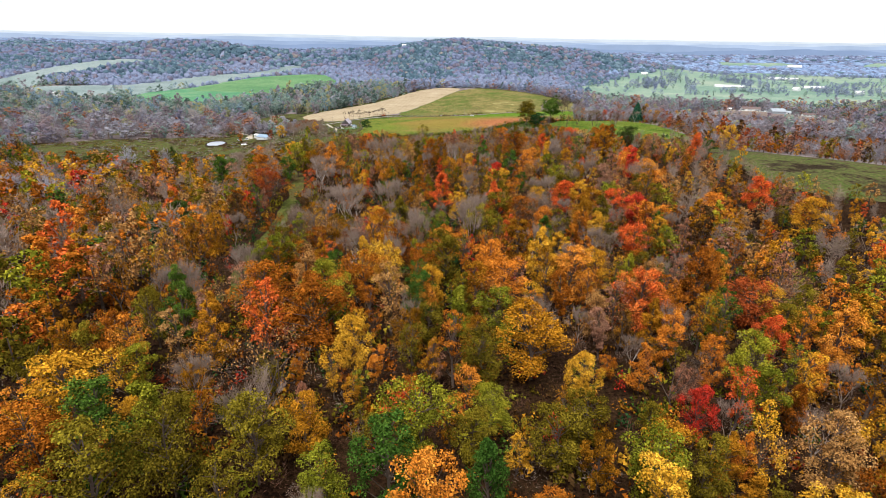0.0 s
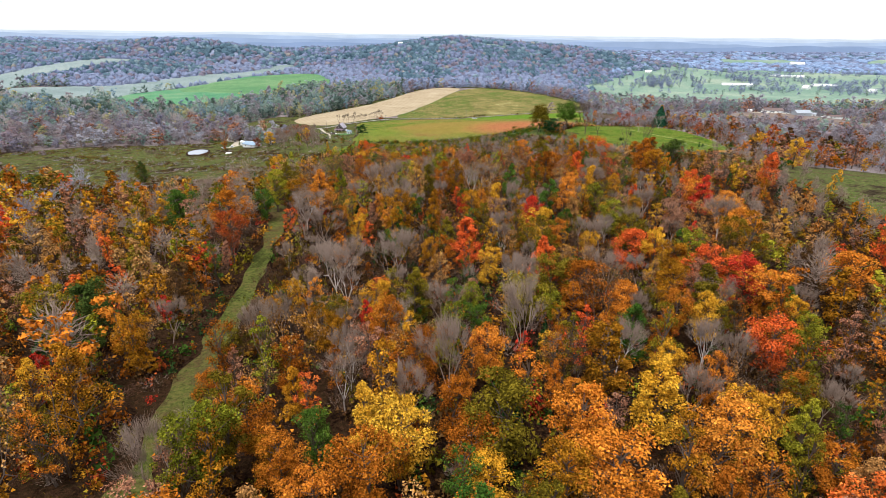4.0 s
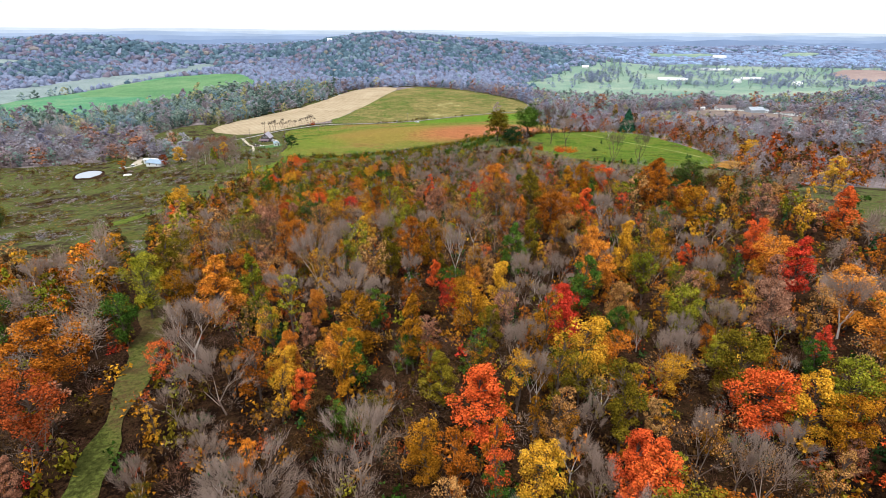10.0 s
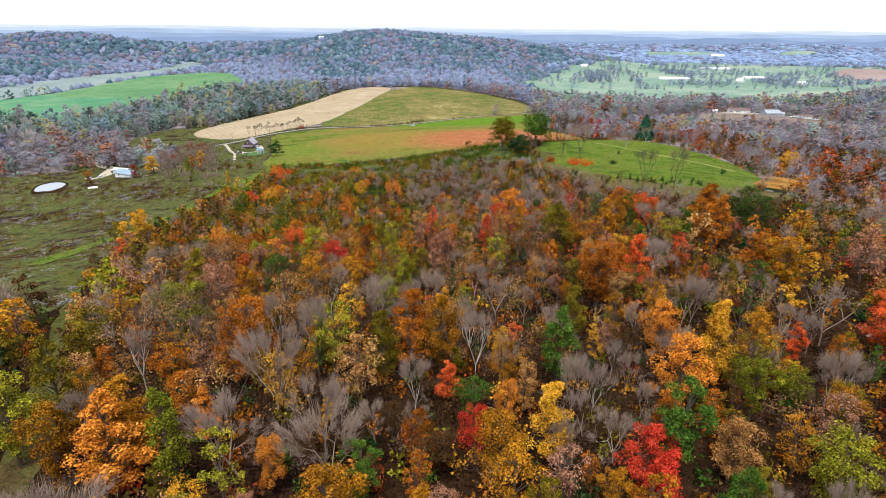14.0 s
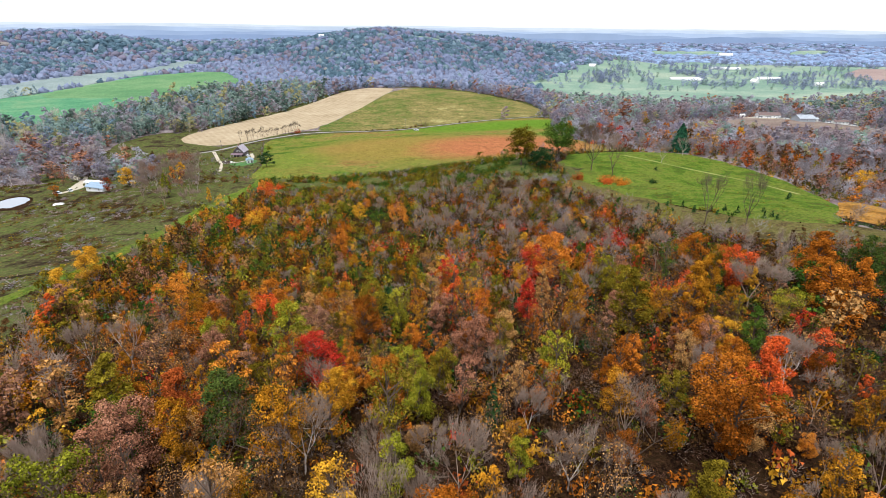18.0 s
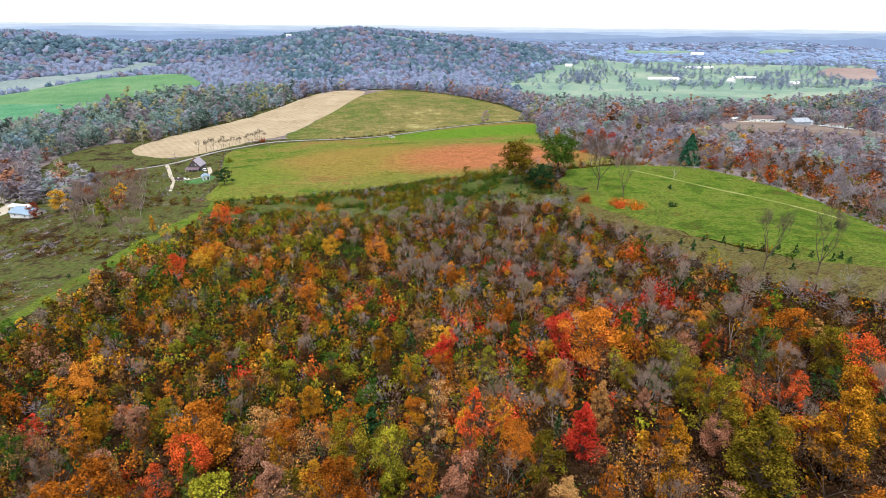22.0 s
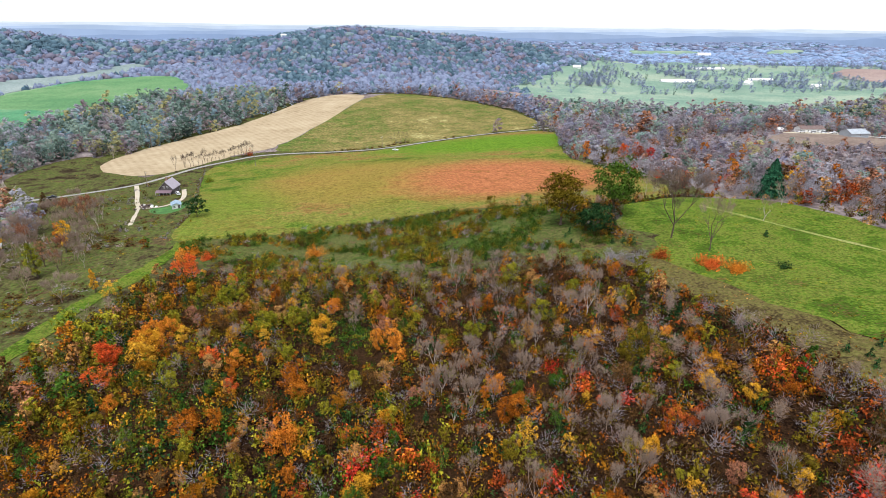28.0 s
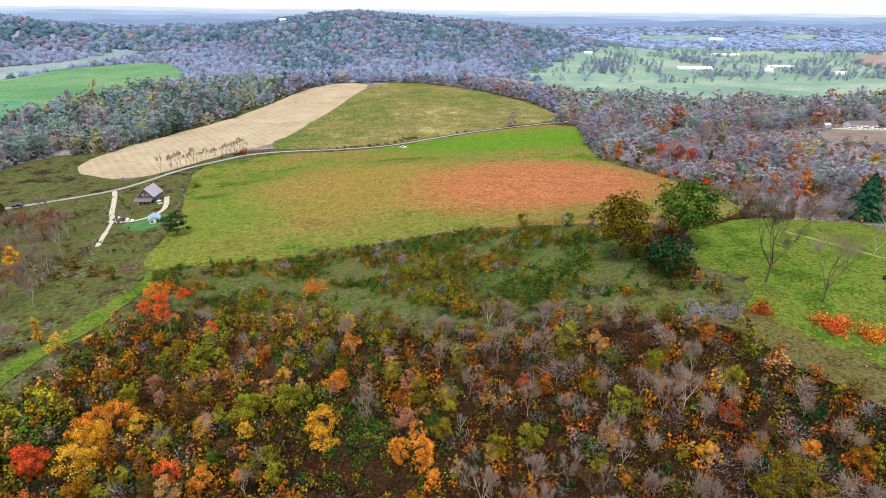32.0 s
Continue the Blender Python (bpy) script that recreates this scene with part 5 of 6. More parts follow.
for x, y, z, q in zip(X[ok], Y[ok], land(X[ok], Y[ok]), field_noise(X[ok], Y[ok], 28, 15)):
    s = rng.uniform(0.8, 1.5)
    pool = ("green", "darkgreen", "green", "olive", "darkgreen") if q > 0.12 else ("brown", "brown", "rust", "brown", "olive")
    under.add(U_LOW[int(rng.integers(0, 2))], None, LEAF[pool[int(rng.integers(0, 5))]], x, y, z - 0.05, s, s)
under.link("undergrowth", "brown and olive undergrowth between the trunks", "undergrowth")

# thicket between the wood and the hay meadow, and brush of the old field
thick = Grove()
X, Y = scatter(-80, 80, 330, 485, 1.7)
ok = inside(X, Y, THICKET)
X, Y = X[ok], Y[ok]
dens = field_noise(X, Y, 14, 4)
TMIX = ["olive"] * 18 + ["green"] * 8 + ["yellowgreen"] * 6 + ["brown"] * 9 + ["deepgreen"] * 5 + ["rust"] * 1 + ["mauve"] * 2 + ["rustgold"] * 3 + ["softrust"] * 2
path_gap = off_line(X, Y, [(-50, 462), (-25, 452), (-5, 440), (6, 424), (15, 408), (28, 402), (45, 401), (60, 397), (80, 390)], 3.6)
for x, y, z, d, g, g2 in zip(X, Y, land(X, Y), dens, path_gap, field_noise(X, Y, 24, 9)):
    if d > -0.22 and g:
        s = rng.uniform(0.7, 1.7)
        pool = TMIX if g2 < 0.16 else ["green", "deepgreen", "olive", "green"]
        thick.add(T_SHRUB[int(rng.integers(0, 3))] if d > 0.0 else U_SHRUB[int(rng.integers(0, 3))], None, LEAF[pool[int(rng.integers(0, len(pool)))]], x, y, z - 0.1, s, s * rng.uniform(0.6, 1.1))
thick.link("thicket", "tangled green and brown thicket at the meadow's edge", "thicket")
tuss = Grove()
X, Y = scatter(-340, -78, 235, 560, 2.8)
ok = inside(X, Y, OLDFIELD) & off_line(X, Y, FIELD_LANE, 5.0)
ok &= (np.hypot((X + 193) / 1.0, (Y - 470) / 1.4) > 13) & (np.hypot(X + 164, Y - 490) > 16)
X, Y = X[ok], Y[ok]
dens = np.sin(Y / 8.5 + 0.05 * X) * 0.3 + field_noise(X * 0.55, Y, 22, 6)
for x, y, z, d in zip(X, Y, land(X, Y), dens):
    if d > -0.2:
        s = rng.uniform(0.5, 1.6)
        tuss.add(U_SHRUB[int(rng.integers(0, 3))], None, LEAF[("brown", "brown", "mauve", "brown", "softrust", "olive", "brown")[int(rng.integers(0, 7))]], x, y, z - 0.1, s * 1.5, s * (rng.uniform(0.2, 0.45) if d < 0.22 else rng.uniform(0.5, 0.9)))
tuss.link("brush", "low brown brush on the old field", "brush")

tuft = Grove()
U_TUFT = [shrub(1.0, 0.5, 14, 0.27), shrub(0.8, 0.45, 13, 0.25)]
for poly, n, cols in ((GOLDSTRIP, 900, ("gold", "rustgold", "tan", "orange")), (MARGIN, 3000, ("brown", "olive", "tan", "rustgold", "brown")), (CLEARING, 900, ("green", "deepgreen", "olive", "green")), (FIELD, 3600, ("yellowgreen", "olive", "yellowgreen")), (MEADOW, 1600, ("yellowgreen", "yellowgreen", "green", "olive")), (UPPER, 2200, ("yellowgreen", "softgreen", "tan", "softgold")), (THICKET, 2200, ("green", "green", "olive", "brown")), (OLDFIELD, 8000, ("brown", "olive", "tan", "green", "softrust")), (VERGE, 1600, ("brown", "olive", "tan", "green")), (BANK, 1600, ("brown", "olive", "tan", "green")), (ROUGH, 900, ("brown", "tan", "olive"))):
    xs, ys = [p[0] for p in poly], [p[1] for p in poly]
    X, Y = rng.uniform(min(xs), max(xs), n * 2), rng.uniform(min(ys), max(ys), n * 2)
    ok = inside(X, Y, poly) & (field_noise(X, Y, 22, 8) + 0.4 * field_noise(X, Y, 7, 3) > 0.02)
    for x, y, z in zip(X[ok], Y[ok], land(X[ok], Y[ok])):
        s = rng.uniform(0.5, 1.5)
        tuft.add(U_TUFT[int(rng.integers(0, 2))], None, LEAF[cols[int(rng.integers(0, len(cols)))]], x, y, z + 0.05, s, s * rng.uniform(0.25, 0.6))
tuft.link("weed_tufts", "weedy tufts scattered over the meadows", "grass")

# low sumac in clusters among the scrub, and the bare grove beside the farm track
sumac_mesh = {}


def sumac(colour, label, x, y, sc):
    k = int(rng.integers(0, 3))
    if (colour, k) not in sumac_mesh:
        (bv, bf), (cv, cf) = shrub(1.6, 2.4, 260, 0.26)
        sumac_mesh[colour, k] = mesh_of("trunk", bv, bf, [M_BARK]), mesh_of("crown", cv, cf, [LEAF[colour]])
    root = new("sumac_bush")
    root.matrix_basis = pose(x, y, float(land(x, y)) - 0.1, 0, 0, rng.uniform(0, 360)) @ Matrix.Diagonal((sc, sc, sc * rng.uniform(0.9, 1.3), 1))
    for nm, me in zip(("trunk", "crown"), sumac_mesh[colour, k]):
        new(nm, me).parent = root
    tagged(root, label, "bush", "sumac in the scrub")


for cx, cy, spread, n in ((42, 292, 10, 26), (28, 281, 7, 14), (58, 300, 7, 14), (12, 268, 8, 10), (-20, 300, 8, 9), (52, 262, 7, 10), (-5, 330, 9, 9), (66, 330, 6, 8), (18, 312, 9, 10), (36, 340, 8, 8), (-40, 268, 8, 8)):
    for _ in range(n):
        c, lab = (("red", "low crimson sumac bush in the scrub"), ("redorange", "low red-orange sumac bush in the scrub"), ("orange", "low orange sumac bush in the scrub"), ("rustred", "low dusky red sumac bush in the scrub"))[int(rng.integers(0, 4))]
        sumac(c, lab, cx + rng.normal(0, spread * 0.6), cy + rng.normal(0, spread * 0.6), rng.uniform(0.8, 1.6))
for _ in range(62):
    x, y = rng.uniform(-146, -96), rng.uniform(448, 540)
    if abs((x + 121) - (490 - y) * 0.28) < 16 and math.hypot(x + 128, y - 508) > 5:
        stand("bare" if rng.random() < 0.75 else "pink", "wisp", T_WISP, int(rng.integers(0, 5)), x, y, rng.uniform(0.8, 1.3), rng.uniform(1.0, 1.5))

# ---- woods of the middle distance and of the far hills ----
# middle distance: mostly the colours with haze painted in
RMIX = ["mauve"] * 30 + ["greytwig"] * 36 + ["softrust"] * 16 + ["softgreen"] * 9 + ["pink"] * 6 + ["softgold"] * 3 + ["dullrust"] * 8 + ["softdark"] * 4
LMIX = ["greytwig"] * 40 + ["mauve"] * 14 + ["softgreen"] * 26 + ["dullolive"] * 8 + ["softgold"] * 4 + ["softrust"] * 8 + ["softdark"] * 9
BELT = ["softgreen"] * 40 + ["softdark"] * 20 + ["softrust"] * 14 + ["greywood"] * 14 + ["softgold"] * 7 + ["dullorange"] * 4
# pools of haze-tinted colours for the far hills and the valley
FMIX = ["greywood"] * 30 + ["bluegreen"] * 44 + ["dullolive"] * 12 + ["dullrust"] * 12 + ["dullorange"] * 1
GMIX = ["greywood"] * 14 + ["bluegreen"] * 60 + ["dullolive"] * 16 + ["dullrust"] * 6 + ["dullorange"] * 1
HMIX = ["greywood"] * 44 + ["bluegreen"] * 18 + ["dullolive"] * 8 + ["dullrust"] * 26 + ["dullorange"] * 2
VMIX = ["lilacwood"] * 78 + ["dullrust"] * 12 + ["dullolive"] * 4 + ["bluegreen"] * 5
CLEAR = rounded([(55, 395), (88, 372), (165, 395), (168, 438), (160, 470), (150, 515), (138, 545), (115, 500), (60, 480)], 1)
BACKYARD = rounded([(-185, 575), (-120, 500), (-60, 490), (-60, 640), (-120, 680), (-190, 660)], 1)
FALLOW = rounded([(270, 580), (318, 606), (352, 596), (430, 570), (420, 530), (350, 548), (300, 552)], 2, 2)
patch("fallow_strip", FALLOW, M_FALLOW, 0.12, 6, "brown fallow strip below the road", "field")
mid = Grove()


def belt(x, y):
    """How far from the hedge of tall trees along the near side of the pasture."""
    return float(min(math.hypot(x - (261 + 480 * u / 40), y - (838 - 110 * math.sin(min(1.6, u / 9)) + 1.9 * u)) for u in range(0, 41)))


PALE_TREES = [bare_lone(11, 2.8, 160, 0.05), bare_lone(12, 2.5, 160, 0.05), bare_lone(10, 3.0, 160, 0.05)]
X, Y = scatter(-760, 860, 440, 1020, 8.3)
ok = (X > -60 - 0.95 * Y) & (X < 60 + 1.1 * Y)
for p in OPEN + [OLDFIELD, THICKET, PASTURE, CLEAR, BACKYARD]:
    ok &= ~inside(X, Y, p)
ok &= off_line(X, Y, ROAD, 6) & ~((X > -135) & (X < -40) & (Y > 625) & (Y < 745)) & ~inside(X, Y, [(-65, 690), (36, 1000), (75, 1000), (-20, 680)]) & ~((X > -70) & (X < 128) & (Y < 760) & (Y > 430)) & ~inside(X, Y, FALLOW) & (np.hypot(X - 345, Y - 600) > 26) & off_line(X, Y, [(230, 760), (306, 700), (330, 612), (352, 592), (400, 570), (520, 540)], 8)
ok &= ~((X < -60) & (X > -130) & (Y > 430) & (Y < 520))
X, Y = X[ok], Y[ok]
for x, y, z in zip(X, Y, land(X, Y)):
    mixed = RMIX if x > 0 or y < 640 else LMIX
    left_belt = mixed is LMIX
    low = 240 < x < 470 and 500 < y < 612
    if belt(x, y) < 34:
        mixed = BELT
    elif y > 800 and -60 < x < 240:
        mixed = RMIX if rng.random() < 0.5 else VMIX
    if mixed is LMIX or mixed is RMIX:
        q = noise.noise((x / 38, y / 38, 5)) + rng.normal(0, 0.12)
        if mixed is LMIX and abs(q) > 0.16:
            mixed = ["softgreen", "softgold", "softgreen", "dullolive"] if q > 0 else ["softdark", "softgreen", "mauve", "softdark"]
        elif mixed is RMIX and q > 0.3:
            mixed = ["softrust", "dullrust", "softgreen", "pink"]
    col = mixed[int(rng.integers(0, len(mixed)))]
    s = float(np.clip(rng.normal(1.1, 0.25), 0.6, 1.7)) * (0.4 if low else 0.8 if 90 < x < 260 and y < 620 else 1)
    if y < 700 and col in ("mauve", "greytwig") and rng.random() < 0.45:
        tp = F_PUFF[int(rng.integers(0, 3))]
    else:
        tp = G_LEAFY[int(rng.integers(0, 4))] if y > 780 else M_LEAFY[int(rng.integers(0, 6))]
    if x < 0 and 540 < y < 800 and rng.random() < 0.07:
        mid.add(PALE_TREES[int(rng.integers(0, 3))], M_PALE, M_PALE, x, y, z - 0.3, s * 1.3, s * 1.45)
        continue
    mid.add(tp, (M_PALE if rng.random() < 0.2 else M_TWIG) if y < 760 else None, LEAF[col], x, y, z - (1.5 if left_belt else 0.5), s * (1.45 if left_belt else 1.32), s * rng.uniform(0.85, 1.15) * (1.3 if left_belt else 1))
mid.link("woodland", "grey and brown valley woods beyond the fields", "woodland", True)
# low shrubs under the bare woods beside the ridge meadow
brake = Grove()
X, Y = scatter(110, 330, 330, 640, 4.5)
ok = (X > 95 + 0.0 * Y)
for p in OPEN + [CLEAR, FALLOW]:
    ok &= ~inside(X, Y, p)
X, Y = X[ok], Y[ok]
BMIX = ["brown"] * 9 + ["pink"] * 6 + ["softrust"] * 14 + ["rustred"] * 4 + ["mauve"] * 14 + ["greytwig"] * 8 + ["olive"] * 4 + ["rustgold"] * 2
RIM = [(135, 447), (150, 438), (163, 415), (172, 385), (172, 350), (160, 318)]
for x, y, z in zip(X, Y, land(X, Y)):
    s = rng.uniform(0.9, 1.9)
    pool = BMIX if off_line(np.array(x), np.array(y), RIM, 13) else ["olive", "rustgold", "brown", "brown", "green", "tan", "mauve", "olive", "softrust"]
    brake.add(U_SHRUB[int(rng.integers(0, 3))], None, LEAF[pool[int(rng.integers(0, len(pool)))]], x, y, z - 0.1, s * 1.2, s * rng.uniform(0.8, 1.3))
brake.link("undergrowth", "rusty and mauve scrub beside the ridge meadow", "undergrowth")
far = Grove()


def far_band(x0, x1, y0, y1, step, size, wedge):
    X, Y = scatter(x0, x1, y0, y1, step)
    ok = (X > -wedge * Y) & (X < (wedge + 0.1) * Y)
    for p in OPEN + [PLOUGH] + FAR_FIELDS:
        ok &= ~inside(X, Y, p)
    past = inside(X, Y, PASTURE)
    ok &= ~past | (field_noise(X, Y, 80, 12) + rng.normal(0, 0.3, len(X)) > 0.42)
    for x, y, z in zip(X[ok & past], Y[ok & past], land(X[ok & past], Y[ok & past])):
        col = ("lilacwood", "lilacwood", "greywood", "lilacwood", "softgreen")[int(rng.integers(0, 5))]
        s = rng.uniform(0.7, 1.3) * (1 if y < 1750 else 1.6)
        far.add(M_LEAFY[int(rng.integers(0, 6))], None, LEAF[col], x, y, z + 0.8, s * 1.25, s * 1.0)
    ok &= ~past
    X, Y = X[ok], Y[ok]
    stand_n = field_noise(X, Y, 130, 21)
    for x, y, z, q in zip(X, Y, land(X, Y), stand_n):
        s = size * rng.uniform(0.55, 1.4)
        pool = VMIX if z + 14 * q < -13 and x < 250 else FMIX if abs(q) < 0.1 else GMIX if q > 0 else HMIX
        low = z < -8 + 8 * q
        # low or distant trees draw the bluest colours: haze graded by distance
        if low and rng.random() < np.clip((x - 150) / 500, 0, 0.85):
            pool = ["hazeblue", "hazeblue", "lilacwood", "greywood"] if y > 1300 else ["greywood", "bluegreen", "lilacwood"]
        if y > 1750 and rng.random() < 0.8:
            pool = ["hazeblue", "hazeblue", "lilacwood"] if low else ["hazeblue", "lilacwood", "greywood"]
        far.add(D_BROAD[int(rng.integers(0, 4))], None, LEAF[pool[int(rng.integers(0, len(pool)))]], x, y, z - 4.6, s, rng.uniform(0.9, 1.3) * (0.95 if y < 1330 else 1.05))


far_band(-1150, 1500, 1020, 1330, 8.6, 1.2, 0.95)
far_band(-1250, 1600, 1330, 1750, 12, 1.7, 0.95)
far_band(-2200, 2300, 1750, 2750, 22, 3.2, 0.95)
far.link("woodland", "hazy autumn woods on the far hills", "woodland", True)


# the wood goes on behind the start and out to both sides
rest = Grove()
R_DOME = [mound(9, 4.0, 12, 0.9), mound(10, 3.7, 12, 0.9), mound(8, 4.2, 12, 0.9)]
X, Y = scatter(-420, 520, -160, 470, 8.0)
ok = ~((X > -(24 + 0.84 * Y)) & (X < 28 + 0.92 * Y) & (Y > 12))
for p in OPEN + [OLDFIELD]:
    ok &= ~inside(X, Y, p)
for x, y, z in zip(X[ok], Y[ok], land(X[ok], Y[ok])):
    s = rng.uniform(0.7, 1.25)
    rest.add(R_DOME[int(rng.integers(0, 3))], None, LEAF[MIX_NEAR[int(rng.integers(0, len(MIX_NEAR) - 10))].replace("bare", "mauve")], x, y, z - 0.5, s, s * rng.uniform(0.85, 1.15))
rest.link("woodland", "autumn woodland around the far sides of the valley", "woodland", True)


# the distance: glowing pale blue ridges against the sky, haze put in their colour
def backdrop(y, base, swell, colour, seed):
    m = bpy.data.materials.new("glowing_haze_ridge")
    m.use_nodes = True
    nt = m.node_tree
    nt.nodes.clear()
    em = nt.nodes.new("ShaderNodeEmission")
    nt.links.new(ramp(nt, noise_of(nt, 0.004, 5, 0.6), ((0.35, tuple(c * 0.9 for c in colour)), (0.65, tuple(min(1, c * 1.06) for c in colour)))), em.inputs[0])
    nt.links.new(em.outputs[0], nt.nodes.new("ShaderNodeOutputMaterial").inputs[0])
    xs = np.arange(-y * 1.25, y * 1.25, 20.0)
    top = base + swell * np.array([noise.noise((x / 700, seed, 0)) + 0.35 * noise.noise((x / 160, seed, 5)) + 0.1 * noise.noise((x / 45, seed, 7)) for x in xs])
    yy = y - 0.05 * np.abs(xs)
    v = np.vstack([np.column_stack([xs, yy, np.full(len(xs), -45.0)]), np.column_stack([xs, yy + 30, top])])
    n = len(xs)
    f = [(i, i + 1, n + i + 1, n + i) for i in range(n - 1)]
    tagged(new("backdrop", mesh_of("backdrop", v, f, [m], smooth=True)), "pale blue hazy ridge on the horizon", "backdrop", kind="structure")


# each sheet farther off glows paler, to imitate thickening haze
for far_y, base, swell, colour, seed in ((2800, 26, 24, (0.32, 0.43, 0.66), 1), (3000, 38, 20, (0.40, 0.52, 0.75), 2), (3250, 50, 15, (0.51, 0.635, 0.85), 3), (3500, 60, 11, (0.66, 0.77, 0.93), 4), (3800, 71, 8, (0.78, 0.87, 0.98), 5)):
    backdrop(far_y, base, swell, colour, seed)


# ---- single trees and bushes of the meadows ----
def lone(name, label, category, template, leafm, x, y, sc, sz, barkm=M_BARK, group=""):
    (bv, bf), (cv, cf) = template
    root = new(name)
    root.matrix_basis = pose(x, y, float(land(x, y)) - 0.1, 0, 0, rng.uniform(0, 360)) @ Matrix.Diagonal((sc, sc, sz, 1))
    for nm, v, f, m in (("trunk", bv, bf, barkm), ("crown", cv, cf, leafm)):
        o = new(nm, mesh_of(nm, v, f, [m]))
        o.parent = root
    return tagged(root, label, category, group)


def bush(label, colour, x, y, r, h, n=220):
    b_, c_ = shrub(r, h, int(n * 3.2), 0.3)
    return lone("bush", label, "bush", (b_, c_), LEAF[colour], x, y, 1, 1)


lone("oak_tree", "large olive-green oak tree at the meadow's edge", "tree", broad(19, 6.8, 52, 90, 0.5, 0.12), LEAF["olive"], 64, 419, 1, 1)
lone("oak_tree", "large dark green oak tree with bronze lower leaves", "tree", broad(20, 7.8, 60, 90, 0.5, 0.1), LEAF["green"], 83, 420, 1, 1)
lone("cedar_tree", "dark green cedar beside the old oaks", "tree", broad(11, 5.4, 36, 80, 0.45, 0.03), LEAF["darkgreen"], 70, 407, 1, 1)
lone("bare_tree", "large spreading leafless tree on the meadow", "tree", bare_lone(18, 7.0, 3000), M_BARK, 90, 397, 1.3, 1.35)
lone("bare_tree", "slender leafless tree on the meadow", "tree", bare_lone(13, 3.4, 1100), M_TWIG, 95, 386, 1.25, 1.4)
lone("pine_tree", "dark green pine tree at the meadow's far edge", "tree", conifer(14.5, 5.6, 44, 150, 0.7), LEAF["spruce"], 151, 430, 1, 1)
for x, y, h in ((84.5, 303, 12), (92.5, 297, 12)):
    lone("bare_tree", "slim leafless tree standing in the meadow", "tree", bare_lone(h, 3.2, 700), M_BARK, x, y, 1.25, 1.4, M_BARK, "bare meadow trees")
for x, y, h in ((121, 446, 9), (112, 449, 9), (127, 404, 10), (146, 418, 10)):
    lone("bare_tree", "small pale grey leafless tree", "tree", bare_lone(h, 3.2, 900), M_TWIG, x, y, 1, 1, M_PALE, "bare meadow trees")
lone("conifer_tree", "bushy dark green conifer beside the hay meadow", "tree", broad(10, 4.2, 24, 60, 0.5, 0.04), LEAF["darkgreen"], -69.5, 505, 1, 1)
bush("round dark green bush on the meadow", "darkgreen", 105, 370, 1.8, 2.2)
bush("orange-red sumac bush beside the meadow", "orange", -17, 447, 4.6, 4.6, 420)
bush("orange-red sumac bush beside the meadow", "redorange", 89, 377, 4.2, 3.4, 620)
bush("orange-red sumac bush beside the meadow", "orange", 93, 372, 3.6, 3.2, 480)
bush("dark crimson sumac bush beside the meadow", "rustred", 80, 386, 3.2, 3.6, 300)
bush("bare purplish bramble bush", "mauve", 73, 387, 4.6, 3.2, 300)
bush("bare purplish bramble bush", "mauve", 68, 390, 4.0, 2.8, 280)
bush("rusty red bush beside the road", "rustred", -72, 684, 5.0, 4.6, 260)
bush("orange bush at the meadow's corner", "orange", -61, 458, 4.2, 4.0, 320)
bush("orange bush at the meadow's corner", "redorange", -55, 453, 3.2, 3.4, 260)
bush("yellow-green shrub beside the fence", "yellowgreen", -83, 596, 3.4, 4.6, 200)
for x, y in ((-45, 473), (-50, 471), (118, 392), (135, 333), (139, 337), (75, 398), (72, 399), (77, 396)):
    c_ = conifer(2.6, 0.9, 9, 22, 0.34)
    lone("cedar_sapling", "small dark green cedar sapling in the grass", "shrub", c_, LEAF["darkgreen"], x, y, 1, rng.uniform(0.8, 1.2), M_BARK, "cedar saplings")
sap = conifer(2.2, 0.75, 8, 18, 0.32)
for _ in range(46):
    t = rng.uniform(0, 1)
    x, y = ((82 + 26 * t + rng.normal(0, 2.5), 300 + rng.normal(0, 5) + 30 * (1 - t)) if rng.random() < 0.4 else (15 + 55 * t, 412 - 10 * t + rng.normal(0, 5)) if rng.random() < 0.6 else (-96 + rng.normal(0, 6), 290 + 150 * t))
    lone("cedar_sapling", "small dark green cedar sapling in the grass", "shrub", sap, LEAF["darkgreen"], x, y, 1, rng.uniform(0.6, 1.3), M_BARK, "cedar saplings")
HEDGE_TREES = [bare_lone(9, 1.9, 240, 0.03), bare_lone(10, 1.6, 240, 0.03), bare_lone(8, 2.1, 240, 0.03)]
for i in range(22):
    t = i / 21
    lone("bare_tree", "slim leafless tree in the hedgerow below the corn", "tree", HEDGE_TREES[i % 3], M_BARK, -112 + 42 * t + rng.normal(0, 1.0), 643 + 46 * t + rng.normal(0, 1.2), 1.0, rng.uniform(0.8, 1.35), M_BARK, "hedgerow trees")
for x, y, c, r in ((-142, 487, "gold", 5.2), (-110, 452, "yellowgreen", 3.6), (-110, 474, "gold", 3.4), (-100, 349, "gold", 2.4), (-186, 506, "pink", 3.6), (-176, 478, "rust", 2.6), (-150, 479, "rustred", 2.8), (-160, 322, "darkgreen", 4.0), (-216, 440, "bare", 3.4),
                   (-222, 520, "bare", 4.5), (-205, 530, "bare", 4.0), (-130, 480, "bare", 3.6), (-108, 440, "bare", 3.4), (-112, 462, "pink", 3.0), (-102, 478, "bare", 3.0), (-120, 492, "orange", 2.4), (-140, 560, "bare", 3.5), (-150, 548, "brown", 3.2), (-132, 540, "bare", 3.4), (-122, 520, "tan", 3.0)):
    grow(c, x, y, r)


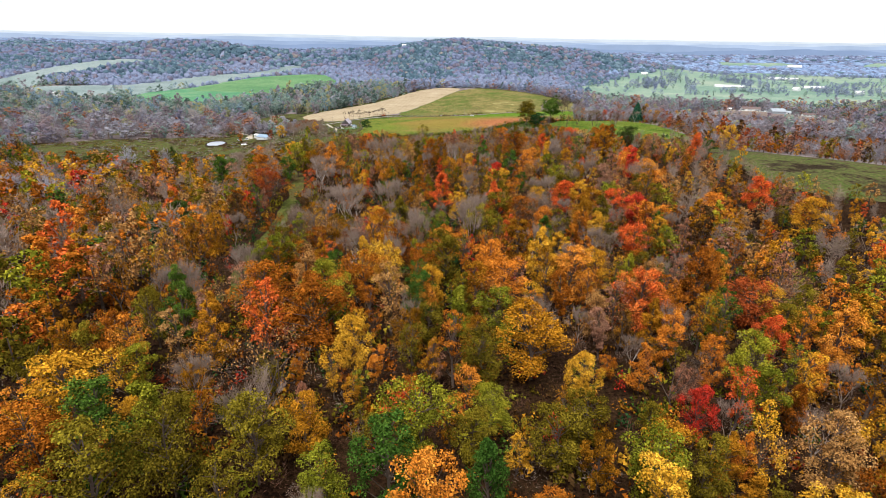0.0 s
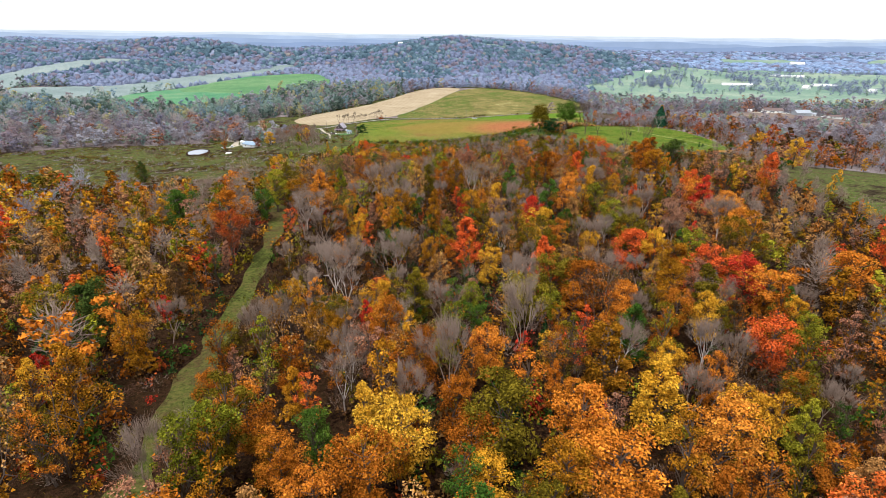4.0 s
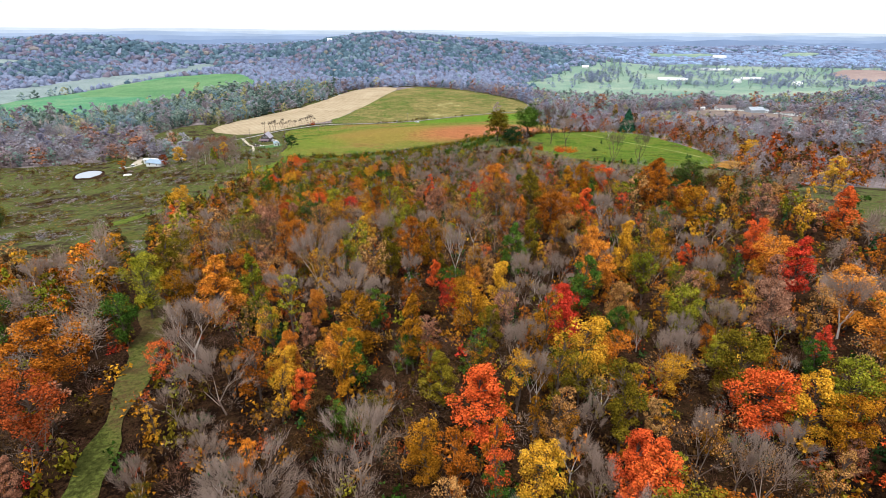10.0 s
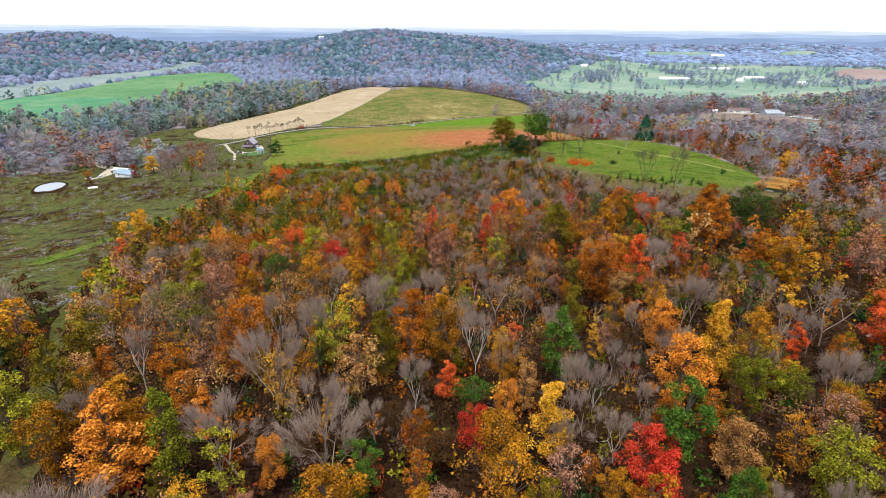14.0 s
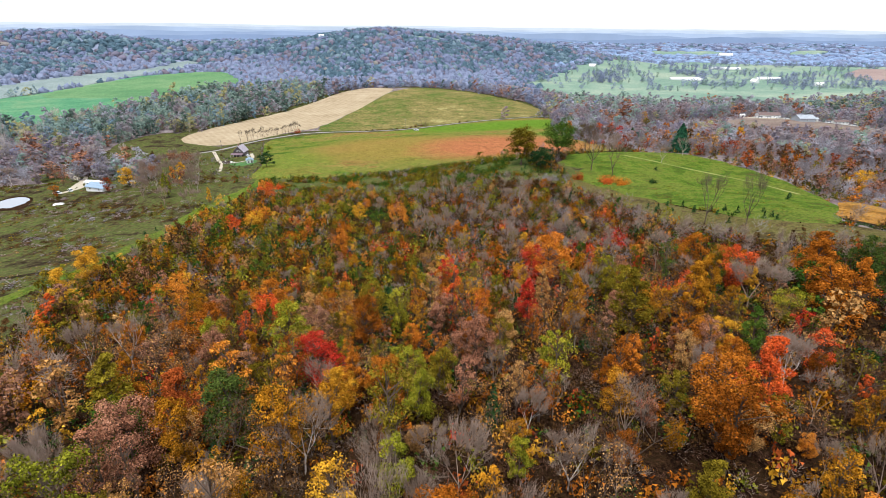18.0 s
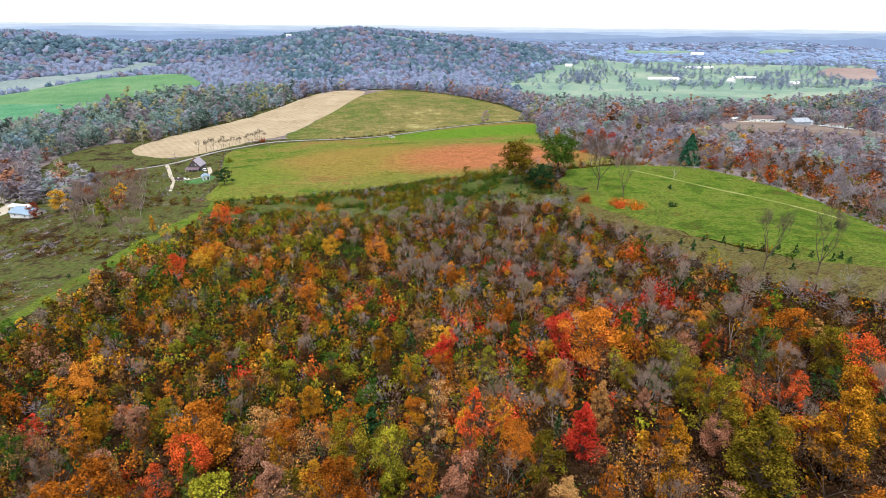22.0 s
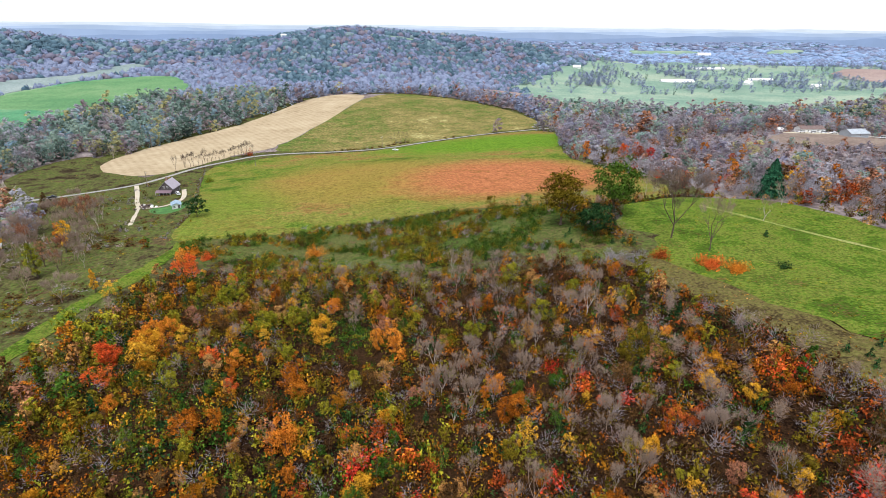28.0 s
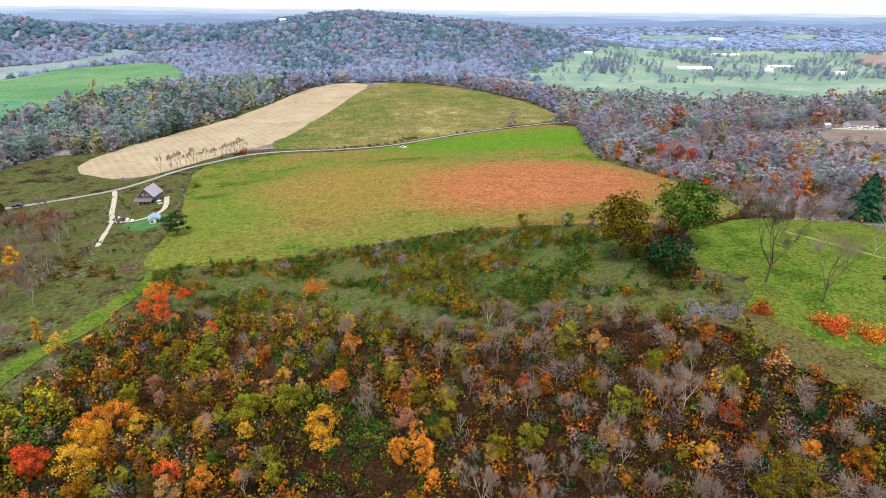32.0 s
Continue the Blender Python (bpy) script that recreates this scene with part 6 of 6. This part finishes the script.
for c, x, y, r in (("orange", 146, 575, 3.6), ("olive", 152, 565, 4.4), ("olive", 158, 560, 3.8), ("redorange", 166, 566, 3.6), ("rustred", 172, 558, 3.4), ("red", 176, 553, 3.2), ("gold", 222, 606, 3.4), ("olive", 208, 573, 4.2), ("gold", 241, 508, 4.6), ("bare", 120, 456, 3.4), ("bare", 124, 449, 3.6),
                   ("rustgold", 190, 500, 3.4), ("orange", 228, 540, 3.2), ("rustred", 205, 520, 3.2), ("darkgreen", 184, 548, 2.6), ("redorange", 180, 575, 3.0), ("pink", 196, 540, 3.6), ("rust", 214, 556, 3.4)):
    grow(c, x, y, r)
for cx, cy, n in ((152, 532, 5), (158, 517, 5), (164, 500, 5), (163, 480, 4), (170, 464, 4), (180, 468, 4)):
    for _ in range(n):
        c, lab = (("red", "low crimson sumac bush in the scrub"), ("redorange", "low red-orange sumac bush in the scrub"), ("rustgold", "low bronze bush in the scrub"), ("orange", "low orange sumac bush in the scrub"), ("olive", "low olive bush in the scrub"))[int(rng.integers(0, 5))]
        sumac(c, lab, cx + rng.normal(0, 5), cy + rng.normal(0, 4), rng.uniform(1.0, 1.9))

# the clump and low hedge beside the road over the rise
for x, y, r, h in ((33, 693, 2.6, 2.2), (38, 697, 2.8, 2.6), (44, 701, 3.0, 3.0), (50, 705, 2.8, 2.6), (14, 687, 1.8, 1.4), (20, 688, 1.8, 1.5), (26, 690, 1.8, 1.4), (84, 716, 1.8, 1.8), (92, 719, 1.6, 1.6)):
    bush("low dark brown bush beside the road", "brown", x, y, r, h, 90)
for x, y, h in ((41, 706, 0.8), (45, 708, 1.0), (49, 709, 0.9), (37, 703, 0.7)):
    lone("bare_tree", "slim leafless sapling beside the road", "tree", F_BARE[0], M_BARK, x, y, 0.6, h, M_BARK, "roadside saplings")

# ---- buildings, vehicles and small works ----
def box(bm, x0, x1, y0, y1, z0, z1):
    v = [bm.verts.new(p) for p in ((x0, y0, z0), (x1, y0, z0), (x1, y1, z0), (x0, y1, z0), (x0, y0, z1), (x1, y0, z1), (x1, y1, z1), (x0, y1, z1))]
    for f in ((3, 2, 1, 0), (4, 5, 6, 7), (0, 1, 5, 4), (1, 2, 6, 5), (2, 3, 7, 6), (3, 0, 4, 7)):
        bm.faces.new([v[i] for i in f])


def boxes(*bb):
    bm = bmesh.new()
    for q in bb:
        box(bm, *q)
    return bm


def gable_walls(w, d, eave, ridge):
    """Walls of a gabled house, gables to the front and back, with real thickness at the foot."""
    bm = bmesh.new()
    ring = [(-w, -d), (w, -d), (w, d), (-w, d)]
    lo = [bm.verts.new((x, y, -0.6)) for x, y in ring]
    hi = [bm.verts.new((x, y, eave)) for x, y in ring]
    a, c = bm.verts.new((0, -d, ridge)), bm.verts.new((0, d, ridge))
    bm.faces.new((lo[0], lo[1], hi[1], a, hi[0]))
    bm.faces.new((lo[2], lo[3], hi[3], c, hi[2]))
    bm.faces.new((lo[1], lo[2], hi[2], hi[1]))
    bm.faces.new((lo[3], lo[0], hi[0], hi[3]))
    bm.faces.new(lo[::-1])
    return bm


def roof_slope(w, d, eave, ridge, side, over=0.45, thick=0.16):
    """One slope of a gabled roof as a slab with overhang and standing seams."""
    bm = bmesh.new()
    k = (ridge - eave) / w
    n = max(3, int(2 * d / 0.6))
    for i in range(n):
        y0, y1 = -d - over + (2 * d + 2 * over) * i / n, -d - over + (2 * d + 2 * over) * (i + 1) / n
        x0, z0, x1, z1 = 0.0, ridge + thick, side * (w + over), eave - k * over + thick
        for ya, yb, up in ((y0, y1 - 0.06, 0.0), (y1 - 0.06, y1, 0.05)):
            v = [bm.verts.new(p) for p in ((x0, ya, z0 + up), (x1, ya, z1 + up), (x1, yb, z1 + up), (x0, yb, z0 + up), (x0, ya, z0 - thick), (x1, ya, z1 - thick), (x1, yb, z1 - thick), (x0, yb, z0 - thick))]
            for f in ((0, 1, 2, 3), (7, 6, 5, 4), (0, 4, 5, 1), (1, 5, 6, 2), (2, 6, 7, 3), (3, 7, 4, 0)):
                bm.faces.new([v[j] for j in f])
    bmesh.ops.recalc_face_normals(bm, faces=bm.faces)
    return bm


M_WHITE = plain("white_siding", (0.78, 0.78, 0.76), 0.6, 0.08, 0.8)
M_TIMBER = plain("dark_timber_siding", (0.10, 0.085, 0.085), 0.8, 0.3, 1.2)
M_ROOFGREY = plain("mauve_grey_metal_roof", (0.36, 0.32, 0.36), 0.45, 0.12, 0.6)
M_PORCH = plain("plum_porch_roof", (0.17, 0.115, 0.135), 0.5, 0.15, 0.8)
M_BROWNROOF = plain("brown_shingle_roof", (0.17, 0.12, 0.11), 0.9, 0.25, 1.5)
M_BLUEROOF = plain("pale_blue_metal_roof", (0.27, 0.36, 0.45), 0.45, 0.12, 0.6)
M_GREYROOF = plain("grey_metal_roof", (0.36, 0.39, 0.42), 0.5, 0.12, 0.6)
M_BRICK = plain("brick_chimney", (0.24, 0.13, 0.10), 0.9, 0.25, 3)
M_WOODPOLE = plain("weathered_pole", (0.20, 0.17, 0.14), 0.9, 0.25, 2)
M_CARWHITE = plain("white_car_paint", (0.80, 0.80, 0.80), 0.25, 0.03, 0.5, 0.0, 0.5)
M_CARBLACK = plain("black_car_paint", (0.02, 0.02, 0.022), 0.25, 0.1, 0.5, 0.0, 0.5)
M_TYRE = plain("black_rubber", (0.02, 0.02, 0.02), 0.9, 0.2, 2)
M_SCRAP = plain("dark_scrap", (0.09, 0.065, 0.06), 0.8, 0.5, 1.0)
M_WIRE = plain("grey_wire", (0.15, 0.15, 0.15), 0.6, 0.1, 2)
M_TARP = plain("white_tarpaulin", (0.82, 0.82, 0.80), 0.5, 0.05, 0.6)
M_WATER, wnt, wbs = nodes_of("sky_greyed_water", 0.03, 1.0)
# pale grey base and raised IOR add to the sky's reflection
wbs.inputs["Base Color"].default_value = (0.30, 0.32, 0.34, 1)
wbs.inputs["IOR"].default_value = 1.6
M_GLASS, gnt, gb = nodes_of("window_glass", 0.08, 0.5)
gb.inputs["Base Color"].default_value = (0.02, 0.025, 0.03, 1)


def window(parent, x, y, z, w, h, axis):
    """A window set in a wall: frame and pane. axis: the wall's normal, x or y, with its sign."""
    s = 1 if axis[0] == "+" else -1
    fr, e = bmesh.new(), 0.09
    for a0, a1, b0, b1 in ((-w / 2, w / 2, 0, e), (-w / 2, w / 2, h - e, h), (-w / 2, -w / 2 + e, e, h - e), (w / 2 - e, w / 2, e, h - e), (-e / 3, e / 3, e, h - e)):
        if axis[1] == "y":
            box(fr, x + a0, x + a1, min(y, y + s * 0.08), max(y, y + s * 0.08), z + b0, z + b1)
        else:
            box(fr, min(x, x + s * 0.08), max(x, x + s * 0.08), y + a0, y + a1, z + b0, z + b1)
    f = part("window", fr, M_WHITE, parent)
    g = boxes((x - w / 2 + e, x + w / 2 - e, min(y, y + s * 0.03), max(y, y + s * 0.03), z + e, z + h - e)) if axis[1] == "y" else boxes((min(x, x + s * 0.03), max(x, x + s * 0.03), y - w / 2 + e, y + w / 2 - e, z + e, z + h - e))
    part("pane", g, M_GLASS, f)


def building(name, label, category, x, y, turn, w, d, eave, ridge, wall, roof, windows=2, door=True):
    """A gabled building: walls, two roof slopes, windows and a door; half width w, half depth d."""
    root = new(name)
    root.matrix_basis = pose(x, y, float(land(x, y)), 0, 0, turn)
    part("wall", gable_walls(w, d, eave, ridge), wall, root)
    for s in (-1, 1):
        part("roof", roof_slope(w, d, eave, ridge, s), roof, root)
    for i in range(windows):
        u = -d + 2 * d * (i + 0.5) / windows
        for s, ax in ((-1, "-x"), (1, "+x")):
            window(root, s * w, u, min(1.0, eave - 1.6), 1.1, 1.2, ax)
    window(root, -w * 0.45, -d, min(1.0, eave - 1.6), 1.0, 1.2, "-y")
    if door:
        part("door", boxes((w * 0.3, w * 0.3 + 0.95, -d - 0.07, -d + 0.0, 0, 2.05)), M_TIMBER if wall is M_WHITE else M_WHITE, root)
    return tagged(root, label, category)


# the farmhouse with its porch and chimney
house = building("farmhouse", "dark timber farmhouse with a mauve-grey metal roof", "house", -99, 574, -8, 4.6, 6.2, 4.6, 9.4, M_TIMBER, M_ROOFGREY, 3)
house.matrix_basis = house.matrix_basis @ Matrix.Scale(0.79, 4)
window(house, -1.2, -6.2, 5.0, 1.0, 1.3, "-y")
window(house, 1.2, -6.2, 5.0, 1.0, 1.3, "-y")
pr = bmesh.new()
v = [pr.verts.new(p) for p in ((-6.4, -9.6, 2.5), (4.2, -9.6, 2.5), (4.2, -6.15, 3.6), (-6.4, -6.15, 3.6), (-6.4, -9.6, 2.34), (4.2, -9.6, 2.34), (4.2, -6.15, 3.44), (-6.4, -6.15, 3.44))]
for f in ((0, 1, 2, 3), (7, 6, 5, 4), (0, 4, 5, 1), (1, 5, 6, 2), (2, 6, 7, 3), (3, 7, 4, 0)):
    pr.faces.new([v[i] for i in f])
part("porch_roof", pr, M_PORCH, house, "plum-coloured porch roof")
part("porch_floor", boxes((-6.2, 4.0, -9.3, -6.22, -0.5, 0.3)), M_WOODPOLE, house)
for px_ in (-6.1, -3.6, -1.1, 1.4, 3.8):
    part("porch_post", boxes((px_ - 0.08, px_ + 0.08, -9.3, -9.14, 0.3, 2.4)), M_WHITE, house)
part("chimney", boxes((-2.6, -1.7, 1.2, 2.1, 5.5, 10.6)), M_BRICK, house, "brick chimney")
part("dormer", boxes((4.3, 6.0, -5.5, -2.0, 0, 2.6)), M_TIMBER, house, "low side wing")

shed = building("garden_shed", "small white garden shed with a pale roof", "shed", -84, 528, 15, 1.9, 2.6, 2.2, 3.1, M_WHITE, M_BLUEROOF, 1)
# the yard by the old field
building("machine_shed", "low shed with a pale blue metal roof", "shed", -158, 489, 62, 4.2, 6.5, 2.4, 4.0, M_WHITE, M_BLUEROOF, 2)
building("mobile_home", "white mobile home in the yard", "house", -166, 501, 70, 2.1, 5.5, 2.6, 3.3, M_WHITE, M_TARP, 3)
building("garden_shed", "small white shed beside the yard", "shed", -143, 492, 20, 1.3, 1.6, 2.0, 2.6, M_WHITE, M_TARP, 1)
# houses along the valley road
building("bungalow", "long white bungalow with a brown roof", "house", 336, 606, 82, 4.0, 9.0, 2.8, 4.6, M_WHITE, M_BROWNROOF, 5)
building("barn", "grey metal-roofed barn beside the road", "barn", 352, 584, 88, 5.0, 7.0, 2.8, 5.2, M_GREYROOF, M_GREYROOF, 1)
building("mobile_home", "pale mobile home beside the road", "house", 385, 582, 84, 2.2, 6.0, 2.6, 3.6, M_WHITE, M_BROWNROOF, 4)
building("garden_shed", "small white shed beside the road", "shed", 368, 590, 80, 1.6, 2.0, 2.2, 3.2, M_WHITE, M_GREYROOF, 1)
building("garden_shed", "small white shed beside the bungalow", "shed", 316, 612, 80, 1.4, 1.8, 2.0, 2.8, M_WHITE, M_TARP, 1)
# farm buildings far across the valley
for nm, lb, ct, x, y, tn, w, d, e, r, wl, rf in (
        ("barn", "large white barn across the valley", "barn", 812, 1096, 70, 5, 8, 5, 9, M_WHITE, M_TARP),
        ("poultry_house", "long low white poultry house", "barn", 600, 1180, 78, 6.5, 29, 3.5, 6.5, M_WHITE, M_TARP),
        ("poultry_house", "long low white poultry house", "barn", 815, 1234, 78, 6.5, 24, 3.5, 6.5, M_WHITE, M_TARP),
        ("poultry_house", "long low white poultry house", "barn", 940, 1570, 80, 8, 40, 4, 7, M_WHITE, M_TARP),
        ("cottage", "small white gabled cottage across the valley", "house", 723, 1150, 15, 5, 6, 5, 9, M_WHITE, M_TARP),
        ("cottage", "small white cottage among the pastures", "house", 472, 1329, 70, 4, 7, 4, 7, M_WHITE, M_TARP),
        ("barn", "white barn on the far pasture", "barn", 1267, 2060, 75, 11, 22, 8, 14, M_WHITE, M_TARP),
        ("barn", "large white barn at the valley's edge", "barn", -556, 812, 60, 7.5, 9, 6.5, 11.5, M_WHITE, M_TARP),
        ("garden_shed", "small white shed beside the valley barn", "shed", -592, 806, 60, 3, 4, 3, 5, M_WHITE, M_TARP),
        ("cottage", "pale cottage among the hilltop woods", "house", -96, 1436, 80, 3, 5, 8, 10, M_WHITE, M_TARP)):
    building(nm, lb, ct, x, y, tn, w, d, e, r, wl, rf, 3)


def wheel_bm(x, y, r=0.36, w=0.22):
    bm = bmesh.new()
    bmesh.ops.create_cone(bm, cap_ends=True, segments=14, radius1=r, radius2=r, depth=w, matrix=pose(x, y, r, 90, 0, 90))
    return bm


def vehicle(name, label, paint, x, y, turn, pickup=False, z=0.3):
    """A car or pickup, nose along +y: body, cabin with glass, four wheels."""
    root = new(name)
    root.matrix_basis = pose(x, y, float(land(x, y)) + z, 0, 0, turn)
    bd = bmesh.new()
    prof = [(-2.4, 0.35), (-2.4, 0.95), (-0.3 if pickup else -2.2, 1.0), (1.0, 1.0), (2.2, 0.85), (2.4, 0.7), (2.4, 0.35)]
    l = [bd.verts.new((-0.9, a, b_)) for a, b_ in prof]
    r_ = [bd.verts.new((0.9, a, b_)) for a, b_ in prof]
    bd.faces.new(l)
    bd.faces.new(r_[::-1])
    for i in range(len(prof)):
        j = (i + 1) % len(prof)
        bd.faces.new((l[i], r_[i], r_[j], l[j]))
    bmesh.ops.bevel(bd, geom=bd.edges[:], offset=0.06, segments=2, affect='EDGES')
    bmesh.ops.recalc_face_normals(bd, faces=bd.faces)
    body = part("body", bd, paint, root)
    cb = bmesh.new()
    y0, y1 = (-0.4, 1.3) if pickup else (-2.1, 1.2)
    lo = [cb.verts.new(p) for p in ((-0.85, y0, 0.98), (0.85, y0, 0.98), (0.85, y1, 0.98), (-0.85, y1, 0.98))]
    hi = [cb.verts.new(p) for p in ((-0.7, y0 + 0.25, 1.6), (0.7, y0 + 0.25, 1.6), (0.7, y1 - 0.7, 1.6), (-0.7, y1 - 0.7, 1.6))]
    for i in range(4):
        cb.faces.new((lo[i], lo[(i + 1) % 4], hi[(i + 1) % 4], hi[i]))
    cb.faces.new(hi)
    part("cabin_glass", cb, M_GLASS, root)
    part("cabin_roof", boxes((-0.72, 0.72, y0 + 0.2, y1 - 0.66, 1.6, 1.66)), paint, root)
    for wx in (-0.85, 0.85):
        for wy in (-1.5, 1.5):
            part("wheel", wheel_bm(wx, wy), M_TYRE, root)
    return tagged(root, label, "car")


vehicle("pickup_truck", "white pickup truck parked on the hay meadow", M_CARWHITE, 36, 668, 70, True, 0.12)
vehicle("pickup_truck", "black pickup truck on the country road", M_CARBLACK, -163, 584, -70, True)
vehicle("van", "white van parked beside the farmhouse", M_CARWHITE, -92.5, 564, 25)
for x, y, t in ((324, 600, 80), (330, 597, 85), (338, 596, 75), (345, 594, 80), (372, 580, 90), (395, 578, 85)):
    vehicle("car", "white car parked beside the valley road", M_CARWHITE, x, y, t)
for x, y, t in ((-176, 492, 40), (-181, 488, 70), (-170, 506, 20)):
    vehicle("car", "white car parked in the yard", M_CARWHITE, x, y, t, z=0.15)
patch("gravel_apron", rounded([(308, 606), (320, 594), (350, 588), (400, 574), (404, 580), (356, 598), (330, 606)], 1, 1), M_GRAVEL, 0.25, 4, "pale gravel apron beside the road", "driveway")
ribbon("yard_drive", [(-205, 548), (-190, 528), (-180, 518), (-178, 506), (-172, 498), (-180, 488)], 3.6, M_GRAVEL, 0.3, "pale gravel drive into the yard", "driveway", 0.25)
POND = rounded([(-200, 461), (-205, 476), (-200, 485), (-191, 482), (-188, 472), (-185, 460), (-191, 462), (-195, 465)], 2, 0.5)
bank = patch("pond_bank", rounded([(-201, 459), (-206, 476), (-201, 487), (-190, 483), (-186, 472), (-183, 458), (-191, 460)], 2, 0.8), M_FLOOR, 0.22, 2, "dark muddy bank round the farm pond", "bank")
pond = patch("pond", POND, M_WATER, 0.5, 2, "small farm pond that mirrors the white sky", "water")
level = float(land(-196, 472)) + 0.55
for w_ in pond.data.vertices:
    w_.co.z = level
for w_ in bank.data.vertices:
    w_.co.z = max(w_.co.z, level + 0.12 if not inside(np.array(w_.co.x), np.array(w_.co.y), POND) else w_.co.z - 0.6)
tarp = bmesh.new()
bmesh.ops.create_grid(tarp, x_segments=8, y_segments=5, size=1.0)
for w_ in tarp.verts:
    w_.co = (w_.co.x * 2.6, w_.co.y * 1.6, 0.7 + 0.25 * noise.noise(w_.co * 2) - 0.5 * (abs(w_.co.x) > 0.95 or abs(w_.co.y) > 0.95))
tp_ = part("tarpaulin", tarp, M_TARP)
tp_.matrix_basis = pose(-168, 463, float(land(-168, 463)), 0, 0, 20)
tagged(tp_, "white tarpaulin over a heap in the grass", "tarpaulin")
# scrap and firewood heap in the farmhouse yard
heap = new("scrap_heap")
heap.matrix_basis = pose(-99.5, 536, float(land(-99.5, 536)))
for i in range(26):
    bm = boxes((-rng.uniform(0.3, 0.9), rng.uniform(0.3, 0.9), -rng.uniform(0.2, 0.6), rng.uniform(0.2, 0.6), -0.1, rng.uniform(0.3, 0.8)))
    o = part("board" if i % 3 else "crate", bm, M_SCRAP if i % 4 else M_TARP, heap)
    o.matrix_basis = pose(rng.normal(0, 1.9), rng.normal(0, 2.2), rng.uniform(-0.1, 0.5), rng.uniform(-20, 20), rng.uniform(-20, 20), rng.uniform(0, 180))
tagged(heap, "dark heap of scrap and firewood in the yard", "heap")


def pole(x, y, h=9.5):
    root = new("power_pole")
    root.matrix_basis = pose(x, y, float(land(x, y)) - 0.4, 0, 0, 40)
    bm = bmesh.new()
    bmesh.ops.create_cone(bm, cap_ends=True, segments=10, radius1=0.17, radius2=0.11, depth=h, matrix=pose(0, 0, h / 2))
    part("pole", bm, M_WOODPOLE, root)
    part("crossarm", boxes((-1.2, 1.2, -0.06, 0.06, h - 0.9, h - 0.78)), M_WOODPOLE, root)
    for u in (-1.05, -0.4, 0.4, 1.05):
        part("insulator", boxes((u - 0.05, u + 0.05, -0.05, 0.05, h - 0.78, h - 0.6)), M_WHITE, root)
    tagged(root, "weathered wooden power pole with a crossarm", "power pole", "power poles along the road")


for x, y in ((-118, 598), (-62, 640), (28, 688), (-176, 572), (318, 608)):
    pole(x, y)

# wire fence along the hay meadow's edge
fence = new("fence")
line = [(-76, 478), (-73, 510), (-79, 545), (-87, 592), (-95, 646)]
pts = [Vector(p) for p in rounded(line, 2, 0, False)]
posts = []
for a, c in zip(pts, pts[1:]):
    n = max(1, int((c - a).length / 4))
    posts += [a.lerp(c, i / n) for i in range(n)]
for p in posts:
    z = float(land(p.x, p.y))
    part("post", boxes((p.x - 0.07, p.x + 0.07, p.y - 0.07, p.y + 0.07, z - 0.3, z + 1.25)), M_WOODPOLE, fence)
for hgt in (0.5, 0.85, 1.15):
    bm = bmesh.new()
    for a, c in zip(posts, posts[1:]):
        za, zc_ = float(land(a.x, a.y)) + hgt, float(land(c.x, c.y)) + hgt
        q = [bm.verts.new(p) for p in ((a.x, a.y, za), (c.x, c.y, zc_), (c.x, c.y, zc_ + 0.02), (a.x, a.y, za + 0.02))]
        bm.faces.new(q)
    part("wire", bm, M_WIRE, fence)
tagged(fence, "wire fence with wooden posts along the hay meadow", "fence")
hedge = Grove()
for p in posts:
    for _ in range(3):
        x, y = p.x + rng.normal(-0.6, 0.7), p.y + rng.normal(0, 1.4)
        hedge.add(U_SHRUB[int(rng.integers(0, 3))], None, LEAF[("brown", "olive", "mauve")[int(rng.integers(0, 3))]], x, y, float(land(x, y)) - 0.1, 0.7, 0.7)
for x, y in [(44 + rng.normal(0, 4), 706 + rng.normal(0, 1.5)) for _ in range(26)] + [(2 + 14 * rng.normal(0, 1), 684 + rng.normal(0, 1.0)) for _ in range(40)] + [(-25 + 68 * rng.random(), 478 + rng.normal(0, 1.6)) for _ in range(130)] + [(-125 + rng.normal(0, 12), 555 + rng.normal(0, 18)) for _ in range(120)] + [(-100 + rng.normal(0, 10), 500 + rng.normal(0, 8)) for _ in range(60)]:
    s = rng.uniform(0.6, 1.3)
    hedge.add(U_SHRUB[int(rng.integers(0, 3))], None, LEAF[("brown", "brown", "olive", "mauve", "darkgreen")[int(rng.integers(0, 5))]], x, y, float(land(x, y)) - 0.1, s, s)
hedge.link("hedge", "dull brown weeds and hedge along the fences", "hedge")
